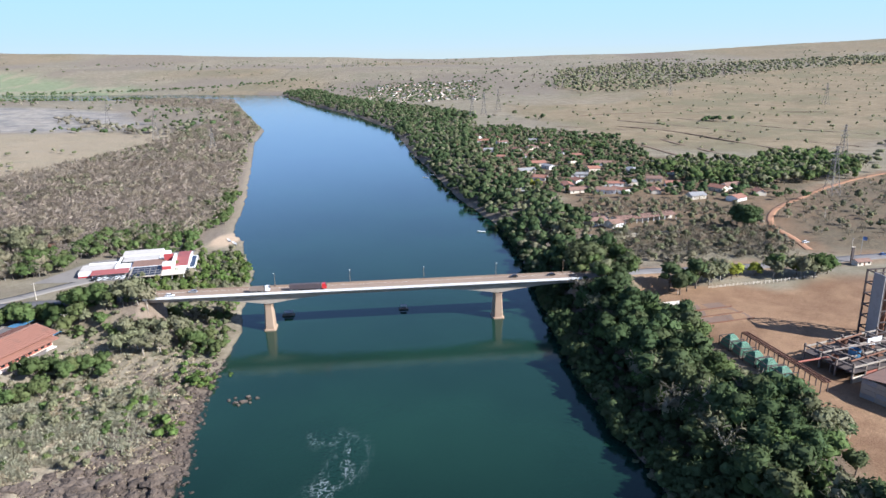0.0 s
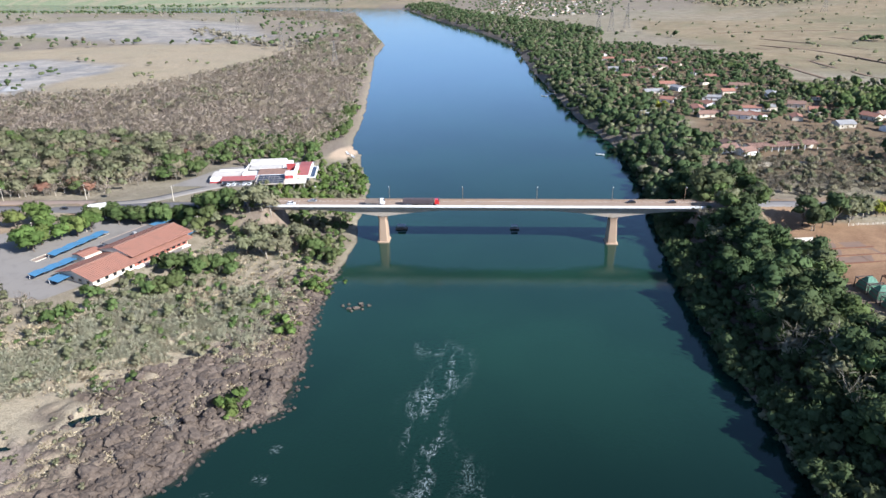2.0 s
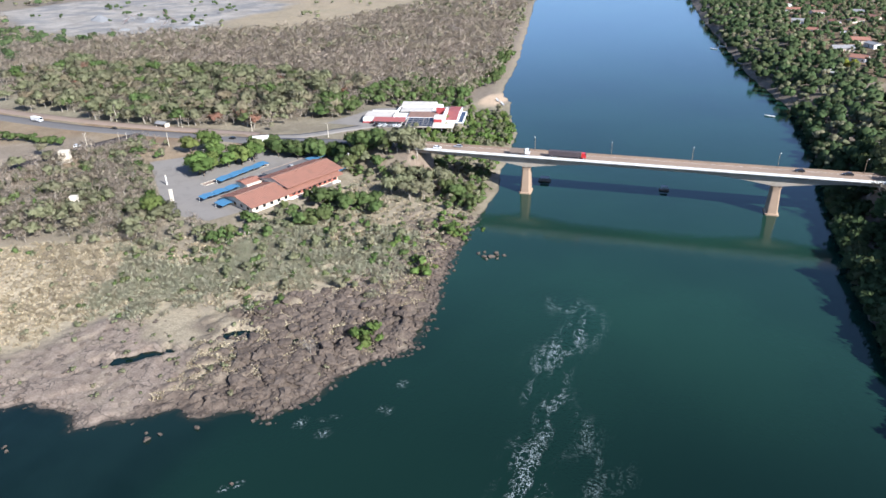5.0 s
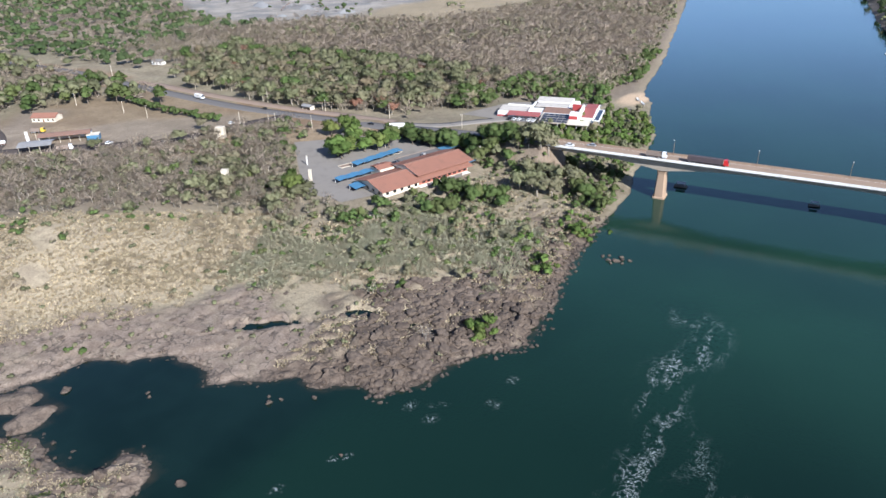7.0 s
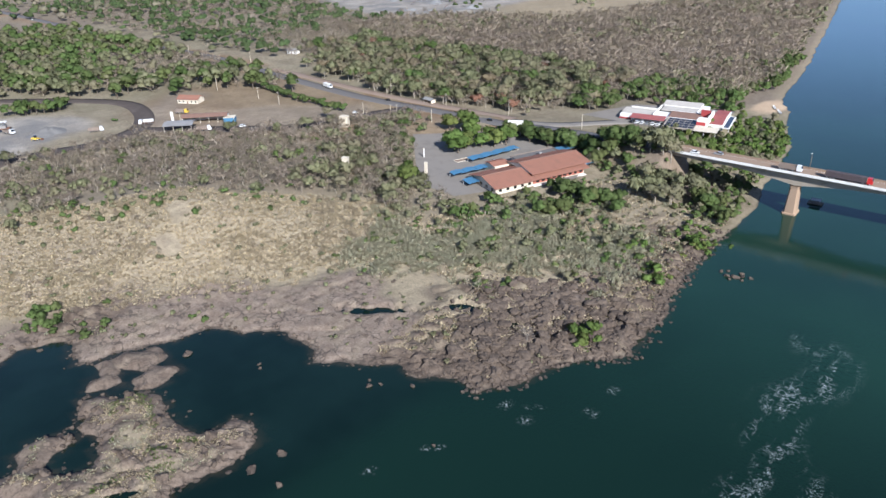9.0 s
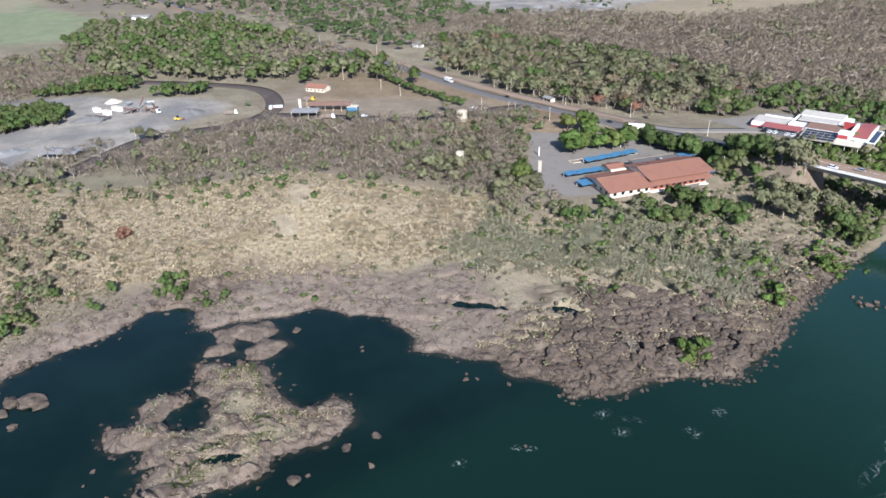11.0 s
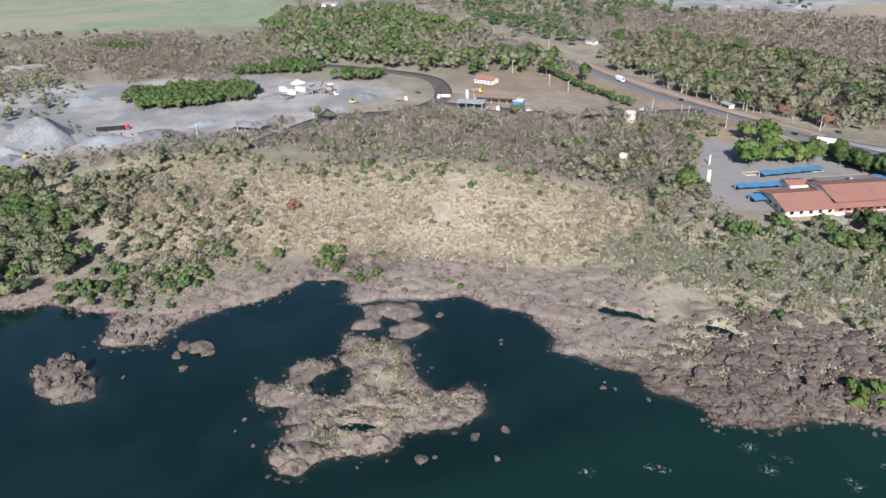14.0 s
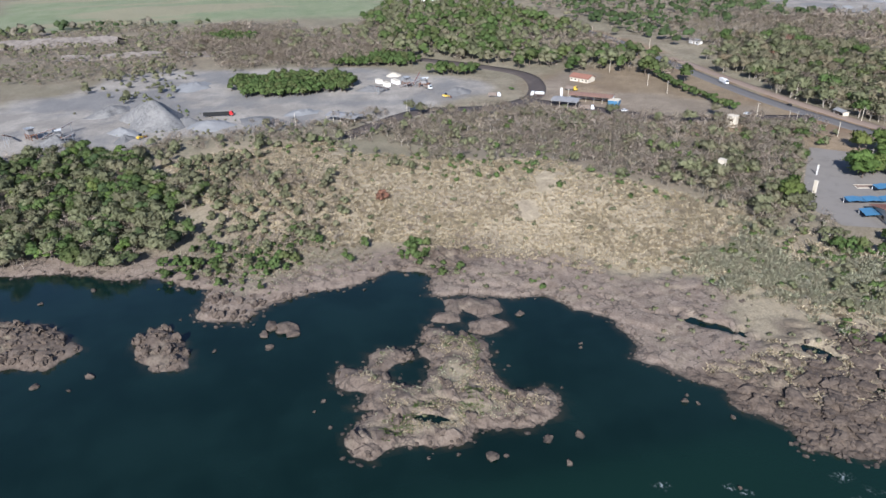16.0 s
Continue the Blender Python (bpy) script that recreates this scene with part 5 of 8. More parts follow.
SHRUBS_EAST = free_spots(rng, EAST_SCRUB, 4.6, 1.0)
SHRUBS_EAST = SHRUBS_EAST[~inside(SHRUBS_EAST[:, 0], SHRUBS_EAST[:, 1], [(108, 470), (112, 505), (180, 520), (195, 490), (130, 462)])]
SHRUBS_EAST = SHRUBS_EAST[(SHRUBS_EAST[:, 1] < 470) | (rng.uniform(size=len(SHRUBS_EAST)) < 0.35)]
s = free_spots(rng, EAST_WOOD, 5.2, 1.0, on_shore=-0.6)
near = s[s[:, 1] < 400]
near = near[rng.uniform(size=len(near)) < 0.65]
near_floor = free_spots(rng, [(78, 120), (64, 170), (55, 216), (50, 262), (48, 300), (47, 350), (47, 420), (90, 420), (92, 330), (102, 285), (108, 258), (114, 210), (113, 150)], 4.6, 1.0, on_shore=-0.8, feather=3)
inland = relief(near[:, 0], near[:, 1])[1]
strewn("riverside_trees_low", GREEN + MID, near[inland < 15], [leaf_dark, bark], "low dark-green trees at the foot of the steep bank", "trees", rng, 0.4, 0.7)
near = near[inland >= 15]
strewn("riverside_trees", TALL + GREEN, near, [leaf_dark, bark], "dense dark-green riverside trees on the steep bank", "trees", rng, 0.85, 1.5)
strewn("bank_bushes", BUSH + SMALL, near_floor, [leaf_dark, bark], "dark bushes filling the riverside wood", "bushes", rng, 0.9, 1.6)
strewn("riverside_trees_olive", GREEN + OPEN, near[rng.uniform(size=len(near)) < 0.33] + np.array([1.5, 1.5, 0.8]), [leaf_olive, bark], "olive-green trees among the riverside wood", "trees", rng, 0.9, 1.4)
pick = rng.uniform(size=len(near))
strewn("riverside_trees_bare", BARE, near[pick < 0.14] + np.array([-1.0, 1.5, 3.0]), [leaf_far, pale_bark], "half-bare brown trees among the riverside wood", "trees", rng, 1.2, 1.7)
strewn("riverside_trees_green", GREEN, near[pick > 0.78] + np.array([1.0, -1.5, 1.0]), [leaf_green, bark], "fresh green trees among the riverside wood", "trees", rng, 1.0, 1.5)
edge = flowing(np.array([(*p, 0.0) for p in RIGHT_BANK[4:13]]), 1.5)[:, :2]
edge = np.repeat(edge, 3, 0) + np.column_stack([rng.uniform(-1.5, 7, 3 * len(edge)), rng.normal(size=3 * len(edge)) * 0.8])
edge = np.column_stack([edge, height(edge[:, 0], edge[:, 1])])
pick = rng.uniform(size=len(edge))
strewn("waterside_bushes", BUSH + SMALL, edge[pick < 0.55], [leaf_dark, bark], "dark bushes overhanging the river", "bushes", rng, 0.9, 1.7)
strewn("waterside_bushes_olive", BUSH, edge[(pick > 0.55) & (pick < 0.8)], [leaf_olive, bark], "olive bushes overhanging the river", "bushes", rng, 0.8, 1.5)
strewn("waterside_trees", MID, edge[pick > 0.93], [leaf_dark, bark], "dark trees leaning over the river", "trees", rng, 0.5, 0.9)
mid = s[s[:, 1] >= 400]
mid = mid[rng.uniform(size=len(mid)) < np.interp(mid[:, 1], [400, 700, 1400], [0.65, 0.38, 0.22])]
part_of = rng.uniform(size=len(mid))
strewn("riverside_trees_far", FAR_TREE, mid[part_of < 0.7], [leaf_dark, bark], "dark-green riverside trees along the far bank", "trees", rng, 0.8, 1.35)
strewn("riverside_trees_pale", FAR_OPEN, mid[part_of >= 0.7], [leaf_olive, bark], "paler trees along the far bank", "trees", rng, 0.8, 1.3)

s = free_spots(rng, DRY_WOOD, 7.6, 4.0, on_shore=13)
pick = rng.uniform(size=len(s))
close = s[:, 1] < 480
strewn("dry_woodland", BARE, s[close & (pick < 0.8)], [leaf_dry, pale_bark], "leafless grey-brown dry woodland", "woodland", rng, 0.8, 1.3)
strewn("dry_woodland_far", FAR_BARE, s[~close & (pick < np.interp(s[:, 1], [480, 1000, 1500], [0.85, 0.55, 0.35]))], [leaf_dry, bark], "leafless grey-brown dry woodland farther off", "woodland", rng, 1.0, 1.6)
s = free_spots(rng, DRY_WOOD, 12.0, 4.0, on_shore=4, patch=(110, 0.12, 99))
strewn("woodland_green", FAR_OPEN, s, [leaf_olive, bark], "olive-green trees among the dry woodland", "trees", rng, 0.7, 1.2)
s = free_spots(rng, ROADSIDE, 9.6, 5.0)
pick = rng.uniform(size=len(s))
strewn("roadside_trees", OPEN, s[pick < 0.55], [leaf_olive, pale_bark], "open olive trees with pale trunks beside the highway", "trees", rng, 0.8, 1.3)
strewn("roadside_trees_tan", OPEN, s[(pick > 0.7) & (pick < 0.95)], [leaf_tan, pale_bark], "tan half-bare trees beside the highway", "trees", rng, 0.7, 1.2)
strewn("roadside_trees_green", OPEN, s[(pick > 0.55) & (pick < 0.7)], [leaf_green, pale_bark], "green trees beside the highway", "trees", rng, 0.8, 1.2)
strewn("roadside_trees_rust", OPEN, s[pick > 0.95], [leaf_rust, pale_bark], "rust-leaved trees beside the highway", "trees", rng, 0.7, 1.0)
s = free_spots(rng, REST_WOOD, 6.5, 2.0, on_shore=12)
s = s[~inside(s[:, 0], s[:, 1], [(-176, 462), (-148, 466), (-150, 500), (-165, 530), (-178, 545), (-186, 520)])]
strewn("restaurant_trees", MID, s, [leaf_green, bark], "dark green trees behind the restaurant", "trees", rng, 0.7, 1.1)
s = free_spots(rng, NORTH_BANK, 3.4, 1.0, on_shore=2)
pick = rng.uniform(size=len(s))
strewn("bank_thicket", SMALL + SMALL + BUSH, s[pick < 0.7], [leaf_bright, bark], "bright green thicket on the bank above the bridge", "bushes", rng, 0.7, 1.15)
strewn("bank_thicket_olive", SMALL + BUSH, s[pick >= 0.7], [leaf_olive, bark], "olive thicket on the bank above the bridge", "bushes", rng, 0.7, 1.2)
ABUTMENT_BANK = [(-132, 288), (-105, 283), (-103, 300), (-106, 340), (-128, 342)]
s = free_spots(rng, ABUTMENT_BANK, 3.8, 1.0, on_shore=2.5, feather=3)
pick = rng.uniform(size=len(s))
strewn("abutment_thicket", SMALL + BUSH, s[pick < 0.5], [leaf_green, bark], "green thicket on the bank under the bridge", "bushes", rng, 0.5, 0.95)
strewn("abutment_thicket_olive", BUSH + SMALL, s[pick >= 0.6], [leaf_olive, bark], "olive thicket on the bank under the bridge", "bushes", rng, 0.5, 0.95)
s = free_spots(rng, SCRUB, 3.8, 2.5, feather=12)
pick = rng.uniform(size=len(s))
strewn("scrub", THICKET + THICKET + THICKET + BARE, s[pick < 0.66], [leaf_dry, pale_bark], "grey leafless scrub", "scrub", rng, 0.75, 1.25)
strewn("scrub_green", SMALL + BUSH + BUSH, s[(pick >= 0.66) & (pick < 0.84)], [leaf_olive, bark], "olive shrubs in the scrub", "scrub", rng, 0.8, 1.35)
strewn("scrub_leafy", SMALL + BUSH, s[pick >= 0.93], [leaf_green, bark], "leafy green shrubs in the scrub", "scrub", rng, 0.6, 1.0)
s = free_spots(rng, QUARRY_EDGE, 4.2, 2.5)
pick = rng.uniform(size=len(s))
strewn("quarry_scrub", THICKET, s[pick < 0.55], [leaf_dry, bark], "grey scrub along the quarry's edge", "scrub", rng, 0.7, 1.2)
strewn("quarry_scrub_olive", BUSH + SMALL, s[pick >= 0.7], [leaf_olive, bark], "olive shrubs along the quarry's edge", "scrub", rng, 0.6, 1.1)
s = free_spots(rng, STRAW, 1.65, 1.0, patch=(26, -0.75, 77), feather=5)
strewn("dry_grass", TUFT, s, [straw, straw], "tall dry straw-coloured grass", "grass", rng, 0.6, 1.3)
s = free_spots(rng, STRAW, 12.5, 1.0)
strewn("straw_bushes", BUSH, s, [leaf_olive, bark], "low olive bushes in the dry grass", "bushes", rng, 0.5, 1.2)
s = free_spots(rng, STRAW, 3.2, 1.0, patch=(22, 0.1, 86))
strewn("tall_straw", REED, s, [straw, straw], "stands of tall pale straw", "grass", rng, 0.5, 0.95)
s = free_spots(rng, STRAW, 6.5, 1.0, patch=(34, 0.25, 83))
strewn("straw_scrub", THICKET, s, [leaf_dry, bark], "low grey scrub in the dry grass", "scrub", rng, 0.3, 0.8)
s = free_spots(rng, [(-395, -80), (-393, -20), (-350, -10), (-300, -20), (-270, -20), (-262, -45), (-300, -40), (-350, -60)], 4.2, 1.0, feather=14, patch=(30, -0.25, 84))
strewn("straw_shrubs", BUSH + SMALL, s, [leaf_olive, bark], "olive shrubs between dry grass and wood", "bushes", rng, 0.6, 1.2)
EDGE_BELT = [(-400, -20), (-392, 20), (-345, 80), (-312, 138), (-266, 180), (-250, 170), (-290, 125), (-325, 65), (-365, 15), (-375, -25)]
s = free_spots(rng, EDGE_BELT, 7.5, 1.0, feather=8)
pick = rng.uniform(size=len(s))
strewn("edge_bushes", BUSH, s[pick < 0.55], [leaf_green, bark], "green bushes where dry grass meets scrub", "bushes", rng, 0.6, 1.4)
strewn("edge_bushes_olive", BUSH + SMALL, s[pick >= 0.55], [leaf_olive, bark], "olive bushes where dry grass meets scrub", "bushes", rng, 0.6, 1.2)
PURPLE = [(-282, -45), (-276, -25), (-272, 13), (-262, 36), (-244, 38), (-240, 20), (-245, 0), (-252, -30)]
s = free_spots(rng, PURPLE, 2.1, 1.0, feather=6)
strewn("shore_grass", TUFT, s, [leaf_dry, leaf_dry], "low mauve-grey dry grass above the shore", "grass", rng, 0.5, 1.0)
for spot, wide in (((-250, -12), (11, 7)), ((-248, 50), (8, 8)), ((-256, -2), (8, 6)), ((-262, -46), (14, 8))):
    s = np.array(spot) + rng.normal(size=(26, 2)) * np.array(wide) * 0.5
    strewn("shore_shrubs", BUSH + BUSH + SMALL, np.column_stack([s, height(s[:, 0], s[:, 1])]), [leaf_green, bark], "clump of green shrubs near the waterline", "bushes", rng, 0.5, 1.0)
s = free_spots(rng, REEDS, 1.75, 1.0, feather=16)
pick = rng.uniform(size=len(s))
tuft_patch = fbm(s[:, 0], s[:, 1], 24, 3, 93)
pick = np.where((tuft_patch < -0.05) & (pick < 0.62), 0.68 + 0.32 * rng.uniform(size=len(s)) ** 1.2, pick)
strewn("reeds", REED, s[pick < 0.62], [reed, reed], "grey-green reeds and tall grass", "reeds", rng, 0.8, 1.4)
strewn("reed_scrub", THICKET, s[(pick >= 0.62) & (pick < 0.68)], [reed, pale_bark], "pale grey-green scrub among the reeds", "scrub", rng, 0.5, 0.95)
strewn("reed_grass", TUFT, s[(pick >= 0.68) & (pick < 0.88)], [straw, straw], "dry grass among the reeds", "grass", rng, 0.8, 1.5)
strewn("reed_bushes_olive", BUSH + BUSH + SMALL, s[(pick >= 0.9) & (pick < 0.95)], [leaf_olive, bark], "olive bushes among the reeds", "bushes", rng, 0.5, 1.0)
strewn("reed_bushes", BUSH, s[pick >= 0.965], [leaf_green, bark], "green bushes among the reeds", "bushes", rng, 0.7, 1.4)

LOT_BELT = [(-285, 165), (-250, 180), (-222, 194), (-204, 200), (-198, 212), (-222, 216), (-252, 236), (-292, 266), (-305, 225)]
s = free_spots(rng, LOT_BELT, 4.4, 1.0, feather=5)
pick = rng.uniform(size=len(s))
strewn("belt_scrub", THICKET + BARE, s[pick < 0.5], [leaf_dry, pale_bark], "grey leafless scrub below the parking lot", "scrub", rng, 0.7, 1.05)
strewn("belt_shrubs", SMALL + OPEN, s[(pick >= 0.5) & (pick < 0.8)], [leaf_olive, bark], "olive shrubs below the parking lot", "bushes", rng, 0.6, 0.95)
MIXED = [(-345, 300), (-300, 262), (-262, 236), (-236, 214), (-212, 206), (-196, 212), (-196, 222), (-206, 226), (-250, 250), (-292, 282), (-300, 312)]
s = free_spots(rng, MIXED, 5.0, 1.5, feather=6)
pick = rng.uniform(size=len(s))
strewn("lot_shrubs", SMALL + BUSH, s[pick < 0.6], [leaf_olive, bark], "olive shrubs round the parking lot", "bushes", rng, 0.6, 1.1)
strewn("lot_shrubs_green", SMALL, s[(pick >= 0.6) & (pick < 0.75)], [leaf_green, bark], "green shrubs round the parking lot", "bushes", rng, 0.6, 1.0)
strewn("lot_scrub", THICKET, s[pick >= 0.75], [leaf_dry, pale_bark], "grey scrub round the parking lot", "scrub", rng, 0.6, 1.1)
SLOPE = [(-172, 232), (-172, 262), (-166, 290), (-148, 300), (-116, 304), (-106, 286), (-104, 268), (-116, 244), (-150, 232)]
for spot, n, wide in (((-108, 272), 26, 5.0), ((-104, 258), 14, 3.5), ((-103, 226), 18, 3.5), ((-120, 240), 14, 4.0), ((-99, 170), 12, 2.5)):
    s = np.array(spot) + rng.normal(size=(n, 2)) * wide
    strewn("lush_grass", TUFT + BUSH, np.column_stack([s, height(s[:, 0], s[:, 1])]), [leaf_bright, leaf_bright], "patch of bright green grass and shrubs near the water", "grass", rng, 0.7, 1.3)
s = free_spots(rng, SLOPE, 2.6, 1.0)
pick = rng.uniform(size=len(s))
strewn("slope_grass", TUFT, s[pick < 0.6], [straw, straw], "dry grass on the slope below the roofs", "grass", rng, 0.7, 1.4)
strewn("slope_reeds", REED, s[(pick >= 0.6) & (pick < 0.8)], [reed, reed], "grey-green reeds on the slope", "reeds", rng, 0.5, 1.0)
strewn("slope_bushes", BUSH, s[pick >= 0.9], [leaf_olive, bark], "olive bushes on the slope", "bushes", rng, 0.6, 1.2)

HALL_GREEN = [(-206, 206), (-195, 224), (-182, 252), (-172, 274), (-150, 264), (-153, 247), (-163, 233), (-174, 219), (-188, 200)]
s = free_spots(rng, HALL_GREEN, 3.9, 1.0, feather=3)
pick = rng.uniform(size=len(s))
strewn("hall_shrubs", SMALL + BUSH, s[pick < 0.5], [leaf_green, bark], "dark green shrubs below the hall", "bushes", rng, 0.7, 1.2)
strewn("hall_shrubs_olive", SMALL + BUSH, s[pick >= 0.7], [leaf_olive, bark], "olive trees below the hall", "trees", rng, 0.5, 0.8)

SHORE_SCRUB = [(-262, -50), (-262, -8), (-270, 20), (-300, 30), (-330, 10), (-350, -30), (-345, -55), (-300, -45)]
s = free_spots(rng, SHORE_SCRUB, 4.2, 1.0, feather=12)
pick = rng.uniform(size=len(s))
strewn("shore_scrub", THICKET, s[pick < 0.5], [leaf_dry, pale_bark], "grey scrub at the edge of the shore wood", "scrub", rng, 0.6, 1.2)
strewn("shore_scrub_olive", SMALL + BUSH, s[pick >= 0.5], [leaf_olive, bark], "olive scrub at the edge of the shore wood", "scrub", rng, 0.6, 1.1)

# grass and bushes in the cracks of the rock
SHORE_ROCK = [(-86, 270), (-92, 200), (-84, 172), (-108, 128), (-160, 104), (-200, 92), (-212, 62), (-240, 40), (-215, 130), (-170, 170), (-130, 205), (-112, 250)]
s = free_spots(rng, SHORE_ROCK, 1.5, 1.0, patch=(13, -0.15, 62), on_shore=4)
s = s[(blocks(s[:, 0], s[:, 1], 5.6, 101)[1] < 0.9) & (shelf_share(s[:, 0], s[:, 1]) < 0.6)]
strewn("rock_grass", TUFT, s, [straw, straw], "dry grass in the cracks of the rock", "grass", rng, 0.7, 1.4)
s = free_spots(rng, SHORE_ROCK, 7.5, 1.0, patch=(20, 0.0, 79), on_shore=4)
strewn("rock_bushes", BUSH, s, [leaf_olive, bark], "olive bushes rooted in the rock", "bushes", rng, 0.4, 0.9)
s = free_spots(rng, ISLAND, 1.7, 1.0, patch=(11, -0.15, 23), on_shore=3)
strewn("island_grass", TUFT, s, [reed, reed], "pale grass on the rock island", "grass", rng, 0.4, 0.9)
s = free_spots(rng, ISLAND, 7.5, 1.0, on_shore=5)
strewn("island_bushes", BUSH, s, [leaf_olive, bark], "small bushes on the rock island", "bushes", rng, 0.3, 0.6)
own = np.random.default_rng(77)
s = free_spots(own, ISLAND, 1.15, 1.0, patch=(14, -0.06, 29), on_shore=4, feather=3)
strewn("island_straw", TUFT, s, [straw, straw], "dry straw-coloured grass on the rock island", "grass", own, 0.35, 0.8)
s = free_spots(own, ISLAND, 1.0, 1.0, patch=(8, 0.24, 31), on_shore=3, feather=3)
strewn("island_fresh_grass", TUFT, s, [leaf_bright, leaf_bright], "fresh green grass between the island's rocks", "grass", own, 0.35, 0.8)
SOUTH_SHORE = [(-231, 60), (-243, 40), (-236, 20), (-236, -5), (-232, -30), (-255, -32), (-262, -48), (-285, -60), (-275, -20), (-262, 20), (-250, 60)]
s = free_spots(rng, SOUTH_SHORE, 2.4, 1.0, on_shore=4)
strewn("shore_reeds", TUFT, s, [reed, reed], "grey-green grass above the rocky shore", "grass", rng, 0.5, 1.0)
s = free_spots(rng, SOUTH_SHORE, 4.5, 1.0, on_shore=3.5, patch=(25, -0.2, 81))
strewn("shore_bushes", BUSH + SMALL, s, [leaf_green, bark], "green bushes along the rocky shore", "bushes", rng, 0.5, 1.0)

s = free_spots(rng, SW_WOOD, 4.9, 1.0, on_shore=2.5)
pick = rng.uniform(size=len(s))
strewn("shore_wood_olive", OPEN, s[pick < 0.3], [leaf_olive, bark], "olive trees in the shore wood", "trees", rng, 0.7, 1.0)
strewn("shore_wood", GREEN + MID, s[(pick >= 0.3) & (pick < 0.58)], [leaf_green, bark], "dense green wood on the shore", "trees", rng, 0.6, 1.0)
strewn("shore_wood_bright", MID, s[(pick >= 0.58) & (pick < 0.66)], [leaf_bright, bark], "bright green trees in the shore wood", "trees", rng, 0.7, 1.0)
strewn("shore_wood_dark", MID, s[(pick >= 0.66) & (pick < 0.8)], [leaf_dark, bark], "dark trees in the shore wood", "trees", rng, 0.7, 1.0)
strewn("shore_wood_bare", BARE, s[pick >= 0.8], [leaf_dry, pale_bark], "bare trees in the shore wood", "trees", rng, 0.7, 1.1)
QUARRY_GREEN = [(-560, -110), (-480, -120), (-470, -88), (-500, -60), (-520, -80), (-560, -60), (-600, -40), (-660, -90), (-640, -130)]
s = free_spots(rng, QUARRY_GREEN, 9.0, 1.0, feather=15, patch=(45, 0.0, 94))
strewn("quarry_bushes", BUSH + SMALL, s, [leaf_olive, bark], "olive bushes on the quarry's overgrown spoil", "bushes", rng, 0.8, 1.4)
s = free_spots(rng, [(-495, -75), (-470, -95), (-455, -75), (-470, -50), (-445, -110), (-420, -60), (-428, -30), (-415, 0)], 7.0, 1.0, feather=8)
strewn("heap_bushes", BUSH, s, [leaf_olive, bark], "grey-green bushes between the heaps", "bushes", rng, 0.4, 0.8)
s = free_spots(rng, HEDGE, 4.2, 1.0, feather=3)
strewn("quarry_grove", MID, s, [leaf_green, bark], "dense green grove in the middle of the quarry", "trees", rng, 0.75, 1.0)
for outline in ([(-602, 48), (-586, 50), (-570, 112), (-584, 124), (-612, 92)], [(-528, 124), (-516, 154), (-530, 160), (-544, 130)], [(-775, -62), (-745, -40), (-738, -10), (-768, -8), (-790, -40)]):
    s = free_spots(rng, outline, 5.0, 1.0, feather=4)
    # haze is put into the colour: a lighter green than the dark trees have
    strewn("quarry_trees", MID, s, [leaf_green, bark], "trees at the quarry's edge in a green paled for haze", "trees", rng, 0.7, 1.1)
s = free_spots(rng, NORTH_WOOD, 8.6, 4.0)
gap = fbm(s[:, 0], s[:, 1], 85, 3, 88) < -0.1
pick = rng.uniform(size=len(s))
pick = np.where(gap, 0.6 + 0.4 * pick, pick)
# paler leaf colours here imitate the haze over the distant wood
strewn("north_wood", MID, s[pick < 0.28], [leaf_green, bark], "trees beyond the quarry in a green paled for haze", "trees", rng, 1.1, 1.7)
strewn("north_wood_olive", MID, s[(pick >= 0.28) & (pick < 0.5)], [leaf_olive, bark], "trees beyond the quarry in an olive paled for haze", "trees", rng, 1.0, 1.5)
strewn("north_wood_pale", MID, s[(pick >= 0.5) & (pick < 0.72)], [leaf_olive, bark], "olive trees beyond the quarry", "trees", rng, 0.9, 1.4)
strewn("north_wood_bare", FAR_BARE, s[pick >= 0.72], [leaf_dry, bark], "bare trees beyond the quarry", "trees", rng, 0.8, 1.2)
s = free_spots(rng, FAR_NORTH_WOOD, 12.0, 4.0, patch=(160, -0.4, 82))
pick = rng.uniform(size=len(s))
strewn("plain_wood", FAR_TREE, s[pick < 0.5], [leaf_dark, bark], "dark trees on the plain", "trees", rng, 0.7, 1.3)
strewn("plain_wood_bare", FAR_BARE, s[pick >= 0.5], [leaf_dry, bark], "bare trees on the plain", "trees", rng, 0.8, 1.3)
BACK_SCRUB = [(-610, 40), (-640, -70), (-600, -170), (-640, -260), (-900, -330), (-960, -200), (-860, -40), (-720, 10)]
QUARRY_RISE = [(-592, 40), (-612, -40), (-650, -75), (-720, -100), (-790, -60), (-770, 60), (-680, 100), (-610, 120)]
s = free_spots(rng, QUARRY_RISE, 6.4, 1.0, patch=(45, -0.5, 89))
pick = rng.uniform(size=len(s))
strewn("rise_scrub", FAR_BARE, s[pick < 0.75], [leaf_dry, bark], "grey leafless wood behind the quarry", "woodland", rng, 0.7, 1.15)
strewn("rise_trees", MID, s[pick > 0.9], [leaf_olive, bark], "olive trees behind the quarry", "trees", rng, 0.7, 1.1)
s = free_spots(rng, BACK_SCRUB, 6.5, 1.0, patch=(60, -0.4, 85))
pick = rng.uniform(size=len(s))
strewn("back_scrub", FAR_BARE, s[pick < 0.5], [leaf_dry, bark], "grey scrub on the rise behind the quarry", "scrub", rng, 0.4, 0.8)
strewn("back_scrub_green", FAR_OPEN, s[pick >= 0.5], [leaf_olive, bark], "olive scrub on the rise behind the quarry", "scrub", rng, 0.3, 0.7)
s = free_spots(rng, QUARRY_BACK, 8.0, 1.0)
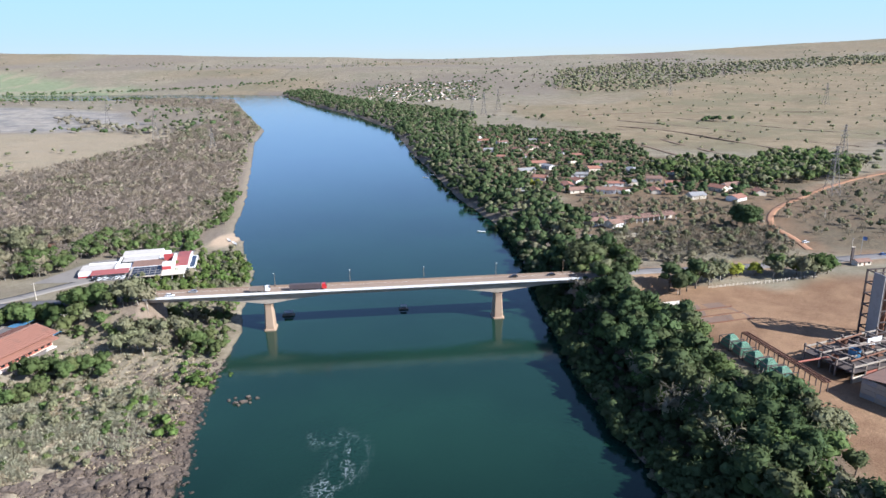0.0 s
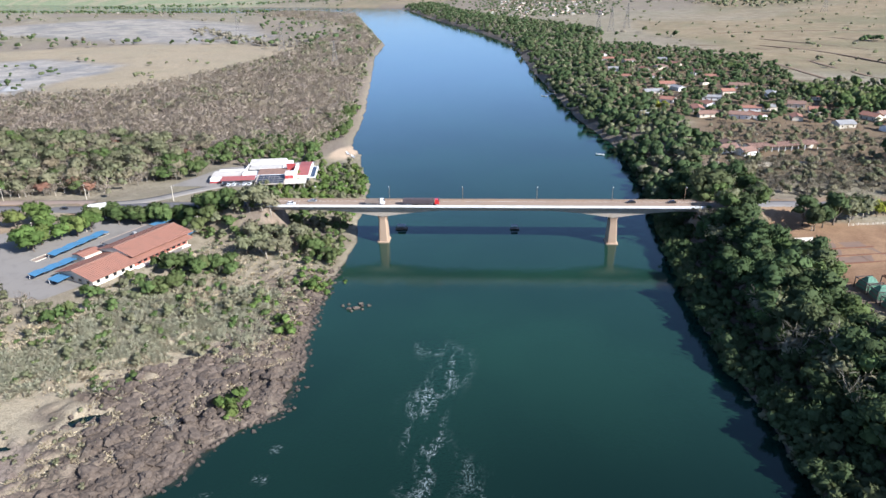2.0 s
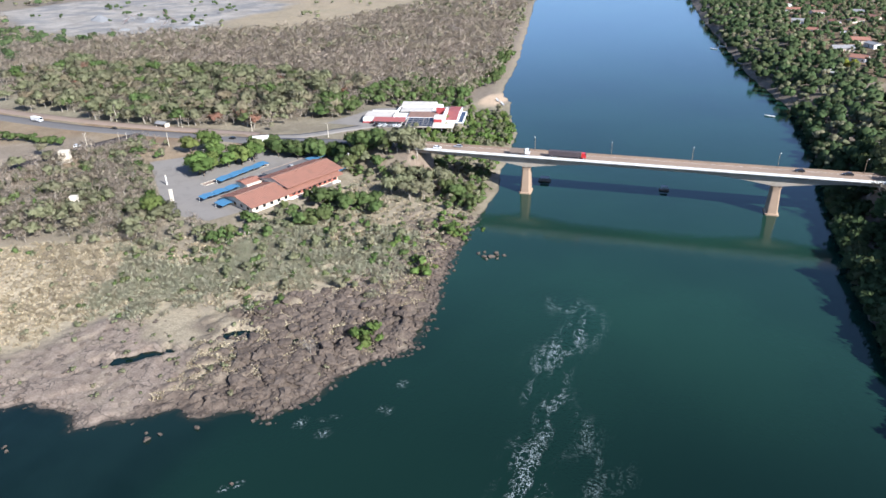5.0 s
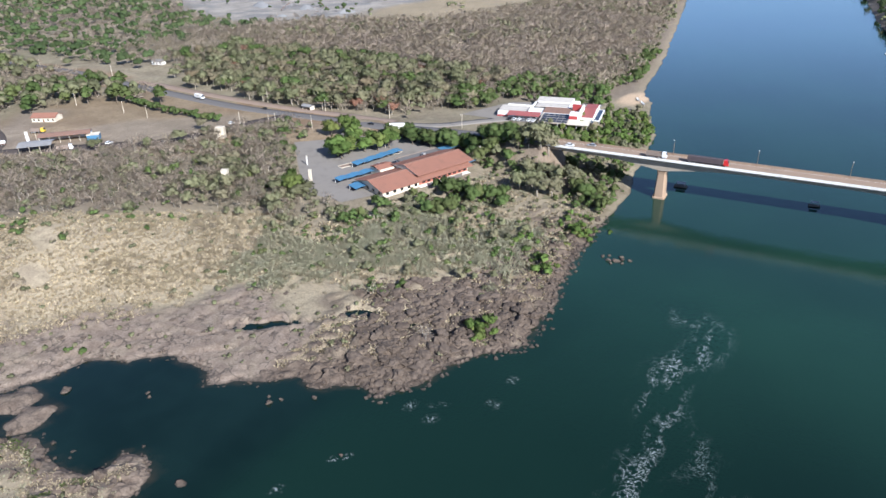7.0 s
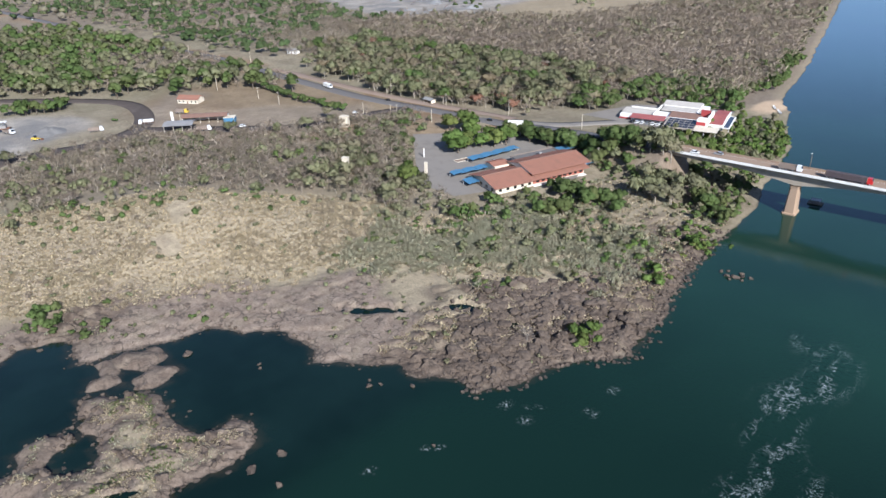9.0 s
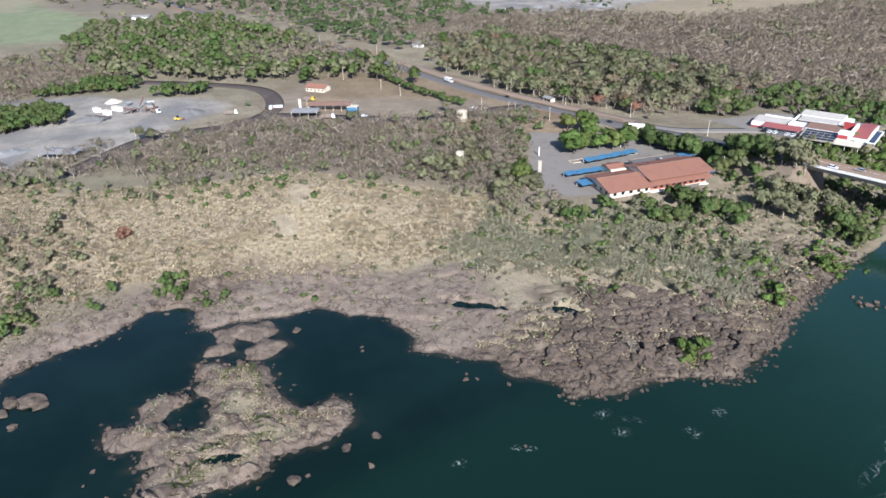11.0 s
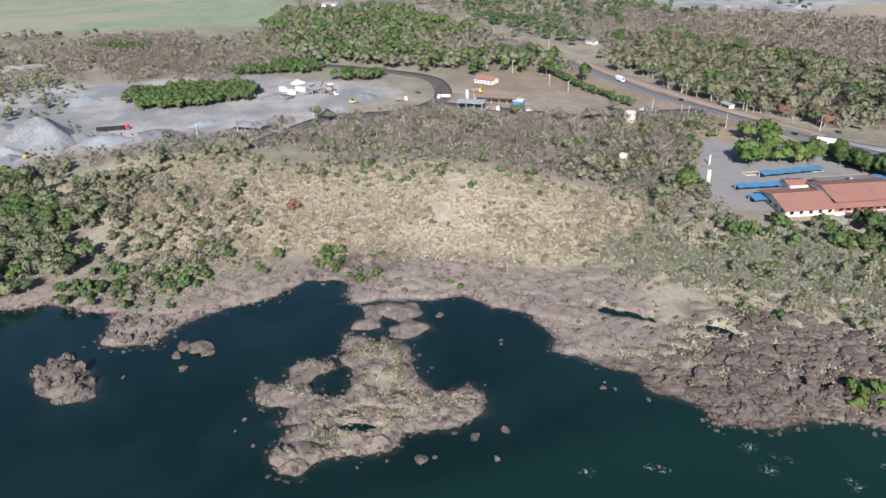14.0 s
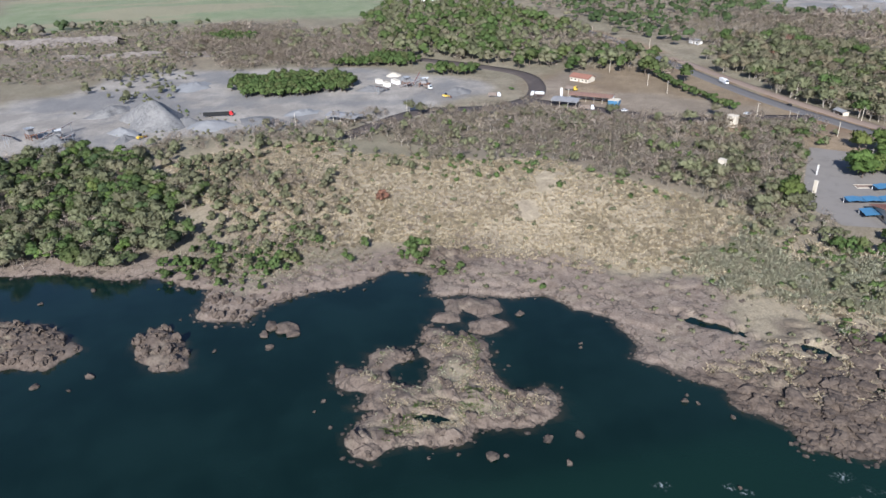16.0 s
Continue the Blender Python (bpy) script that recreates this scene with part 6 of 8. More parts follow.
strewn("quarry_back_wood", FAR_BARE, s, [leaf_dry, bark], "grey bare wood above the quarry", "trees", rng, 0.8, 1.3)
s = away_from_houses(free_spots(rng, VILLAGE, 9.0, 1.0))
pick = rng.uniform(size=len(s))
strewn("village_trees", FAR_TREE, s[pick < 0.6], [leaf_dark, bark], "garden trees between the village houses", "trees", rng, 0.6, 1.05)
strewn("village_trees_olive", FAR_OPEN, s[pick >= 0.6], [leaf_olive, bark], "paler garden trees between the village houses", "trees", rng, 0.5, 0.9)
s = free_spots(rng, EAST_ROW, 7.5, 1.0)
pick = rng.uniform(size=len(s))
strewn("field_row_olive", FAR_OPEN, s[pick > 0.6], [leaf_olive, bark], "olive trees at the field's edge", "trees", rng, 0.9, 1.5)
strewn("field_row", FAR_TREE + FAR_OPEN, s[pick <= 0.6], [leaf_green, bark], "row of tall green trees at the field's edge", "trees", rng, 0.9, 1.5)
strewn("east_scrub", THICKET + BUSH, SHRUBS_EAST, [leaf_far, bark], "dry brown scrub beside the road", "scrub", rng, 0.9, 1.6)
strewn("east_scrub_green", SMALL, free_spots(rng, EAST_SCRUB, 13, 1.0), [leaf_olive, bark], "olive shrubs beside the road", "bushes", rng, 0.8, 1.3)
EAST_PLAIN = [(240, 445), (255, 520), (335, 600), (460, 690), (640, 620), (520, 420), (300, 408)]
s = free_spots(rng, EAST_PLAIN, 10.0, 2.0, patch=(40, -0.35, 87))
pick = rng.uniform(size=len(s))
strewn("plain_scrub", THICKET, s[pick < 0.6], [leaf_far, bark], "dry scrub beside the dirt road", "scrub", rng, 0.8, 1.5)
strewn("plain_shrubs", BUSH + SMALL, s[pick >= 0.6], [leaf_olive, bark], "olive shrubs beside the dirt road", "bushes", rng, 0.7, 1.3)
SHORE_GREEN = [(-146, 498), (-166, 540), (-178, 600), (-192, 668), (-216, 672), (-204, 600), (-196, 540), (-184, 500)]
BEACH = [(-176, 462), (-148, 466), (-150, 500), (-165, 530), (-178, 545), (-186, 520)]
BLOCKED.append(BEACH)
s = free_spots(rng, SHORE_GREEN, 5.0, 1.0, on_shore=6)
strewn("shore_trees", MID, s, [leaf_green, bark], "green trees along the upper shore", "trees", rng, 0.6, 1.0)
SHORE_OLIVE = [(-192, 668), (-218, 763), (-249, 892), (-302, 1107), (-336, 1310), (-465, 1677), (-490, 1690), (-360, 1310), (-320, 1107), (-268, 892), (-236, 763), (-212, 668)]
s = free_spots(rng, SHORE_OLIVE, 9.0, 1.0, on_shore=9)
strewn("shore_trees_far", FAR_OPEN, s, [leaf_olive, bark], "olive trees along the far shore", "trees", rng, 0.4, 0.9)
s = free_spots(rng, [(-240, 1900), (-120, 1860), (60, 1880), (130, 2100), (130, 2600), (-60, 2700), (-300, 2680)], 20.0, 1.0, feather=40)
strewn("town_trees", SPECK, s, [leaf_dark, bark], "trees between the houses of the far town", "trees", rng, 0.5, 1.0)
s = free_spots(rng, FAR_EAST_WOOD, 27.0, 1.0)
# light olive leaves stand in for distance haze on a dark wood
strewn("far_wood_east", SPECK, s, [leaf_olive, bark], "wood across the far pasture, coloured olive for haze", "woods", rng, 0.9, 1.7)


def ring_spots(n, near_r, far_r, a0, a1, patch):
    """Spots spread over the far plain, more of them where the woods are."""
    r = near_r * (far_r / near_r) ** rng.uniform(size=n)
    a = np.radians(rng.uniform(a0, a1, n))
    x, y = -r * np.sin(a), r * np.cos(a)
    ok = fbm(x, y, *patch[:1], 3, patch[2]) > patch[1]
    for pts in (RIVER, WEST_FIELD, WEST_PIT, PIT_WEST, CROP_WEST, CROP_SOUTH, EAST_FIELD, QUARRY, CLEARING, LOT, STRAW, STATION):
        ok &= ~inside(x, y, pts)
    x, y = x[ok], y[ok]
    h, d, *_ = relief(x, y)
    return np.stack([x, y, h], -1)[d > 12]


s = ring_spots(9000, 900, 4900, -40, 115, (380, 0.0, 54))
pick = rng.uniform(size=len(s))
strewn("far_woods", SPECK, s[pick < 0.55], [leaf_dark, bark], "far dark woods on the plain", "woods", rng, 0.7, 1.5)
strewn("far_woods_dry", SPECK, s[pick >= 0.55], [leaf_far, bark], "far dry woods on the plain", "woods", rng, 0.7, 1.5)
s = ring_spots(700, 700, 3500, -40, 115, (300, -2.0, 55))
strewn("plain_trees", SPECK, s, [leaf_olive, bark], "scattered single trees on the plain", "trees", rng, 0.6, 1.0)


def far_line(points, gap, wide, name, mat, label, low=0.8, high=1.4):
    line = flowing(np.array([(*p, 0.0) for p in points]), gap)
    at = line[:, :2] + rng.normal(size=(len(line), 2)) * wide
    strewn(name, SPECK, np.column_stack([at, height(at[:, 0], at[:, 1])]), [mat, bark], label, "trees", rng, low, high)


a, q = rng.uniform(0, 2 * math.pi, 70), np.sqrt(rng.uniform(0, 1, 70))
s = np.column_stack([-760 + 170 * q * np.cos(a), 770 + 130 * q * np.sin(a)])
s = s[inside(s[:, 0], s[:, 1], PIT_WEST) & (fbm(s[:, 0], s[:, 1], 60, 2, 95) > -0.1)]
strewn("pit_bushes", FAR_TREE, np.column_stack([s, height(s[:, 0], s[:, 1])]), [leaf_dark, bark], "dark trees standing in the far pit", "trees", rng, 0.5, 1.1)
s = free_spots(rng, EAST_FIELD, 62.0, 1.0, feather=30)
strewn("field_trees", SPECK, s, [leaf_olive, bark], "single olive trees scattered over the pasture", "trees", rng, 0.45, 0.9)
far_line([(-2000, 2050), (-1417, 2150), (-1100, 2200), (-800, 2260)], 5, 16, "field_hedge", leaf_dark, "dark tree line along the fields")
far_line([(-2600, 3000), (-1500, 2856), (-933, 3000), (-620, 3100)], 7, 22, "field_hedge_far", leaf_dark, "tree line between far fields")
far_line([(473, 1255), (490, 1262), (511, 1250)], 3, 7, "copse", leaf_dark, "dark copse in the pasture")
far_line([(-820, 1500), (-620, 1290), (-480, 1180)], 7, 14, "pit_trees", leaf_far, "thin trees by the old pit")
for a, b in (((-591, 940), (-499, 935)), ((321, 1002), (420, 963)), ((-560, 830), (-520, 810))):
    far_line([a, ((a[0] + b[0]) / 2, (a[1] + b[1]) / 2 + 6), b], 22, 8, "pasture_trees", leaf_olive, "single trees in the pasture", 0.6, 0.9)

# ---- trees that stand alone ----
MOUND = [(-178, 296), (-118, 300), (-114, 345), (-150, 348), (-180, 340)]
BLOCKED.append([(-150, 310), (80, 332), (79, 350), (-151, 328)])
s = free_spots(rng, MOUND, 3.6, 1.0, on_shore=5)
pick = rng.uniform(size=len(s))
strewn("abutment_bushes", SMALL + BUSH, s[pick < 0.5], [leaf_olive, bark], "olive bushes on the abutment's slope", "bushes", rng, 0.8, 1.3)
strewn("abutment_bushes_green", SMALL + BUSH, s[pick >= 0.5], [leaf_green, bark], "green bushes on the abutment's slope", "bushes", rng, 0.8, 1.2)
kinds = {
    "round": [plant("tree", GREEN[k], leaf_bright, bark, "round bright-green tree beside the parking lot") for k in range(2)],
    "green": [plant("tree", GREEN[2 + k], leaf_green, bark, "leafy green tree on dry ground") for k in range(2)],
    "dark": [plant("tree", TALL[k], leaf_dark, bark, "large dark-green spreading tree") for k in range(2)],
    "olive": [plant("tree", OPEN[k], leaf_olive, pale_bark, "open olive-green tree with a pale trunk") for k in range(2)],
    "gold": [plant("tree", SMALL[k], leaf_gold, bark, "small tree in yellow-green leaf") for k in range(2)],
    "bare": [plant("tree", bare_shape(140 + k, 8, 10, 9, 90, 0.25, 3), leaf_dry, pale_bark, "leafless tree with pale spreading limbs") for k in range(2)],
    "rust": [plant("bush", SMALL[2], leaf_rust, bark, "rust-red bush in the dry grass", "bush")],
    "shrub": [plant("bush", BUSH[k], leaf_green, bark, "rounded green bush in dry grass", "bush") for k in range(2)],
    "lush": [plant("bush", BUSH[2 + k], leaf_bright, bark, "bright green bush among the rocks", "bush") for k in range(2)],
}


def stand(kind, places, low, high, group=""):
    for k, (x, y) in enumerate(places):
        grow(kinds[kind][k % len(kinds[kind])], [(x, y, float(height(x, y)[0]) - 0.05)], rng, low, high, group)


ROW = [(-247, 313), (-240, 318), (-232, 312), (-226, 316), (-219, 312), (-212, 316), (-205, 314), (-198, 318), (-191, 314), (-184, 316), (-177, 313), (-170, 316), (-163, 312)]
stand("green", ROW + [(x + 3.5, y - 4) for x, y in ROW], 0.95, 1.2, "row of trees along the slip road")
stand("round", [(-252, 270), (-249, 276), (-244, 284), (-239, 289), (-256, 278), (-262, 296), (-272, 302), (-280, 296), (-247, 268), (-254, 284), (-246, 292), (-236, 296)], 1.15, 1.5, "trees of the parking lot")
stand("dark", [(213, 462), (219, 468), (207, 466), (214, 470), (216, 464), (210, 463)], 1.4, 1.6)
stand("dark", [(127, 337), (133, 341), (122, 333), (119, 340)], 1.1, 1.35)
stand("olive", [(150, 352), (189, 361), (196, 356), (203, 355), (182, 358), (145, 350), (142, 346)], 1.1, 1.35)
stand("green", [(131, 346), (138, 350), (146, 352), (187, 364), (197, 362), (206, 358), (214, 362)], 1.25, 1.5)
stand("gold", [(158, 356), (163, 360), (174, 362), (84, 640), (90, 636), (160, 362)], 1.4, 1.8)
stand("green", [(198, 900), (190, 920), (205, 880), (173, 632), (232, 727), (222, 720), (240, 735)], 1.0, 1.4)
stand("bare", [(-239, 201), (-112, 156), (-330, 170), (-371, 140)], 0.8, 1.15)
stand("round", [(-233, 216), (-237, 220)], 1.15, 1.3)
stand("rust", [(-295, 44), (-297, 47), (-299, 45)], 0.8, 1.0)
stand("shrub", [(-301, 106), (-298, 121), (-273, 125), (-287, 147), (-272, 156), (-257, 153), (-206, 91), (-210, 88), (-245, 47), (-242, 71), (-162, 240), (-169, 250), (-156, 248), (-150, 240), (-411, 12), (-463, 167), (-484, -58)], 0.9, 1.6)
stand("lush", [(-100, 172), (-98, 168), (-102, 170), (-99, 175), (-96, 172), (-103, 174), (-101, 223), (-104, 219), (-106, 266), (-108, 262), (-112, 268), (-121, 236), (-118, 240), (-104, 258), (-103, 226), (-99, 220), (-103, 262)], 1.5, 2.4)
stand("green", [(-165, 262), (-158, 258), (-170, 258), (-178, 300), (-122, 300), (-116, 296), (-112, 303), (-185, 304), (-175, 306), (-164, 304), (-150, 330), (-162, 332), (-176, 333), (-190, 336), (-140, 332)], 0.8, 1.2, "trees below the bridge")
stand("olive", [(-136, 284), (-141, 290), (-130, 288), (-146, 285), (-150, 300), (-142, 304), (-135, 303), (-147, 309), (-154, 309), (-128, 305), (-151, 314), (-157, 313), (-144, 312)], 0.95, 1.25, "trees below the bridge")
stand("green", [(-152, 266), (-147, 269), (-157, 262), (-143, 262), (-163, 238), (-158, 241), (-167, 235), (-109, 293), (-114, 298), (-104, 290)], 0.8, 1.05, "trees below the bridge")
stand("olive", [(-432, 86), (-425, 92), (-345, 255), (-350, 240), (-322, 270), (-305, 268), (-298, 262), (-312, 282), (-360, 264), (-381, 205)], 0.6, 0.9)
stand("green", [(-454, 281), (-442, 280), (-431, 279), (-420, 278), (-408, 278), (-398, 279), (-388, 280), (-377, 280), (-366, 281), (-459, 280), (-448, 281), (-437, 279), (-425, 278), (-414, 277), (-403, 278), (-393, 279), (-383, 279), (-371, 280)], 0.55, 0.75, "hedge along the highway")
for k in sum(kinds.values(), []):
    drop_kind(k)

# ---- rocks ----
JAGGED = [boulder_shape(220 + k, 1.0, 4, 0.75) for k in range(6)]
SLABS = [boulder_shape(200 + k, 0.55, 4, 0.4) for k in range(6)]
STONES = [boulder_shape(210 + k, 0.85, 2) for k in range(5)]
s = free_spots(rng, [(-86, 262), (-88, 200), (-84, 172), (-100, 150), (-110, 130), (-122, 135), (-134, 160), (-140, 178), (-126, 198), (-112, 240)], 2.9, 1.0, on_shore=2)
strewn("rock_rubble", STONES, free_spots(rng, [(-86, 262), (-88, 200), (-84, 172), (-100, 150), (-112, 128), (-128, 128), (-140, 160), (-146, 180), (-128, 198), (-112, 240)], 2.4, 1.0, on_shore=1), [rock_mat, rock_mat], "broken dark stones between the outcrops", "stones", rng, 0.7, 2.2, 0.05)
outcrops = [mesh_of("rock", [(*shape[1], 0)], [rock_mat], False) for shape in SLABS]
for k, (x, y, z) in enumerate(s[:290]):
    size = float(rng.uniform(2.2, 6.0))
    ob = tagged(new("rock", outcrops[k % 6]), "dark mauve basalt rock, cracked and rounded by floods", "rock", "rocks of the shore")
    ob.matrix_basis = Matrix.LocRotScale((x, y, z - 0.02 * size), Euler((rng.normal() * 0.12, rng.normal() * 0.12, rng.uniform(0, 6.28))), (size, size, size * rng.uniform(0.7, 1.1)))
s = free_spots(rng, SHORE_ROCK, 8.5, 1.0, on_shore=3)
strewn("rock_slabs", SLABS, s, [rock_mat, rock_mat], "flat rock slabs on the shelf", "rocks", rng, 1.2, 3.2, 0.45)
HEADLAND = [(-214, -20), (-212, -12), (-226, -2), (-232, -12), (-236, -30), (-224, -37)]
s = np.concatenate([free_spots(rng, pts, 8.5 if pts in (ISLAND, BAR, BAR_EAST) else 3.0, 1.0, on_shore=-0.3, feather=2) for pts in (*ISLANDS, HEADLAND)])
strewn("island_slabs", JAGGED, s, [rock_mat, rock_mat], "rough rock knobs on the islands", "rocks", rng, 1.0, 4.0, 0.25)


def shore_stones(pts, gap, wide, low, high, name, label):
    line = flowing(np.array([(*p, 0.0) for p in pts]), gap)
    at = np.repeat(line[:, :2], 2, 0) + rng.normal(size=(2 * len(line), 2)) * wide
    z = np.maximum(height(at[:, 0], at[:, 1]), -0.35)
    strewn(name, STONES, np.column_stack([at, z]), [rock_mat, rock_mat], label, "stones", rng, low, high, -0.05)


shore_stones(LEFT_NORTH[-3:] + LEFT_SOUTH[:6], 1.0, 1.8, 0.5, 2.2, "shore_rubble", "angular boulders tumbled along the waterline")
shore_stones(LEFT_SOUTH[5:20], 2.6, 1.2, 0.5, 1.5, "shore_rubble_west", "stones along the rock shelf's edge")
shore_stones(LEFT_SOUTH[19:32], 2.6, 1.5, 0.6, 2.2, "shore_rubble_south", "rough rocks along the wooded shore")
shore_stones(ISLAND, 2.5, 1.5, 0.6, 1.9, "island_rubble", "stones round the rock island")
SINGLE = [(-81, 247, 3.4), (-79, 249, 2.2), (-84, 246, 2.6), (-87, 248, 1.8), (-76, 250, 1.8), (-82, 244, 1.6), (-85, 250, 1.6), (-78, 246, 1.7), (-80, 251, 2.0), (-81, 176, 1.6), (-135, 107, 2.4), (-133, 110, 1.5), (-137, 109, 1.2), (-125, 116, 1.8), (-170, 90, 1.4),
          (-168, 89, 1.3), (-193, 77, 3.4), (-129, 46, 4.0), (-131, 63, 3.2), (-130, 72, 2.6), (-121, 65, 2.2), (-164, 5, 1.6), (-160, 2, 1.3), (-207, -3, 8.5), (-210, -9, 6.0), (-203, -2, 5.0), (-205, -12, 4.0), (-197, -10, 3.2), (-256, -76, 2.4), (-251, -94, 2.0),
          (-197, -66, 3.4), (-196, -82, 3.2), (-191, -71, 1.5), (-200, -28, 1.5), (-215, -28, 1.6), (-102, 102, 1.4), (-93, 233, 2.2), (-91, 230, 1.6), (-128, 50, 1.4), (-133, 30, 1.3), (-132, 38, 1.5), (-141, 10, 1.5), (-152, 6, 1.4)]
for k, (x, y, size) in enumerate(SINGLE):
    shape = STONES[k % 5] if size < 3 else SLABS[k % 6]
    ob = tagged(new("boulder", mesh_of("boulder", [(*shape[1], 0)], [rock_mat], False)), "rugged grey-brown boulder standing out of the water", "boulder", "boulders in the river")
    ob.matrix_basis = Matrix.LocRotScale((x, y, 0.05 * size), Euler((0.1, 0.05, k * 1.7)), (size, size, size * (0.8 if size < 3 else 0.7)))

# ---- the long orange-roofed building and its parking lot ----
def placed(name, x, y, z, turn, label, category, group=""):
    root = tagged(new(name), label, category, group)
    root.matrix_basis = pose(x, y, z, 0, 0, turn)
    return root


def ground_at(x, y):
    return float(height(x, y)[0])


def slab_piece(corners, thick, k=0):
    """A flat or sloping slab from four top corners."""
    top = np.asarray(corners, float)
    co = np.concatenate([top - np.array([0, 0, thick]), top])
    return co, np.array([(3, 2, 1, 0), (4, 5, 6, 7), (0, 1, 5, 4), (1, 2, 6, 5), (2, 3, 7, 6), (3, 0, 4, 7)]), k


def one(name, piece, material, parent, label=""):
    return part(name, mesh_of(name, [piece] if isinstance(piece, tuple) else piece, [material], False), parent, label)


def tiled_slope(name, parent, u0, u1, va, za, vb, zb, material, rows=None, label=""):
    """One roof slope between two eaves lines, with a rib for each run of tiles."""
    pieces = [slab_piece([(u0, va, za), (u1, va, za), (u1, vb, zb), (u0, vb, zb)] if vb > va else [(u0, vb, zb), (u1, vb, zb), (u1, va, za), (u0, va, za)], 0.2)]
    n, at = int((u1 - u0) / 1.1), []
    for k in range(1, n):
        u = u0 + (u1 - u0) * k / n
        at.append(u)
    slope = one(name, pieces, material, parent, label)
    row = mesh_of("roof_rib", [(*tube([(0, va, za + 0.02), (0, vb, zb + 0.02)], [0.11, 0.11], 4), 0)], [material], False)
    for u in at:
        rib = new("roof_rib", row)
        rib.parent, rib.location = slope, (u, 0, 0)
    return slope


market = placed("market_hall", -192, 234.5, 0, 72.7, "long hall with orange tiled roofs and red brick walls", "building")
one("base_wall", [box_piece(0.6, 22, 0.8, 23, 3, 11.6), box_piece(22, 54, 1.6, 24, 3, 11.9)], cream, market, "cream plastered wall on a high base")
one("brick_wall", box_piece(22, 53.6, 1.45, 1.6, 9.0, 11.8), red_brick, market, "red brick wall under the eaves")
one("base_ledge", box_piece(22, 54, -0.6, 1.4, 4.5, 8.6), white_paint, market, "white base ledge")
one("end_gable", [(*walls_piece(0.62, 22, 0.82, 22.9, 11.5, 11.7, 2.6)[:2], 0)], cream, market)
tiled_slope("roof_slope", market, -0.6, 24, -0.6, 11.7, 11.8, 14.5, tile_roof, label="orange clay-tile roof slope")
tiled_slope("roof_slope", market, -0.6, 24, 24.0, 11.7, 11.8, 14.5, tile_roof)
tiled_slope("roof_slope", market, 14, 24, 24.0, 13.0, 28.2, 13.9, tile_roof)
tiled_slope("roof_slope", market, 14, 24, 32.6, 12.9, 28.2, 13.9, tile_roof)
one("annex_wall", box_piece(14.4, 23.6, 23, 32.2, 6, 12.8), cream, market)
tiled_slope("roof_slope", market, 24, 56, -0.6, 11.8, 4.0, 13.0, tile_roof)
one("clerestory", box_piece(24.2, 57, 3.6, 24, 11.6, 13.9), white_paint, market, "low white clerestory wall")
tiled_slope("upper_roof_slope", market, 22.5, 58.5, 1.8, 13.7, 14, 16.4, tile_roof, label="raised orange tile roof slope")
tiled_slope("upper_roof_slope", market, 22.5, 58.5, 25.4, 13.7, 14, 16.4, tile_roof)
one("ridge", [(*tube([(22.4, 14, 16.45), (58.6, 14, 16.45)], [0.2, 0.2], 6), 0)], tile_brown, market)
one("ridge", [(*tube([(-0.7, 11.8, 14.55), (22.5, 11.8, 14.55)], [0.2, 0.2], 6), 0)], tile_brown, market)
one("upper_gable", walls_piece(22.7, 58.2, 2.4, 25.0, 13.6, 13.65, 2.5), cream, market)
one("flat_roof", box_piece(31, 58, 25.2, 33.8, 11.9, 12.3), asphalt, market, "dark flat roof")
one("flat_block", box_piece(31.6, 57.4, 25.4, 33.4, 6, 11.95), white_paint, market)
one("parapet", [box_piece(30.8, 58.2, 33.5, 33.9, 11.8, 12.7), box_piece(57.8, 58.2, 25, 33.9, 11.8, 12.7)], concrete_dark, market)
for k in range(9):
    u = 24.5 + k * 3.3
    one("window", box_piece(u, u + 1.8, 1.36, 1.5, 9.6, 11.0), dark_glass, market)
for k in range(5):
    u = 2.5 + k * 4.2
    one("window", box_piece(u, u + 1.6, 0.7, 0.85, 9.4, 10.8), dark_glass, market)
for k in range(4):
    one("window", box_piece(0.52, 0.66, 3 + k * 5, 4.8 + k * 5, 9.4, 10.8), dark_glass, market)
one("chimney", box_piece(44, 45.6, 26, 27.6, 12, 14.2), grey_sheet, market)


def carport(x, y, turn, long, wide, bays, low=2.4):
    z = 8.5
    root = placed("carport", x, y, z, turn, "blue sheet-metal carport on slim posts", "carport", "carports")
    for k in range(bays):
        u0, u1 = k * long / bays + 0.1, (k + 1) * long / bays - 0.1
        um = (u0 + u1) / 2
        one("roof_sheet", [slab_piece([(u0, 0, low), (um, 0, low + 0.45), (um, wide, low + 0.65), (u0, wide, low + 0.2)], 0.08), slab_piece([(um, 0, low + 0.45), (u1, 0, low), (u1, wide, low + 0.2), (um, wide, low + 0.65)], 0.08)], blue_sheet, root)
    for k in range(bays + 1):
        u = min(max(k * long / bays, 0.2), long - 0.2)
        one("post", [(*tube([(u, wide * 0.85, -0.3), (u, wide * 0.85, low + 0.15)], [0.08, 0.08], 6), 0)], white_paint, root)
    return root


carport(-229, 259.5, 78.7, 33, 5.2, 4)
carport(-221.5, 237, 72.7, 21.5, 5.0, 3)
carport(-207.5, 233, 72, 9, 7.0, 1, 2.2)
carport(-203.5, 300, 73, 14, 5.0, 2)
carport(-180, 292, 73, 9, 5.0, 1)
lot_mesh = bpy.data.meshes.new("parking_lot")
lot_bm = bmesh.new()
lot_face = lot_bm.faces.new([lot_bm.verts.new((x, y, 8.62)) for x, y in LOT])
bmesh.ops.triangulate(lot_bm, faces=[lot_face])
lot_bm.normal_update()
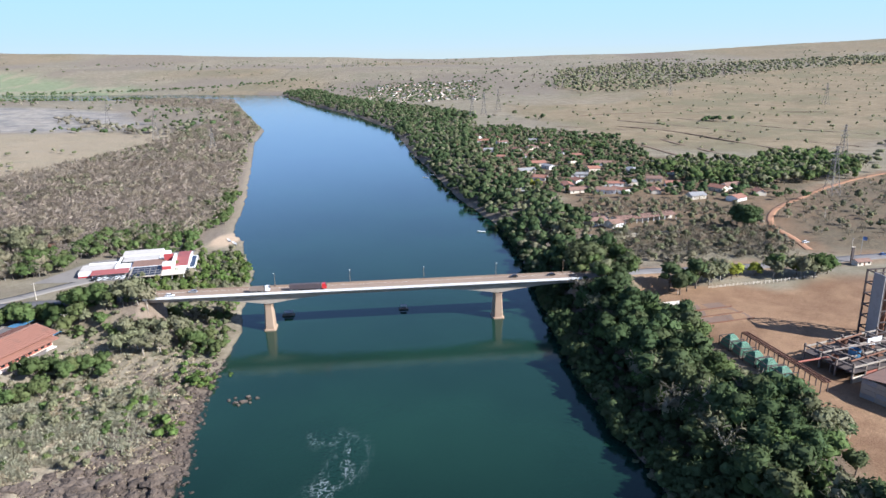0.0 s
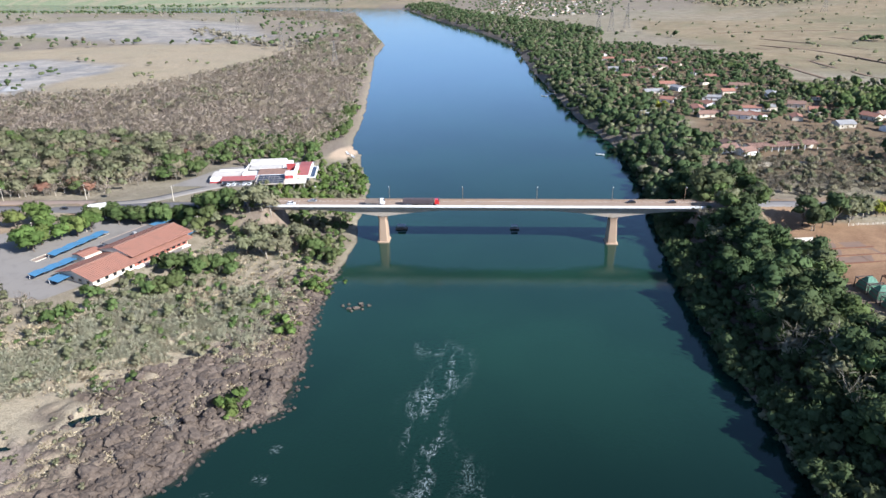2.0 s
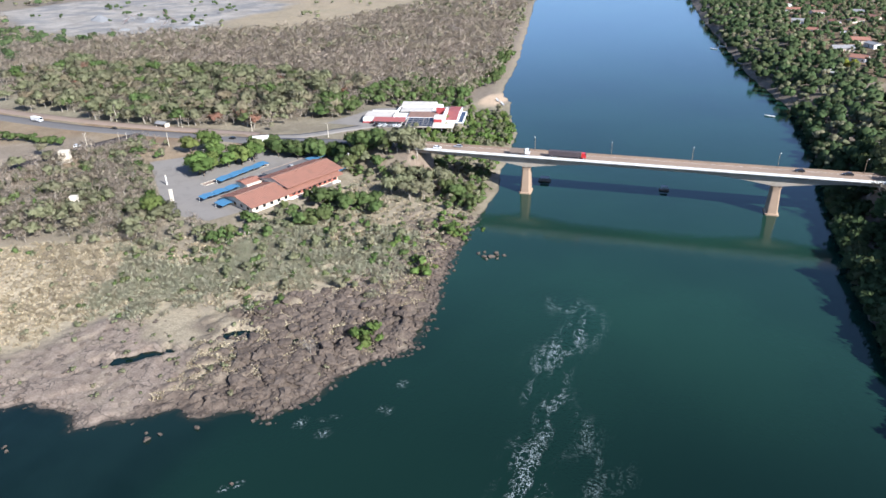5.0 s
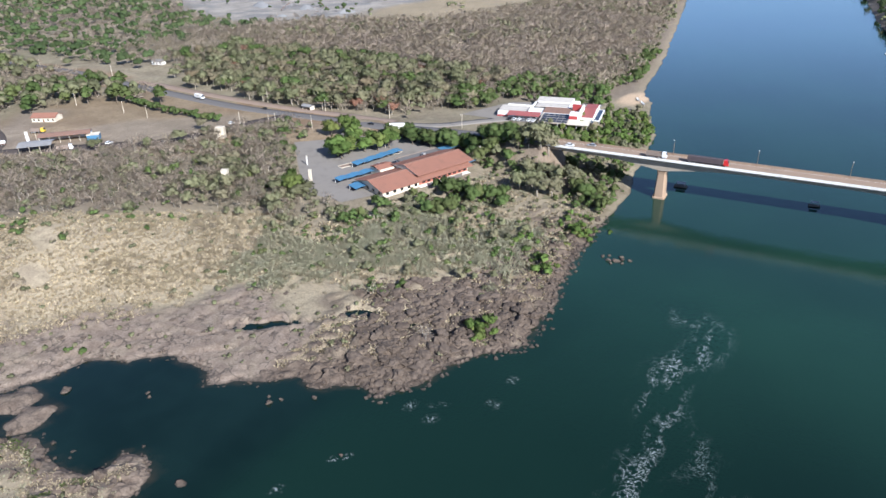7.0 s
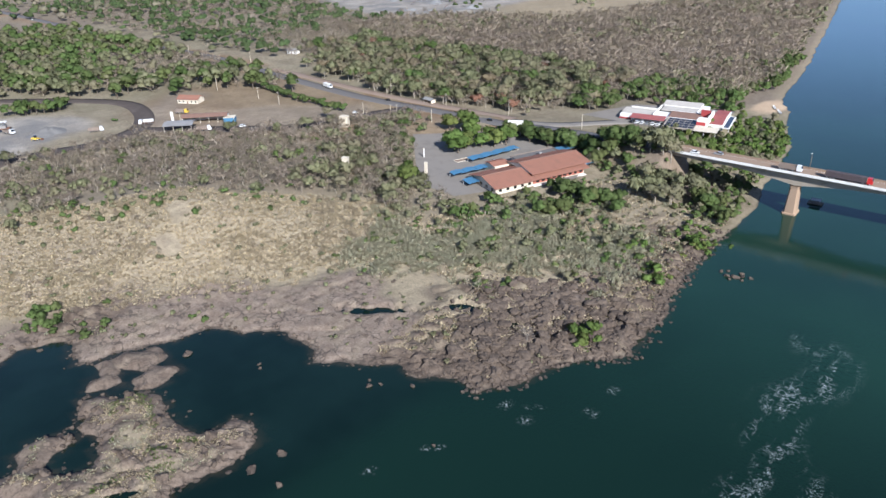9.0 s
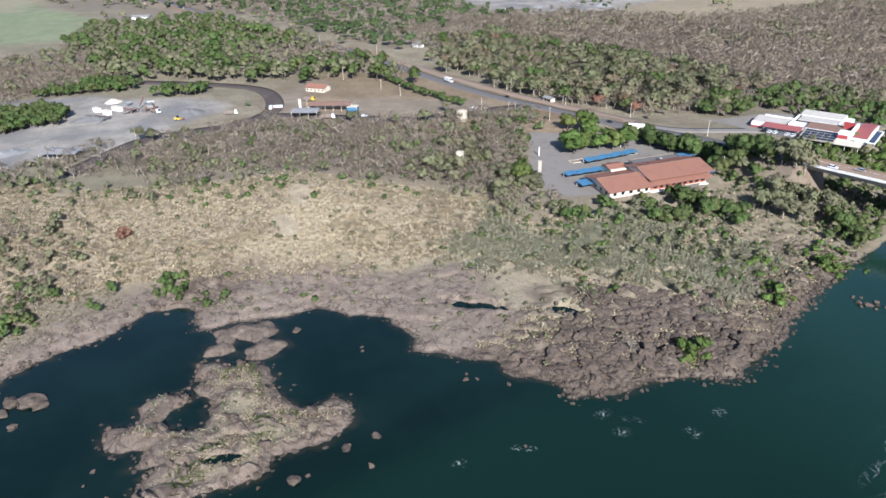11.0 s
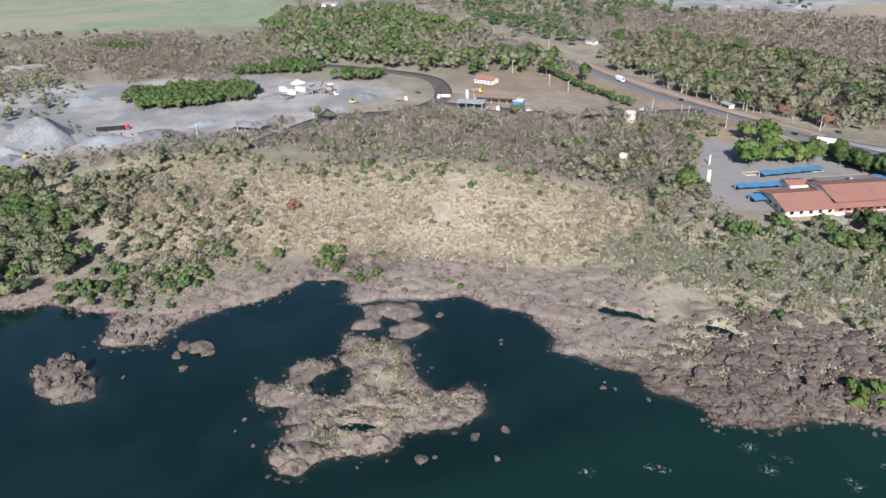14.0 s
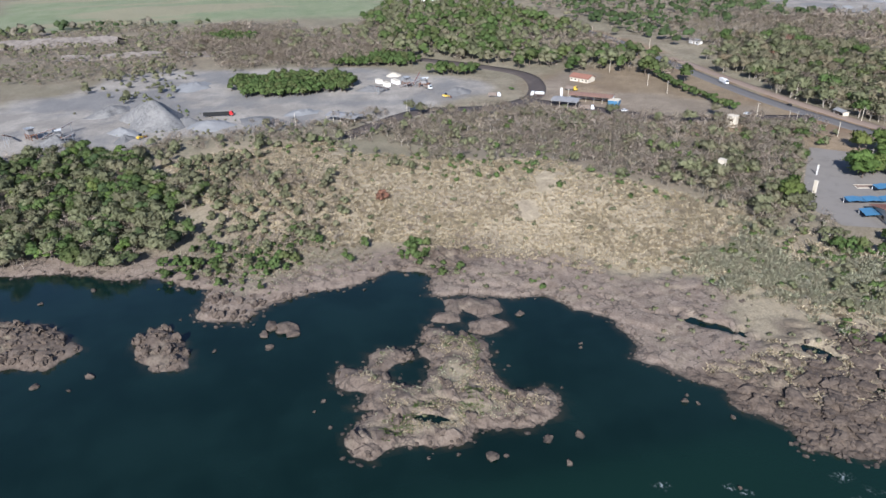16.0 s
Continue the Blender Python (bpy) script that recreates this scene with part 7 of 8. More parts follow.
for f in lot_bm.faces:
    if f.normal.z < 0:
        f.normal_flip()
lot_bm.to_mesh(lot_mesh)
lot_mesh.materials.append(paving)
tagged(new("pavement_lot", lot_mesh), "worn grey asphalt of the parking lot", "pavement", kind="structure")
rest_mesh = bpy.data.meshes.new("restaurant_yard")
rest_bm = bmesh.new()
rest_face = rest_bm.faces.new([rest_bm.verts.new((x, y, 10.05)) for x, y in REST_LOT])
bmesh.ops.triangulate(rest_bm, faces=[rest_face])
for f in rest_bm.faces:
    if f.normal.z < 0:
        f.normal_flip()
rest_bm.to_mesh(rest_mesh)
rest_mesh.materials.append(paving)
tagged(new("pavement_yard", rest_mesh), "grey paved yard of the restaurant", "pavement", kind="structure")
kerb = placed("kerb", -237, 256, 8.6, 73, "pale concrete kerb with a planted bed in the lot", "kerb")
one("kerb_stone", [box_piece(0, 40, 0, 0.3, 0, 0.25), box_piece(0, 40, 4, 4.3, 0, 0.25), box_piece(0, 0.3, 0, 4.3, 0, 0.25)], cream, kerb)
one("bed", box_piece(0.3, 40, 0.3, 4.0, 0, 0.15), verge, kerb, "brown earth bed")


def block(name, x, y, turn, wx, wy, tall, material, label, category, group="", base=None):
    z = ground_at(x, y) if base is None else base
    root = placed(name, x, y, z, turn, label, category, group)
    one("body", [box_piece(-wx / 2, wx / 2, -wy / 2, wy / 2, -0.6, tall)], material, root)
    one("cap", box_piece(-wx / 2 - 0.15, wx / 2 + 0.15, -wy / 2 - 0.15, wy / 2 + 0.15, tall, tall + 0.2), cream, root)
    return root


block("gate_pillar", -233, 229, 20, 1.4, 1.0, 8.5, cream, "tall white gate pillar beside the lot", "pillar")
block("gate_pillar", -257, 251, 20, 0.5, 0.5, 5.0, white_paint, "slim white pole sign at the lot", "pillar")
block("water_tower", -336, 259, 30, 5.0, 4.0, 6.5, cream, "cream square water tower above the scrub", "tower")
block("water_tower", -271, 208, 30, 3.2, 2.4, 7.5, cream, "narrow cream water tower above the scrub", "tower")
billboard = placed("billboard", -243, 313, ground_at(-243, 313), 35, "plain white billboard on two posts", "billboard")
one("panel", box_piece(-4.5, 4.5, -0.12, 0.12, 6.0, 9.5), white_paint, billboard)
for u in (-3, 3):
    one("post", [(*tube([(u, 0.3, -0.5), (u, 0.3, 9)], [0.18, 0.18], 6), 0)], steel, billboard)

# ---- restaurant ----
tile_red = weathered("tile_red", (0.300, 0.090, 0.085), (0.200, 0.100, 0.095), 0.8, scale=0.3)
pale_roof = weathered("pale_roof", (0.480, 0.440, 0.390), (0.300, 0.265, 0.225), 0.8, scale=0.35, amount=0.8)
rest = placed("restaurant", -180, 374, 10, 14.9, "white and red roadside restaurant with solar panels", "restaurant")
for nm, b, mat, lab in (
    ("hall_wall", (-2, 19, 18, 58, 0, 4.2), white_paint, "white plastered hall wall"),
    ("wing_wall", (-34, -2, 17, 34, 0, 3.4), white_paint, "white wing wall"),
    ("tower", (18.5, 25.5, 8.5, 15, 0, 7.4), white_paint, "white entrance tower"),
    ("sign_box", (17.5, 23.5, 29, 31, 3.5, 8.4), red_sheet, "blank red sign panel"),
    ("tower_band", (18.4, 24.0, 8.3, 8.6, 3.6, 5.8), red_sheet, "red band on the tower"),
    ("tower_fin", (24.2, 25.6, 15, 33, 4.0, 8.0), white_paint, "tall white fin wall"),
    ("east_wall", (25, 34, 15, 52, 0, 3.6), white_paint, "white east wing wall"),
    ("wing_band", (-34.2, -26, 16.8, 17.1, 0.2, 1.2), red_sheet, "red painted wall band"),
):
    one(nm, box_piece(*b), mat, rest, lab)
one("flat_roof", [box_piece(-10, 18, 34, 47, 4.2, 4.6)], pale_roof, rest, "weathered grey-brown sheet roof")
one("flat_roof", [slab_piece([(-2, 19, 4.3), (19, 19, 4.3), (19, 33, 5.0), (-2, 33, 5.0)], 0.25)], tile_brown, rest, "brown sheet roof")
one("flat_roof", [slab_piece([(-12, 47, 4.2), (14, 47, 4.2), (14, 60, 5.6), (-12, 60, 5.6)], 0.25)], pale_roof, rest, "pale dusty sheet roof")
one("flat_roof", [slab_piece([(-34, 20, 3.6), (-12, 20, 3.6), (-12, 34, 4.2), (-34, 34, 4.2)], 0.25)], pale_roof, rest)
for pts in ([(-12, 20), (-12, 46)], [(14, 34), (14, 60)], [(-2, 33), (19, 33)], [(-10, 46.8), (18, 46.8)], [(-30, 34), (-12, 34)]):
    (u0, v0), (u1, v1) = pts
    one("parapet", box_piece(min(u0, u1) - 0.3, max(u0, u1) + 0.3, min(v0, v1) - 0.3, max(v0, v1) + 0.3, 3.2, 5.1), white_paint, rest, "white stepped parapet")
one("awning", [slab_piece([(-26, 12, 2.8), (-3, 12, 2.8), (-3, 20, 3.9), (-26, 20, 3.9)], 0.2)], tile_red, rest, "long dull-red awning")
one("canopy", [slab_piece([(-1.5, -1, 2.6), (18.5, -1, 2.6), (18.5, 19, 4.2), (-1.5, 19, 4.2)], 0.25)], concrete, rest, "white canopy under the solar panels")
for i in range(5):
    for j in range(4):
        u0, v0 = -0.3 + i * 3.7, 1.2 + j * 4.3
        zz = lambda v: 2.72 + 1.6 * (v + 1) / 20  # noqa: E731
        one("solar_panel", slab_piece([(u0, v0, zz(v0)), (u0 + 3.4, v0, zz(v0)), (u0 + 3.4, v0 + 3.5, zz(v0 + 3.5)), (u0, v0 + 3.5, zz(v0 + 3.5))], 0.06), solar, rest, "dark glossy solar panel")
one("canopy", [slab_piece([(18.5, -2, 2.8), (33, -2, 2.8), (33, 8.4, 3.1), (18.5, 8.4, 3.1)], 0.3)], cream, rest, "white front canopy")
tiled_slope("red_roof", rest, 25.2, 33.5, 15, 3.8, 34, 5.2, tile_red, label="dull red tiled roof")
tiled_slope("red_roof", rest, 25.2, 33.5, 53, 3.8, 34, 5.2, tile_red)
one("canopy", [slab_piece([(33.6, 12, 2.6), (38.5, 12, 2.4), (38.5, 44, 2.4), (33.6, 44, 2.6)], 0.2)], white_paint, rest)
one("skylight", [slab_piece([(34.6, 14, 2.68), (37.6, 14, 2.56), (37.6, 42, 2.56), (34.6, 42, 2.68)], 0.05)], solar, rest, "dark glazed skylight")
for u, v in ((0, 0), (6, 0), (12, 0), (18, 0), (25, -1), (32, -1), (-25, 13), (-17, 13), (-9, 13), (38, 14), (38, 28), (38, 42)):
    one("post", [(*tube([(u, v, -0.3), (u, v, 2.6)], [0.14, 0.14], 6), 0)], white_paint, rest)

rest.scale = (0.9, 0.86, 0.9)

# ---- vehicles ----
paints = {
    "white": weathered("car_white", (0.720, 0.720, 0.710), (0.5, 0.48, 0.45), 0.3, 0.0, 0.8, 0.2, 0.01, 0.5),
    "black": weathered("car_black", (0.020, 0.020, 0.022), (0.06, 0.055, 0.05), 0.25, 0.0, 0.8, 0.2, 0.01, 0.5),
    "silver": weathered("car_silver", (0.420, 0.430, 0.440), (0.3, 0.29, 0.28), 0.3, 0.5, 0.8, 0.2, 0.01, 0.5),
    "red": weathered("car_red", (0.500, 0.030, 0.030), (0.3, 0.05, 0.04), 0.3, 0.0, 0.8, 0.2, 0.01, 0.5),
    "yellow": weathered("machine_yellow", (0.600, 0.400, 0.050), (0.35, 0.25, 0.1), 0.5, 0.0, 0.8, 0.4, 0.01, 0.4),
    "blue": weathered("car_blue", (0.060, 0.110, 0.260), (0.1, 0.1, 0.15), 0.3, 0.0, 0.8, 0.2, 0.01, 0.5),
}


def prism(profile, y0, y1, k=0):
    """A side profile (x, z), of even count, pushed from y0 to y1, with slightly drawn-in flanks."""
    n = len(profile)
    co = [(x, y, z) for y in (y0, y1) for x, z in profile]
    q = [(s, (s + 1) % n, n + (s + 1) % n, n + s) for s in range(n)]
    for base in (0, n):
        for k2 in range(n // 2 - 1):
            a, b, c, d = k2, k2 + 1, n - 2 - k2, n - 1 - k2
            q.append((base + a, base + d, base + c, base + b) if base == 0 else (base + a, base + b, base + c, base + d))
    return np.array(co, float), np.array(q), k


def wheel(parent, x, y, r=0.32, w=0.22):
    c = part("wheel", mesh_of("wheel", [(*tube([(x, y - w / 2, r), (x, y + w / 2, r)], [r, r], 12), 0)], [rubber]), parent)
    part("rim", mesh_of("rim", [(*tube([(x, y - w / 2 - 0.01, r), (x, y + w / 2 + 0.01, r)], [r * 0.55, r * 0.55], 6), 0)], [steel]), c)


def car(colour, label):
    root = tagged(new("car"), label, "car", "parked and passing cars")
    body = [(-2.1, 0.3), (-2.15, 0.8), (-1.9, 0.95), (1.2, 0.95), (2.1, 0.75), (2.15, 0.3)]
    part("body", mesh_of("car_body", [prism(body, -0.85, 0.85)], [paints[colour]], False), root)
    part("cabin", mesh_of("car_cabin", [prism([(-1.85, 0.94), (-1.4, 1.4), (0.35, 1.42), (1.15, 0.94)], -0.76, 0.76)], [dark_glass], False), root, "dark glazed cabin")
    part("roof", mesh_of("car_roof", [prism([(-1.4, 1.4), (-1.3, 1.47), (0.25, 1.48), (0.38, 1.41)], -0.74, 0.74)], [paints[colour]], False), root)
    for x in (-1.3, 1.35):
        for y in (-0.8, 0.8):
            wheel(root, x, y)
    for y in (-0.6, 0.6):
        part("headlight", boxes("headlight", [(2.08, 2.17, y - 0.18, y + 0.18, 0.6, 0.72)], white_paint), root)
    return root


def truck(colour, load, label, tank=False, long=12.0, open_box=False):
    root = tagged(new("truck"), label, "truck", "trucks")
    part("cab", mesh_of("cab", [prism([(0.2, 0.7), (0.2, 3.1), (1.9, 3.1), (2.4, 1.9), (2.45, 0.7), (1.3, 0.7)], -1.2, 1.2)], [paints[colour]], False), root, colour + " driver's cab")
    part("windscreen", mesh_of("windscreen", [prism([(1.92, 3.0), (1.98, 3.0), (2.45, 1.95), (2.38, 1.95)], -1.05, 1.05)], [dark_glass], False), root)
    part("chassis", boxes("chassis", [(-long, 1.8, -0.45, 0.45, 0.7, 1.0)], rust), root)
    if tank:
        part("tank", mesh_of("tank", [(*tube([(-long, 0, 2.1), (-long + 0.4, 0, 2.1), (-0.7, 0, 2.1), (-0.3, 0, 2.1)], [0.7, 1.15, 1.15, 0.7], 12), 0)], [load]), root)
    elif open_box:
        part("load_bed", mesh_of("load_bed", [box_piece(-long, -0.2, -1.25, -1.15, 1.0, 2.7), box_piece(-long, -0.2, 1.15, 1.25, 1.0, 2.7), box_piece(-long, -long + 0.1, -1.15, 1.15, 1.0, 2.7), box_piece(-0.3, -0.2, -1.15, 1.15, 1.0, 2.7), box_piece(-long, -0.2, -1.15, 1.15, 0.95, 2.0)], [load], False), root, "open dump bed")
    else:
        part("load_bed", boxes("load_bed", [(-long, -0.2, -1.25, 1.25, 1.0, 3.3)], load), root)
    for x in [1.3] + [-long + 0.9 + 1.3 * k for k in range(3)] + [-1.2]:
        for y in (-1.05, 1.05):
            wheel(root, x, y, 0.5, 0.35)
    return root


car_kinds = {c: car(c, f"{'pale ' if c == 'silver' else ''}{c} small passenger car on the road") for c in ("white", "black", "silver", "red", "blue")}


def park(colour, x, y, turn, z=None):
    copy_thing(car_kinds[colour], pose(x, y, ground_at(x, y) + 0.05 if z is None else z, 0, 0, turn))


bridge_turn = math.degrees(math.atan2(BRIDGE_WAY.y, BRIDGE_WAY.x))


def on_bridge(u, lane):
    return bridge.matrix_basis @ Vector((u, lane, DECK + 0.05))


for colour, u, lane in (("black", 185, 2.0), ("black", 205, 2.0), ("white", 12, -2.2), ("silver", 22, 2.0)):
    p = on_bridge(u, lane)
    park(colour, p.x, p.y, bridge_turn + (180 if lane > 0 else 0), p.z)
lorry = truck("red", weathered("tarp", (0.07, 0.055, 0.06), (0.13, 0.1, 0.09), 0.8), "red lorry with a long dark tarpaulin trailer", long=16)
p = on_bridge(86, -2.0)
lorry.matrix_basis = pose(*p, 0, 0, bridge_turn)
dumper = truck("white", concrete_dark, "white lorry with a short dusty load bed", long=7.5, open_box=True)
p = on_bridge(58, -2.0)
dumper.matrix_basis = pose(*p, 0, 0, bridge_turn)
for k, (colour, u) in enumerate(zip(("black", "white", "white", "silver", "white", "white"), (-23.5, -20, -16.5, -13, -9.5, -6))):
    q = rest.matrix_basis @ Vector((u, 9.5, 0.08))
    park(colour, q.x, q.y, 14.9 + 80, q.z)
for colour, x, y, turn in (("black", -271, 322, 175), ("white", -292, 324, 172), ("black", -362, 318, 176), ("white", -870, 300, 172), ("white", -860, 303, -8), ("white", -387, 217, 60), ("white", -212, 290, 80), ("silver", -223, 270, 165), ("black", -211, 238, 70),
                           ("white", 236, 428, 20), ("blue", 268, 398, 10), ("white", -1010, 290, 172), ("white", -355, 283, 40), ("silver", -418, 195, 120)):
    park(colour, x, y, turn)
bus = truck("white", white_paint, "white lorry with a closed box body on the highway", long=7)
bus.matrix_basis = pose(-425, 315, 9.3, 0, 0, -5)
tanker = truck("white", weathered("tank_white", (0.6, 0.6, 0.58), (0.4, 0.36, 0.3), 0.5), "white tanker lorry in the yard", tank=True, long=7)
tanker.matrix_basis = pose(-443, 177, ground_at(-443, 177) + 0.1, 0, 0, 238)
for x, y, turn, colour, lab in ((-487, 112, 20, "white", "white dump lorry beside the plant"),
                                (-449, 152, 65, "white", "white lorry beside the haul road"), (-397, 198, 60, "white", "white lorry at the filling station"), (-446, 208, 40, "yellow", "yellow lorry near the house")):
    t = truck(colour, concrete_dark, lab, long=6.5, open_box=True)
    t.matrix_basis = pose(x, y, ground_at(x, y) + 0.1, 0, 0, turn)
quarry_lorry = truck("red", rubber, "red lorry with two dark tipping trailers on the gravel", long=17, open_box=True)
quarry_lorry.matrix_basis = pose(-464.5, -29, ground_at(-464, -30) + 0.1, 0, 0, 80)
for k in car_kinds.values():
    drop_kind(k)

# ---- filling station, yard house, sheds ----
def shed(x, y, turn, long, deep, tall, roof, label, walls=None, open_side=True):
    root = placed("shed", x, y, ground_at(x, y), turn, label, "shed")
    one("roof", [gable_piece(-long / 2, long / 2, -deep / 2, deep / 2, tall, 0.9, 0.6)], roof, root)
    if walls:
        one("back_wall", box_piece(-long / 2, long / 2, deep / 2 - 0.25, deep / 2, -0.4, tall), walls, root)
        for u in (-long / 2, long / 2 - 0.25):
            one("side_wall", box_piece(u, u + 0.25, -deep / 2, deep / 2 - 0.25, -0.4, tall), walls, root)
    n = max(2, int(long / 5))
    for k in range(n + 1):
        u = -long / 2 + 0.2 + k * (long - 0.4) / n
        one("post", box_piece(u - 0.12, u + 0.12, -deep / 2 + 0.05, -deep / 2 + 0.3, -0.4, tall), cream, root)
    return root


house((-472, 226), 32, 16, 9, 3.2, 1.8, cream, tile_roof, "cream house with an orange hip-like tiled roof", openings=5)
shed(-417, 208, 50, 28, 9, 4.2, tile_brown, "long station shed with a brown tiled roof", white_paint)
shed(-411, 187, 50, 17, 11, 4.6, grey_sheet, "grey sheet canopy of the filling station")
block("kiosk", -404, 218, 50, 7, 6, 3.2, blue_sheet, "small pale-blue kiosk beside the shed", "kiosk")
block("totem", -424, 189, 24, 1.6, 0.8, 9.0, white_paint, "tall white station totem", "sign")
shed(-427, 43, 49, 22, 10, 3.6, grey_sheet, "low grey sheet shed on the quarry's edge", None)
house((-970, 224), 60, 22, 10, 4, 1.5, white_paint, grey_sheet, "white farm building among far trees", openings=5)
house((-560, 376), 20, 10, 6, 3, 1.0, white_paint, grey_sheet, "small white house in the dry wood")
shed(-335, 333, -4, 8, 4, 2.6, grey_sheet, "roadside fruit stall with a grey roof", cream)

# ---- quarry ----
gravel_mat = weathered("gravel_crushed", (0.230, 0.228, 0.225), (0.180, 0.172, 0.165), 0.95, scale=0.12)
dark_gravel = weathered("gravel_dark", (0.150, 0.146, 0.142), (0.200, 0.190, 0.180), 0.95, scale=0.12)


def heap(x, y, radius, tall, seed, mat, label):
    """A heap at its angle of repose with an uneven crest."""
    rs, ring = np.random.default_rng(seed), 28
    co, n = [], 10
    for i in range(n + 1):
        for j in range(ring):
            a, t = 2 * math.pi * j / ring, i / n
            w = 1 + 0.22 * math.sin(2 * a + seed) + 0.1 * math.sin(5 * a + 2 * seed)
            q = radius * (1 - t * 0.8) * w
            co.append((q * math.cos(a), q * math.sin(a) * 0.8, tall * t ** 1.05 * (1 - 0.12 * math.sin(a + seed)) - 0.8 + 0.25 * rs.normal()))
    quads = [(i * ring + j, i * ring + (j + 1) % ring, (i + 1) * ring + (j + 1) % ring, (i + 1) * ring + j) for i in range(n) for j in range(ring)]
    top = n * ring
    quads += [(top + j, top + j + 1, top + ring - 2 - j, top + ring - 1 - j) for j in range(ring // 2 - 1)]
    ob = tagged(new("gravel_mound", mesh_of("gravel_mound", [(np.array(co), np.array(quads), 0)], [mat])), label, "heap", "heaps of the quarry")
    ob.matrix_basis = pose(x, y, ground_at(x, y), 0, 0, 40 * seed)


for x, y, r, tall, mat in ((-472, -78, 29, 13, spoil), (-458, -56, 12, 4, dark_gravel), (-445, -40, 18, 4, gravel_mat), (-440, -8, 20, 3.5, dark_gravel), (-446, -92, 12, 4, gravel_mat), (-500, 72, 12, 3.5, dark_gravel), (-455, 18, 14, 2.5, gravel_mat),
                           (-520, 100, 9, 3, gravel_mat), (-540, 95, 8, 3, cream), (-470, 128, 13, 4, dark_gravel), (-432, -118, 10, 3, dark_gravel), (-500, -110, 16, 5, spoil), (-432, -90, 9, 3, dark_gravel), (-440, -130, 14, 5, spoil), (-560, -60, 20, 4, gravel_mat)):
    heap(x, y, r, tall, len(bpy.data.objects) % 17, mat, "grey crushed-stone heap in the quarry" if mat is not cream else "pale sand heap beside the plant")


def conveyor(x, y, turn, long, tall, label):
    root = placed("conveyor", x, y, ground_at(x, y), turn, label, "conveyor", "conveyors of the quarry")
    one("belt", [slab_piece([(0, -0.5, 0.8), (long, -0.5, tall), (long, 0.5, tall), (0, 0.5, 0.8)], 0.3)], rust, root)
    for s in (-0.6, 0.6):
        one("rail", [(*tube([(0, s, 0.9), (long, s, tall + 0.1)], [0.12, 0.12], 4), 0)], steel, root)
    for u in (0.3, 0.6, 0.92):
        for s in (-0.9, 0.9):
            one("leg", [(*tube([(long * u, s, -0.4), (long * u, s * 0.5, 0.8 + (tall - 0.8) * u)], [0.12, 0.1], 4), 0)], steel, root)
    return root


def crusher(x, y, turn, label):
    root = placed("crusher", x, y, ground_at(x, y), turn, label, "crusher")
    one("frame", [box_piece(-4, 4, -2, 2, 2.8, 3.2)] + [box_piece(u - 0.2, u + 0.2, v - 0.2, v + 0.2, -0.4, 2.8) for u in (-3.6, 0, 3.6) for v in (-1.7, 1.7)], rust, root, "rusty steel frame")
    one("housing", [loft([[(-2, -1.6, 3.2), (2, -1.6, 3.2), (2, 1.6, 3.2), (-2, 1.6, 3.2)], [(-2.2, -1.8, 5.0), (2.2, -1.8, 5.0), (2.2, 1.8, 5.0), (-2.2, 1.8, 5.0)]]), box_piece(-2, 2, -1.6, 1.6, 3.2, 4.9)], grey_sheet, root)
    one("hopper", [loft([[(-1, -1, 5.0), (1, -1, 5.0), (1, 1, 5.0), (-1, 1, 5.0)], [(-2.8, -2.4, 7.0), (2.8, -2.4, 7.0), (2.8, 2.4, 7.0), (-2.8, 2.4, 7.0)]])], steel, root)
    return root


for x, y, turn, long, tall in ((-500, 92, 70, 20, 7), (-505, 104, 150, 16, 6), (-496, 84, -40, 18, 7), (-455, -150, 60, 24, 8), (-448, -140, 120, 20, 7), (-460, -160, 10, 22, 8), (-436, -132, 100, 14, 5)):
    conveyor(x, y, turn, long, tall, "inclined conveyor belt on steel legs")
for x, y, turn in ((-502, 98, 20), (-494, 110, 60), (-452, -146, 40), (-442, -128, 10)):
    crusher(x, y, turn, "stone crusher with a hopper on a frame")
for x, y, wx, wy in ((-514, 92, 9, 3), (-508, 84, 7, 3), (-520, 80, 6, 3)):
    block("site_cabin", x, y, 20, wx, wy, 2.8, white_paint, "white site cabin beside the crusher", "cabin", "site cabins")


def loader(x, y, turn):
    root = placed("wheel_loader", x, y, ground_at(x, y), turn, "yellow wheel loader on the gravel", "loader")
    one("body", [prism([(-2.6, 0.7), (-2.6, 1.9), (-0.6, 2.0), (1.4, 1.4), (1.5, 0.8), (0.2, 0.7)], -0.9, 0.9)], paints["yellow"], root)
    one("cab", box_piece(-0.9, 0.5, -0.7, 0.7, 1.9, 3.2), dark_glass, root, "glazed cab")
    one("arm", [(*tube([(0.8, -0.5, 1.5), (3.0, -0.5, 0.8)], [0.14, 0.12], 4), 0), (*tube([(0.8, 0.5, 1.5), (3.0, 0.5, 0.8)], [0.14, 0.12], 4), 0)], paints["yellow"], root)
    one("bucket", [prism([(2.8, 0.2), (2.8, 1.2), (3.0, 1.2), (3.9, 0.3), (3.9, 0.2), (3.2, 0.15)], -1.3, 1.3)], rust, root)
    for u in (-1.7, 1.0):
        for v in (-1.0, 1.0):
            wheel(root, u, v, 0.75, 0.5)


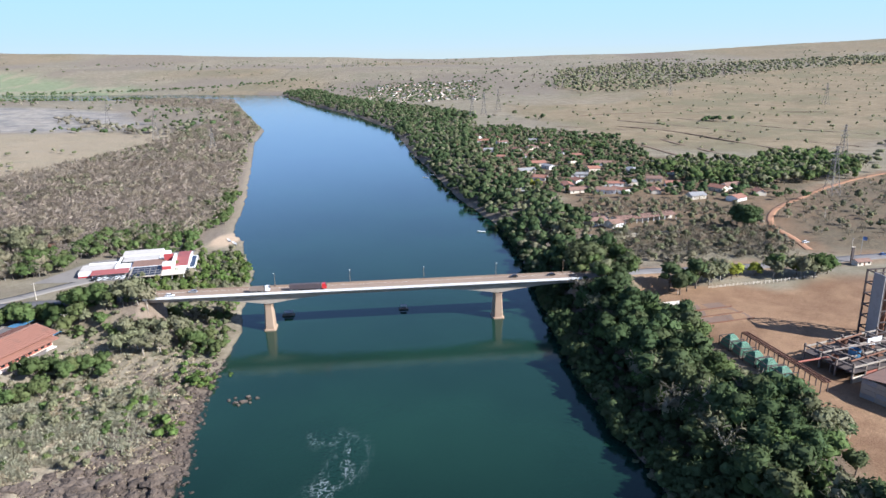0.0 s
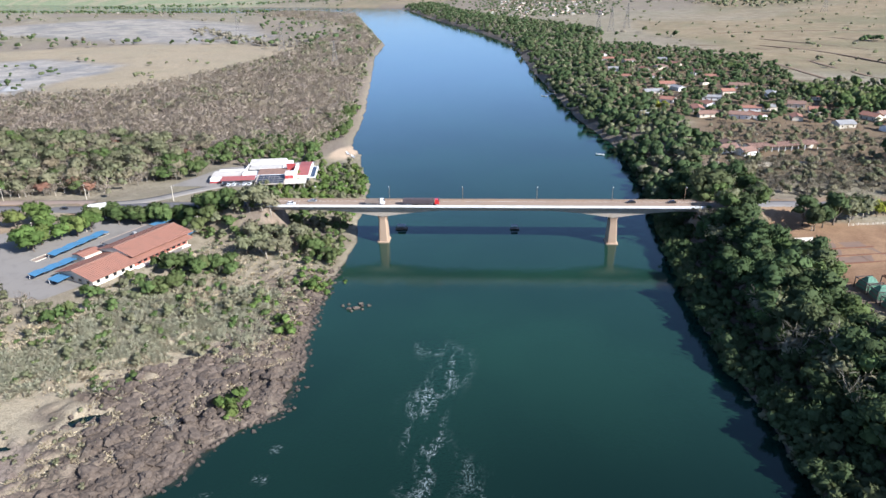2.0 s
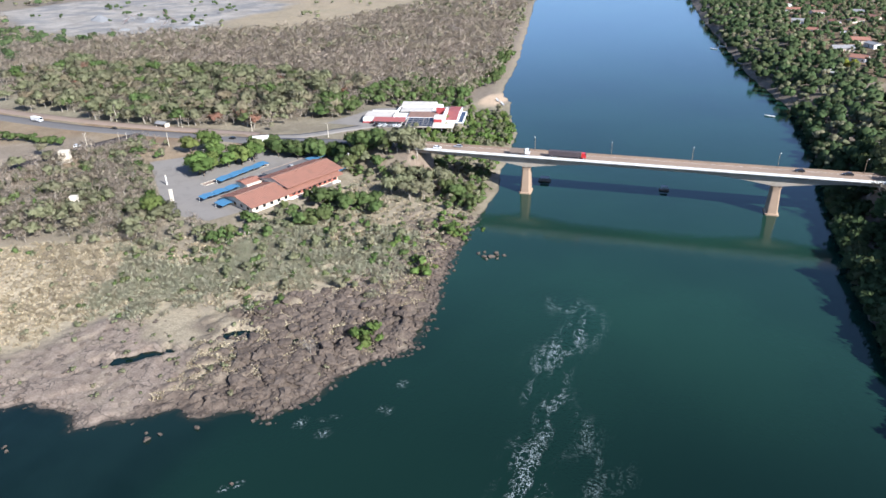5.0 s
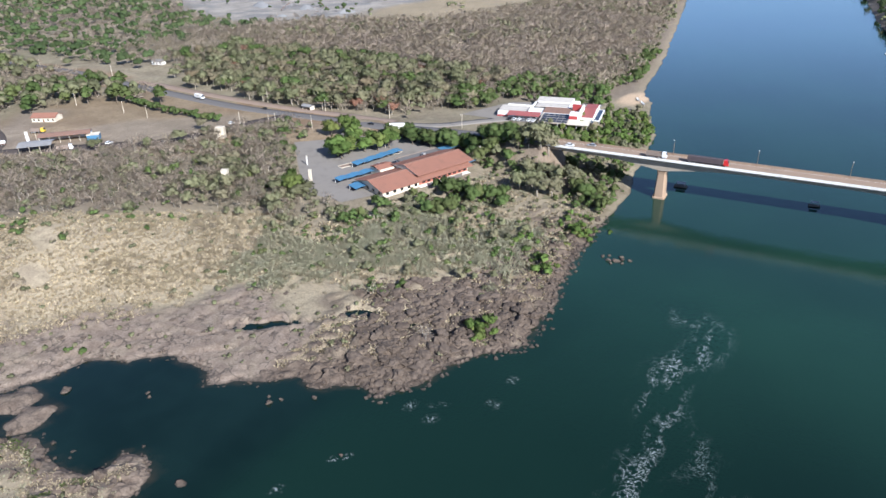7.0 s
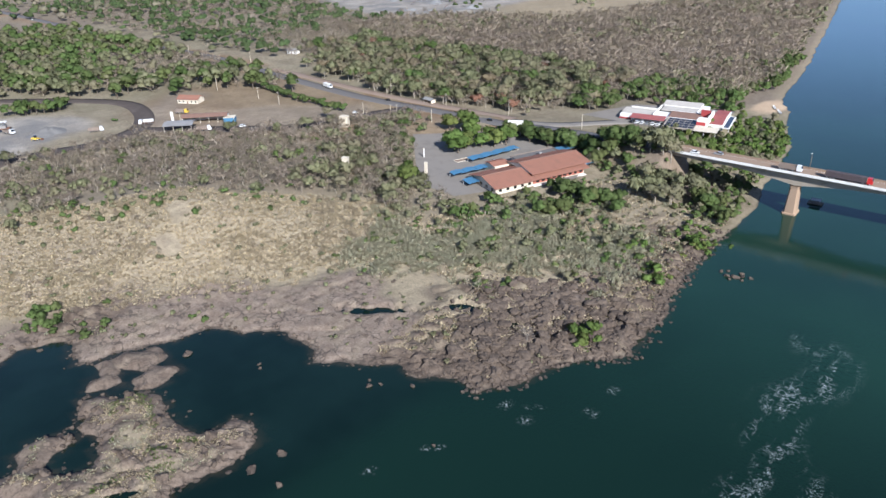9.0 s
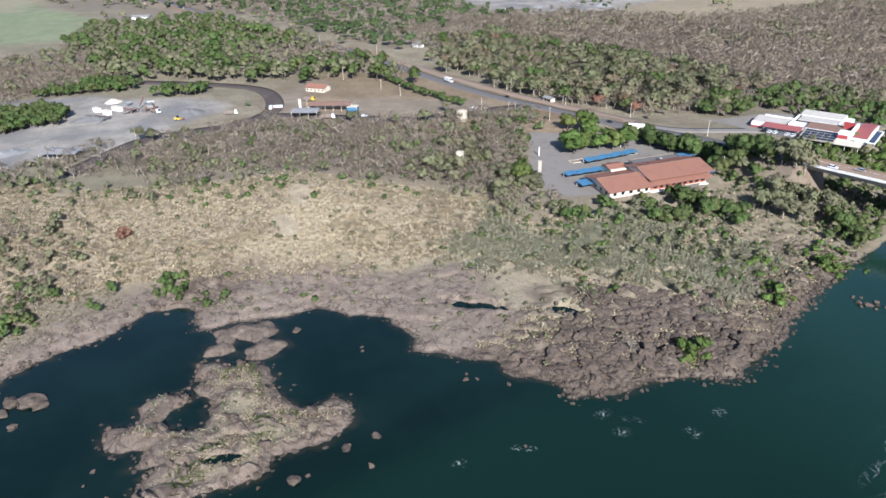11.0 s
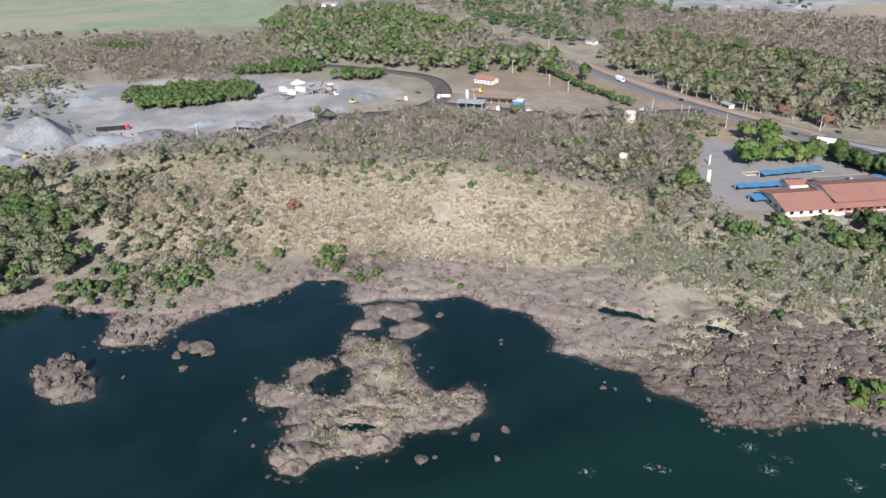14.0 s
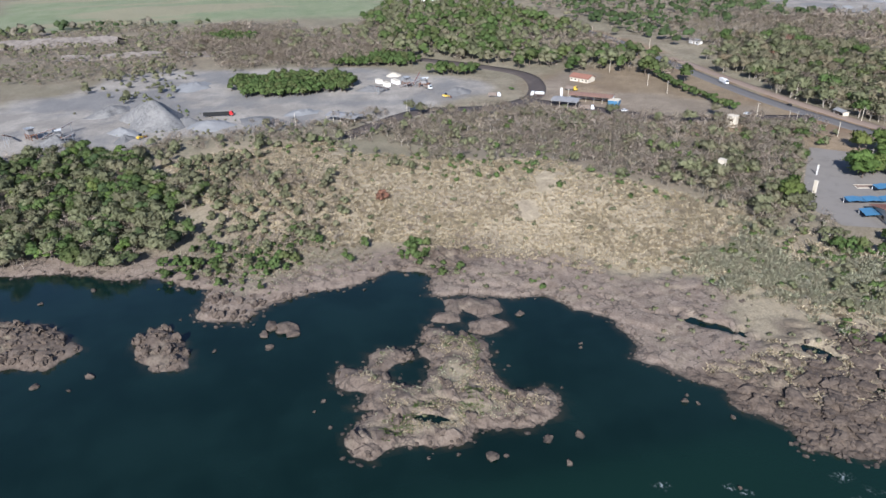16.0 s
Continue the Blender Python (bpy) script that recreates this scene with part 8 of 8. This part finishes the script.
for x, y, turn, long in ((-700, 705, 30, 26), (-730, 690, 100, 22), (-690, 740, 160, 30), (-760, 720, 60, 24), (-668, 690, 80, 18)):
    conveyor(x, y, turn, long, 9, "inclined conveyor belt in the far pit")
for x, y, r, tall in ((-720, 730, 16, 6), (-655, 655, 14, 4), (-800, 720, 20, 6), (-690, 650, 12, 3), (-640, 720, 14, 5)):
    heap(x, y, r, tall, int(r + tall), gravel_mat, "pale crushed-stone heap in the far pit")
loader(-431, -80, 140)
loader(-460, 118, 60)


def face(name, pts, tall, label):
    """A broken rock face along a line, leaning back."""
    line = flowing(np.array([(*p, 0.0) for p in pts]), 3.0)
    way = np.gradient(line[:, :2], axis=0)
    way /= np.linalg.norm(way, axis=1, keepdims=True)
    back = np.stack([-way[:, 1], way[:, 0]], -1)
    co, n = [], 7
    for i in range(n + 3):
        t = min(i, n) / n
        flat = (i - n) * 7.0 if i > n else 0.0
        jag = 1.8 * fbm(line[:, 0] * 1.0 + 40 * t, line[:, 1] + 25 * t, 9, 3, 91)
        xy = line[:, :2] + back * (t * 5 + flat + (jag if i <= n else 0 * jag))[:, None]
        z = height(line[:, 0], line[:, 1]) - 1.5 + (tall + 1.5) * t - (3.0 * (i - n) if i > n else 0)
        co.append(np.column_stack([xy, z + (0.6 * fbm(line[:, 0], line[:, 1], 7, 2, 92) if i == n else 0)]))
    m = len(line)
    co = np.concatenate(co)
    k = (np.arange(n + 2)[:, None] * m + np.arange(m - 1)[None]).ravel()
    tagged(new(name, mesh_of(name, [(co, np.stack([k, k + 1, k + m + 1, k + m], -1), 0)], [rock_face_mat], False)), label, "rock face", kind="structure")


rock_face_mat = weathered("quarry_rock", (0.190, 0.165, 0.145), (0.080, 0.070, 0.062), 0.95, scale=0.18, amount=0.9, bump=0.4)
face("quarry_face", [(-790, -330), (-800, -285), (-798, -230), (-790, -175), (-775, -150)], 9, "broken grey rock face at the quarry's edge")
face("quarry_face_near", [(-715, -190), (-706, -150), (-700, -110), (-690, -70), (-672, -30)], 4.5, "lower rock bench of the quarry")

bank_soil = weathered("bank_soil", (0.150, 0.102, 0.066), (0.200, 0.145, 0.095), 0.95, scale=0.1)

# ---- poles and pylons ----
def utility_pole(tall=9.5):
    root = tagged(new("utility_pole"), "pale concrete utility pole with a crossarm", "utility pole", "utility poles")
    one("pole", [(*tube([(0, 0, -0.6), (0, 0, tall)], [0.19, 0.12], 6), 0)], cream, root)
    one("crossarm", box_piece(-1.1, 1.1, -0.07, 0.07, tall - 0.7, tall - 0.55), bark, root)
    for u in (-0.9, 0, 0.9):
        one("insulator", [(*tube([(u, 0, tall - 0.55), (u, 0, tall - 0.3)], [0.07, 0.05], 6), 0)], white_paint, root)
    return root


pole = utility_pole()
for x, y, s in ((-415, 263, 0.9), (-349, 285, 0.9), (-486, 255, 1.0), (-274, 345, 1.0), (-376, 334, 1.2), (-388, 212, 0.8), (-424, 194, 0.8), (-239, 296, 1.0), (-320, 334, 0.9), (-300, 300, 0.9), (-332, 294, 0.8), (-328, 296, 0.8), (-245, 297, 0.9),
                (-430, 84, 0.9), (-425, 12, 0.9), (121, 333, 1.1), (252, 404, 1.0), (282, 490, 1.0), (216, 425, 1.0), (-218, 345, 1.0), (-178, 300, 1.1), (-205, 312, 1.0), (-258, 282, 1.0), (-440, 262, 0.9), (-560, 330, 1.0), (-640, 312, 1.0), (95, 425, 1.0)):
    ob = copy_thing(pole, pose(x, y, ground_at(x, y), 0, 0, (x * 7 + y * 3) % 60))
    ob.scale = (s, s, s)
drop_kind(pole)


pylon_steel = weathered("pylon_steel", (0.200, 0.185, 0.170), (0.120, 0.105, 0.095), 0.8, 0.1, scale=0.5)


def pylon(x, y, tall, turn):
    """A lattice mast: four legs, braces and three pairs of arms."""
    root = placed("power_pylon", x, y, ground_at(x, y), turn, "grey steel lattice power pylon", "pylon", "power pylons")
    wide = tall * 0.11
    level = lambda t: wide * (1 - t) ** 1.3 + 0.5  # noqa: E731
    corner = lambda t, k: Vector((level(t) * (1, 1, -1, -1)[k], level(t) * (1, -1, -1, 1)[k], tall * t))  # noqa: E731
    steps = [0, 0.18, 0.34, 0.48, 0.6, 0.7, 0.79, 0.87, 0.94, 1.0]
    for k in range(4):
        one("leg", [(*tube([corner(t, k) for t in steps], [0.22] * len(steps), 4), 0)], pylon_steel, root)
    braces = []
    for a, b in zip(steps, steps[1:]):
        for k in range(4):
            braces.append((*tube([corner(a, k), corner(b, (k + 1) % 4)], [0.1, 0.1], 3), 0))
            braces.append((*tube([corner(a, (k + 1) % 4), corner(b, k)], [0.1, 0.1], 3), 0))
    one("bracing", braces, pylon_steel, root)
    for t in (0.72, 0.84, 0.95):
        for s in (-1, 1):
            tip = Vector((s * tall * 0.17, 0, tall * t))
            one("arm", [(*tube([Vector((s * level(t), level(t), tall * t)), tip], [0.14, 0.08], 3), 0), (*tube([Vector((s * level(t), -level(t), tall * t)), tip], [0.14, 0.08], 3), 0), (*tube([Vector((0, 0, tall * (t + 0.045))), tip], [0.12, 0.08], 3), 0)], pylon_steel, root)


for x, y, tall, turn in ((337, 581, 42, 20), (440, 748, 42, 20), (89, 1442, 48, 10), (61, 1367, 44, 10), (125, 1520, 48, 10), (-465, 1122, 44, 30), (-640, 1330, 44, 30), (593, 1808, 46, 15), (-320, 960, 36, 30), (830, 1500, 46, 20)):
    pylon(x, y, tall, turn)

# ---- village, hall and far town ----
rngh = np.random.default_rng(21)
for k, (x, y) in enumerate(VILLAGE_HOUSES):
    white = k % 5 == 2
    house((x, y), float(rngh.uniform(-25, 35)) + (90 if k % 3 == 0 else 0), float(rngh.uniform(11, 19)), float(rngh.uniform(8, 12)), float(rngh.uniform(2.9, 3.8)), float(rngh.uniform(1.3, 2.2)), (white_paint, cream, cream, white_paint)[k % 4],
          grey_sheet if white else (tile_roof, tile_brown, tile_roof)[k % 3], ("white-walled village house with a grey sheet roof" if white else "village house with a faded tile roof"), group="village houses", openings=3)
hall = placed("school_hall", 128, 483, ground_at(140, 490), 19, "long low hall with a brown roof and open veranda", "building")
tiled_slope("roof_slope", hall, 0, 50, -1.0, 3.4, 5.5, 5.0, tile_brown, label="long brown tiled roof slope")
tiled_slope("roof_slope", hall, 0, 50, 12, 3.4, 5.5, 5.0, tile_brown)
one("back_wall", box_piece(0.4, 49.6, 4.0, 11, -0.6, 3.5), cream, hall)
for k in range(11):
    one("post", box_piece(0.4 + k * 4.9, 0.75 + k * 4.9, -0.6, -0.25, -0.6, 3.4), white_paint, hall)
for k in range(9):
    one("door", box_piece(3 + k * 5, 4.4 + k * 5, 3.9, 4.02, 0, 2.2), dark_glass, hall)
for x, y, turn, a, b in ((113, 489, 25, 14, 10), (124, 480, 30, 10, 9), (118, 500, 110, 13, 8)):
    house((x, y), turn, a, b, 3.4, 1.8, white_paint, tile_brown, "white house with a dark red tiled roof", openings=3)
for x, y, a in ((150, 452, 22), (128, 446, 10)):
    block("low_wall", x, y, 10, a, 0.5, 2.2, cream, "pale low boundary wall", "wall")
town = [house((-60, 2150), 20, 13, 9, 3.2, 1.4, cream, tile_brown, "small white town house with a brown roof", group="houses of the far town"), house((0, 2200), 40, 12, 8, 3.2, 1.2, white_paint, tile_roof, "small white town house with an orange roof", group="houses of the far town"),
        house((30, 2300), 10, 15, 10, 3.6, 0.8, cream, grey_sheet, "pale town house with a grey roof", group="houses of the far town")]
for k in range(95):
    x, y = float(rngh.uniform(-230, 120)), float(rngh.uniform(1900, 2680))
    if not -0.42 * (y - 1900) - 150 < x:
        continue
    copy_thing(town[k % 3], pose(x, y, ground_at(x, y), 0, 0, float(rngh.uniform(0, 180))))
house((70, 600), 30, 10, 8, 5.5, 1.4, blue_sheet, grey_sheet, "grey-blue riverside house under trees", openings=3)

# ---- old works on the east bank ----
dark_steel = weathered("dark_steel", (0.085, 0.070, 0.065), (0.160, 0.110, 0.085), 0.85, 0.2, scale=0.4)
tower = placed("process_tower", 189, 275, ground_at(189, 275), 10, "tall derelict steel tower with a sheet-clad side", "tower")
for u in (-6, -2, 2, 6):
    for v in (-5, 5):
        one("column", box_piece(u - 0.3, u + 0.3, v - 0.3, v + 0.3, -0.5, 31), dark_steel, tower)
for z in (5, 10, 15, 20, 25, 30.5):
    one("floor_frame", [box_piece(-6.4, 6.4, -5.3, -4.8, z, z + 0.5), box_piece(-6.4, 6.4, 4.8, 5.3, z, z + 0.5), box_piece(-6.4, -5.9, -5, 5, z, z + 0.5), box_piece(5.9, 6.4, -5, 5, z, z + 0.5), box_piece(-6, 6, -0.3, 0.3, z, z + 0.4)], dark_steel, tower)
one("cladding", box_piece(-6.7, -6.4, -5.4, 0.6, 0, 31), grey_sheet, tower, "grey sheet cladding")
for k, (u, r) in enumerate(((-3.2, 1.3), (0.4, 1.5), (3.8, 1.2))):
    one("vessel", [(*tube([(u, 0.5, 0), (u, 0.5, 26 - 3 * k), (u, 0.5, 27.5 - 3 * k)], [r, r, r * 0.4], 12), 0)], rust, tower, "rusty upright vessel")
for k in range(8):
    z = 2 + 3.5 * k
    one("brace", [(*tube([(-6 + 4 * (k % 3), -5, z), (-2 + 4 * (k % 3), -5, z + 4)], [0.15, 0.15], 4), 0)], dark_steel, tower)

works = placed("works_frame", 153, 233, ground_at(158, 240), 22, "roofless concrete works building with bare beams and pipes", "building")
one("floor_slab", box_piece(0, 42, 0, 22, 4.2, 4.7), dark_steel, works, "dark floor slab")
for i in range(7):
    for j in range(4):
        one("column", box_piece(i * 6.9, i * 6.9 + 0.6, j * 7.1, j * 7.1 + 0.6, -0.5, 6.5 if (i + j) % 3 else 8.2), concrete_dark, works)
for j in range(4):
    one("beam", box_piece(0, 42, j * 7.1, j * 7.1 + 0.5, 6.4, 7.0), concrete, works)
for i in range(7):
    one("beam", box_piece(i * 6.9, i * 6.9 + 0.5, 0, 22, 6.9, 7.4), concrete_dark, works)
for i in range(0, 6):
    one("infill_wall", box_piece(i * 6.9 + 0.7, i * 6.9 + 6.8, 0.1, 0.4, -0.5, 2.6 + (i % 3)), (cream, red_brick, concrete_dark)[i % 3], works)
for k, (a, b, z) in enumerate((((2, 3), (36, 5), 7.8), ((4, 12), (40, 10), 8.2), ((8, 18), (30, 20), 7.7), ((-14, 14), (6, 12), 5.6), ((10, 2), (14, 21), 8.0))):
    one("pipe", [(*tube([(*a, z), (*b, z)], [0.35, 0.35], 6), 0)], (rust, concrete_dark, rust, red_brick, rust)[k], works, "long loose pipe")
one("broken_tank", [(*tube([(12, 9, 4.7), (12, 9, 8.5)], [2.2, 2.2], 12), 0)], blue_sheet, works, "faded blue tank")
# dark walls added below the slab to give the look of a shaded interior
one("inner_wall", [box_piece(1, 41, 10, 10.4, -0.5, 4.2), box_piece(14, 14.4, 1, 21, -0.5, 4.2), box_piece(28, 28.4, 1, 21, -0.5, 4.2)], concrete_dark, works, "dark inner walls filling the shaded interior")
one("upper_wall", [box_piece(20, 42, 0.1, 0.4, 4.7, 7.6), box_piece(41.6, 42, 0.4, 12, 4.7, 7.2), box_piece(26, 34, 13.9, 14.2, 4.7, 8.4)], white_paint, works, "broken whitewashed upper wall")
rngw = np.random.default_rng(5)
for k in range(16):
    u, v, w, d = rngw.uniform(1, 38), rngw.uniform(1, 19), rngw.uniform(1.0, 3.2), rngw.uniform(0.8, 2.4)
    one("machine_base", box_piece(u, u + w, v, v + d, 4.7, 4.7 + rngw.uniform(0.6, 2.2)), (dark_steel, rust, concrete_dark)[k % 3], works, "rusting machine base")
for k in range(7):
    u, v = rngw.uniform(2, 38), rngw.uniform(2, 20)
    one("hopper", [(*tube([(u, v, 4.7), (u, v, 6.0), (u, v, 7.4)], [0.4, 1.3, 1.3], 12), 0)], (rust, dark_steel)[k % 2], works, "corroded steel hopper")
store = placed("store_building", 160, 203, ground_at(170, 215), 28, "grey-white block store with stained concrete panels", "building")
one("wall", box_piece(0, 40, 0, 22, -1, 7.5), concrete, store)
one("roof", [gable_piece(0, 40, 0, 22, 7.5, 1.6, 0.3)], tile_brown, store, "flat dusty brown roof")
for j in range(4):
    for i in range(8):
        one("panel", box_piece(i * 5 + 0.15, i * 5 + 4.85, -0.12, 0.0, 0.2 + j * 1.85, 1.9 + j * 1.85), concrete if (i + j) % 3 else grey_sheet, store)
    for i in range(4):
        one("panel", box_piece(-0.12, 0.0, i * 5.5 + 0.15, i * 5.5 + 5.3, 0.2 + j * 1.85, 1.9 + j * 1.85), concrete if (i + j) % 3 else grey_sheet, store)


def cooling_cell(x, y, turn):
    root = placed("cooling_cell", x, y, ground_at(x, y) - 0.2, turn, "faded green corrugated cooling cell with a tent-like hood", "cooling tower", "cooling cells in a row")
    one("casing", box_piece(-2.6, 2.6, -3.0, 3.0, -3, 2.6), concrete_dark, root, "dark open casing")
    side = [(-3.0, -3.2, 1.2), (3.0, -3.2, 1.2), (3.0, 3.2, 1.2), (-3.0, 3.2, 1.2)]
    one("hood", [loft([side, [(-2.7, -2.6, 3.2), (2.7, -2.6, 3.2), (2.7, 2.6, 3.2), (-2.7, 2.6, 3.2)], [(-0.7, -1.2, 5.6), (0.7, -1.2, 5.6), (0.7, 1.2, 5.6), (-0.7, 1.2, 5.6)], [(-0.1, -0.3, 5.9), (0.1, -0.3, 5.9), (0.1, 0.3, 5.9), (-0.1, 0.3, 5.9)]])], green_sheet, root, "green corrugated hood")
    for k in range(8):
        u = -2.6 + k * 0.74
        for s in (-1, 1):
            one("rib", [(*tube([(u, s * 3.24, 1.2), (u * 0.92, s * 2.66, 3.2), (u * 0.26, s * 1.25, 5.6)], [0.1, 0.1, 0.05], 3), 0)], green_sheet, root)
            one("rib", [(*tube([(s * 3.04, u, 1.2), (s * 2.74, u * 0.85, 3.2), (s * 0.74, u * 0.4, 5.6)], [0.1, 0.1, 0.05], 3), 0)], green_sheet, root)
    for u in (-3.3, 3.3):
        for v in (-3.4, 3.4):
            one("post", box_piece(u - 0.15, u + 0.15, v - 0.15, v + 0.15, -3, 4.6), dark_steel, root)
        one("tie_beam", box_piece(u - 0.1, u + 0.1, -3.4, 3.4, 4.3, 4.6), dark_steel, root)
    one("cross_beam", box_piece(-3.3, 3.3, 3.3, 3.5, 4.3, 4.6), dark_steel, root)


for k in range(5):
    cooling_cell(121 + 1.8 * k, 266 - 7.6 * k, 102 + (3, -4, 5, -2, 0)[k])
rack = placed("pipe_rack", 127, 270, ground_at(130, 250), -78, "rusty pipe rack beside the cooling cells", "pipe rack")
for k in range(4):
    one("pipe", [(*tube([(0, k * 0.8, 5.2 + 0.2 * (k % 2)), (48, k * 0.8, 5.2 + 0.2 * (k % 2))], [0.28, 0.28], 6), 0)], rust, rack)
for k in range(9):
    one("stand", [box_piece(k * 5.8, k * 5.8 + 0.3, -0.4, -0.1, -1, 5), box_piece(k * 5.8, k * 5.8 + 0.3, 2.6, 2.9, -1, 5), box_piece(k * 5.8, k * 5.8 + 0.3, -0.4, 2.9, 4.7, 5)], dark_steel, rack)
slab_earth = weathered("slab_earth", (0.185, 0.122, 0.088), (0.115, 0.080, 0.062), 0.95, scale=0.2)
slabs = placed("foundation_slabs", 106, 300, ground_at(118, 300) + 0.05, 15, "rows of old stained concrete foundation slabs", "foundation")
for i in range(3):
    for j in range(3):
        one("slab", box_piece(j * 12.5, j * 12.5 + 12 - i, i * 8 - 12, i * 8 - 5.2, -0.6, 0.25 - 0.05 * i), slab_earth, slabs)
    one("step_wall", box_piece(-1, 37, i * 8 - 12.6, i * 8 - 12.1, -0.6, 0.6), rust, slabs)
block("low_building", 113, 316, 14, 9, 4, 1.8, concrete, "low pale ruin with an open roof", "ruin")
fence = placed("fence", 140, 341, ground_at(165, 348), 14, "weathered post fence at the field's edge", "fence")
for k in range(28):
    one("post", box_piece(k * 2.5, k * 2.5 + 0.25, 0, 0.25, -0.6, 1.5), cream, fence)
for z in (0.5, 1.1):
    one("rail", box_piece(0, 68, 0.08, 0.16, z, z + 0.1), cream, fence)
yard_fence = placed("fence", -205, 208, ground_at(-195, 210), 20, "grey post fence in front of the hall", "fence")
for k in range(16):
    one("post", box_piece(k * 1.7, k * 1.7 + 0.2, 0, 0.2, -1.5, 1.3 - 0.02 * k), cream, yard_fence)
house((243, 379), 12, 9, 5, 2.6, 0.9, cream, tile_brown, "small pale guard hut with a brown roof", "hut", openings=3)
totem = block("totem", 241, 385, 10, 1.6, 0.7, 9, dark_steel, "dark upright totem sign", "sign")
flag = placed("flagpole", 254, 398, ground_at(254, 398), 10, "blue flag flying on a tall pole", "flag")
one("pole", [(*tube([(0, 0, -0.5), (0, 0, 12)], [0.12, 0.07], 6), 0)], steel, flag)
one("cloth", [slab_piece([(0.1, 0, 9.6), (1.3, 0.3, 9.4), (1.3, 0.3, 11.6), (0.1, 0, 11.8)], 0.05), slab_piece([(1.3, 0.3, 9.4), (3.0, -0.1, 9.2), (3.0, -0.1, 11.3), (1.3, 0.3, 11.6)], 0.05)], paints["blue"], flag, "dark blue cloth")


# ---- boats and landings ----
def boat(x, y, turn, long, mat, label):
    root = placed("boat", x, y, 0.05 if float(relief(np.array([x]), np.array([y]))[1][0]) < 0 else ground_at(x, y) + 0.1, turn, label, "boat", "boats")
    rings = []
    for t, w, lift in ((0, 0.55, 0.1), (0.15, 0.8, 0), (0.6, 0.85, 0), (0.85, 0.55, 0.15), (1.0, 0.06, 0.4)):
        x0 = (t - 0.5) * long
        rings.append([(x0, -w, 0.55 + lift), (x0, -w * 0.6, -0.15 + lift), (x0, w * 0.6, -0.15 + lift), (x0, w, 0.55 + lift), (x0, w - 0.08, 0.5 + lift), (x0, 0, 0.15 + lift), (x0, -w + 0.08, 0.5 + lift)])
    one("hull", [loft(rings)], mat, root)
    for t in (-0.2, 0.15):
        one("thwart", box_piece(t * long - 0.15, t * long + 0.15, -0.75, 0.75, 0.3, 0.38), bark, root)


def raft(x, y, turn, long, wide, label):
    root = placed("raft", x, y, 0.0, turn, label, "raft", "floating platforms")
    for s in (-1, 1):
        one("float", [(*tube([(-long / 2, s * wide * 0.35, 0.1), (long / 2, s * wide * 0.35, 0.1)], [0.4, 0.4], 6), 0)], rubber, root)
    for k in range(8):
        u = -long / 2 + k * long / 8
        one("plank", box_piece(u, u + long / 8 - 0.06, -wide / 2, wide / 2, 0.45, 0.55), bark, root)
    one("canopy", box_piece(-long * 0.35, long * 0.35, -wide * 0.45, wide * 0.45, 2.2, 2.3), grey_sheet, root)
    for u in (-0.3, 0.3):
        for v in (-0.38, 0.38):
            one("post", [(*tube([(u * long, v * wide, 0.5), (u * long, v * wide, 2.2)], [0.05, 0.05], 4), 0)], steel, root)


boat(-160, 494, 118, 9, white_paint, "white boat drawn up on the sandy bank")
boat(-154, 487, 122, 10, white_paint, "white boat at the sandy landing")
boat(30, 515, 170, 7, white_paint, "white boat moored at the far bank")
boat(-19, 766, 150, 8, white_paint, "white boat moored under trees")
boat(-12, 785, 140, 8, white_paint, "white boat moored under trees")
raft(-83, 342, 8, 6.5, 4, "dark floating platform with a low roof")
raft(-22, 349, 8, 5, 3, "dark floating platform beside the bridge")


# ---- earth banks across the east pasture ----
for k, pts in enumerate(([(150, 1150), (240, 1085), (266, 981), (282, 856), (300, 763)], [(200, 1190), (296, 1132), (324, 938), (348, 826), (380, 770)], [(260, 1240), (360, 1100), (410, 930), (440, 830)], [(330, 1290), (440, 1130), (500, 960), (540, 880)], [(450, 1320), (560, 1130), (640, 1010)], [(190, 1320), (330, 1420), (520, 1430), (760, 1380)])):
    line = [(x, y, ground_at(x, y) + 0.35) for x, y in pts]
    strip("earth_bank", line, 6.5, bank_soil, "low dark earth bank across the pasture")
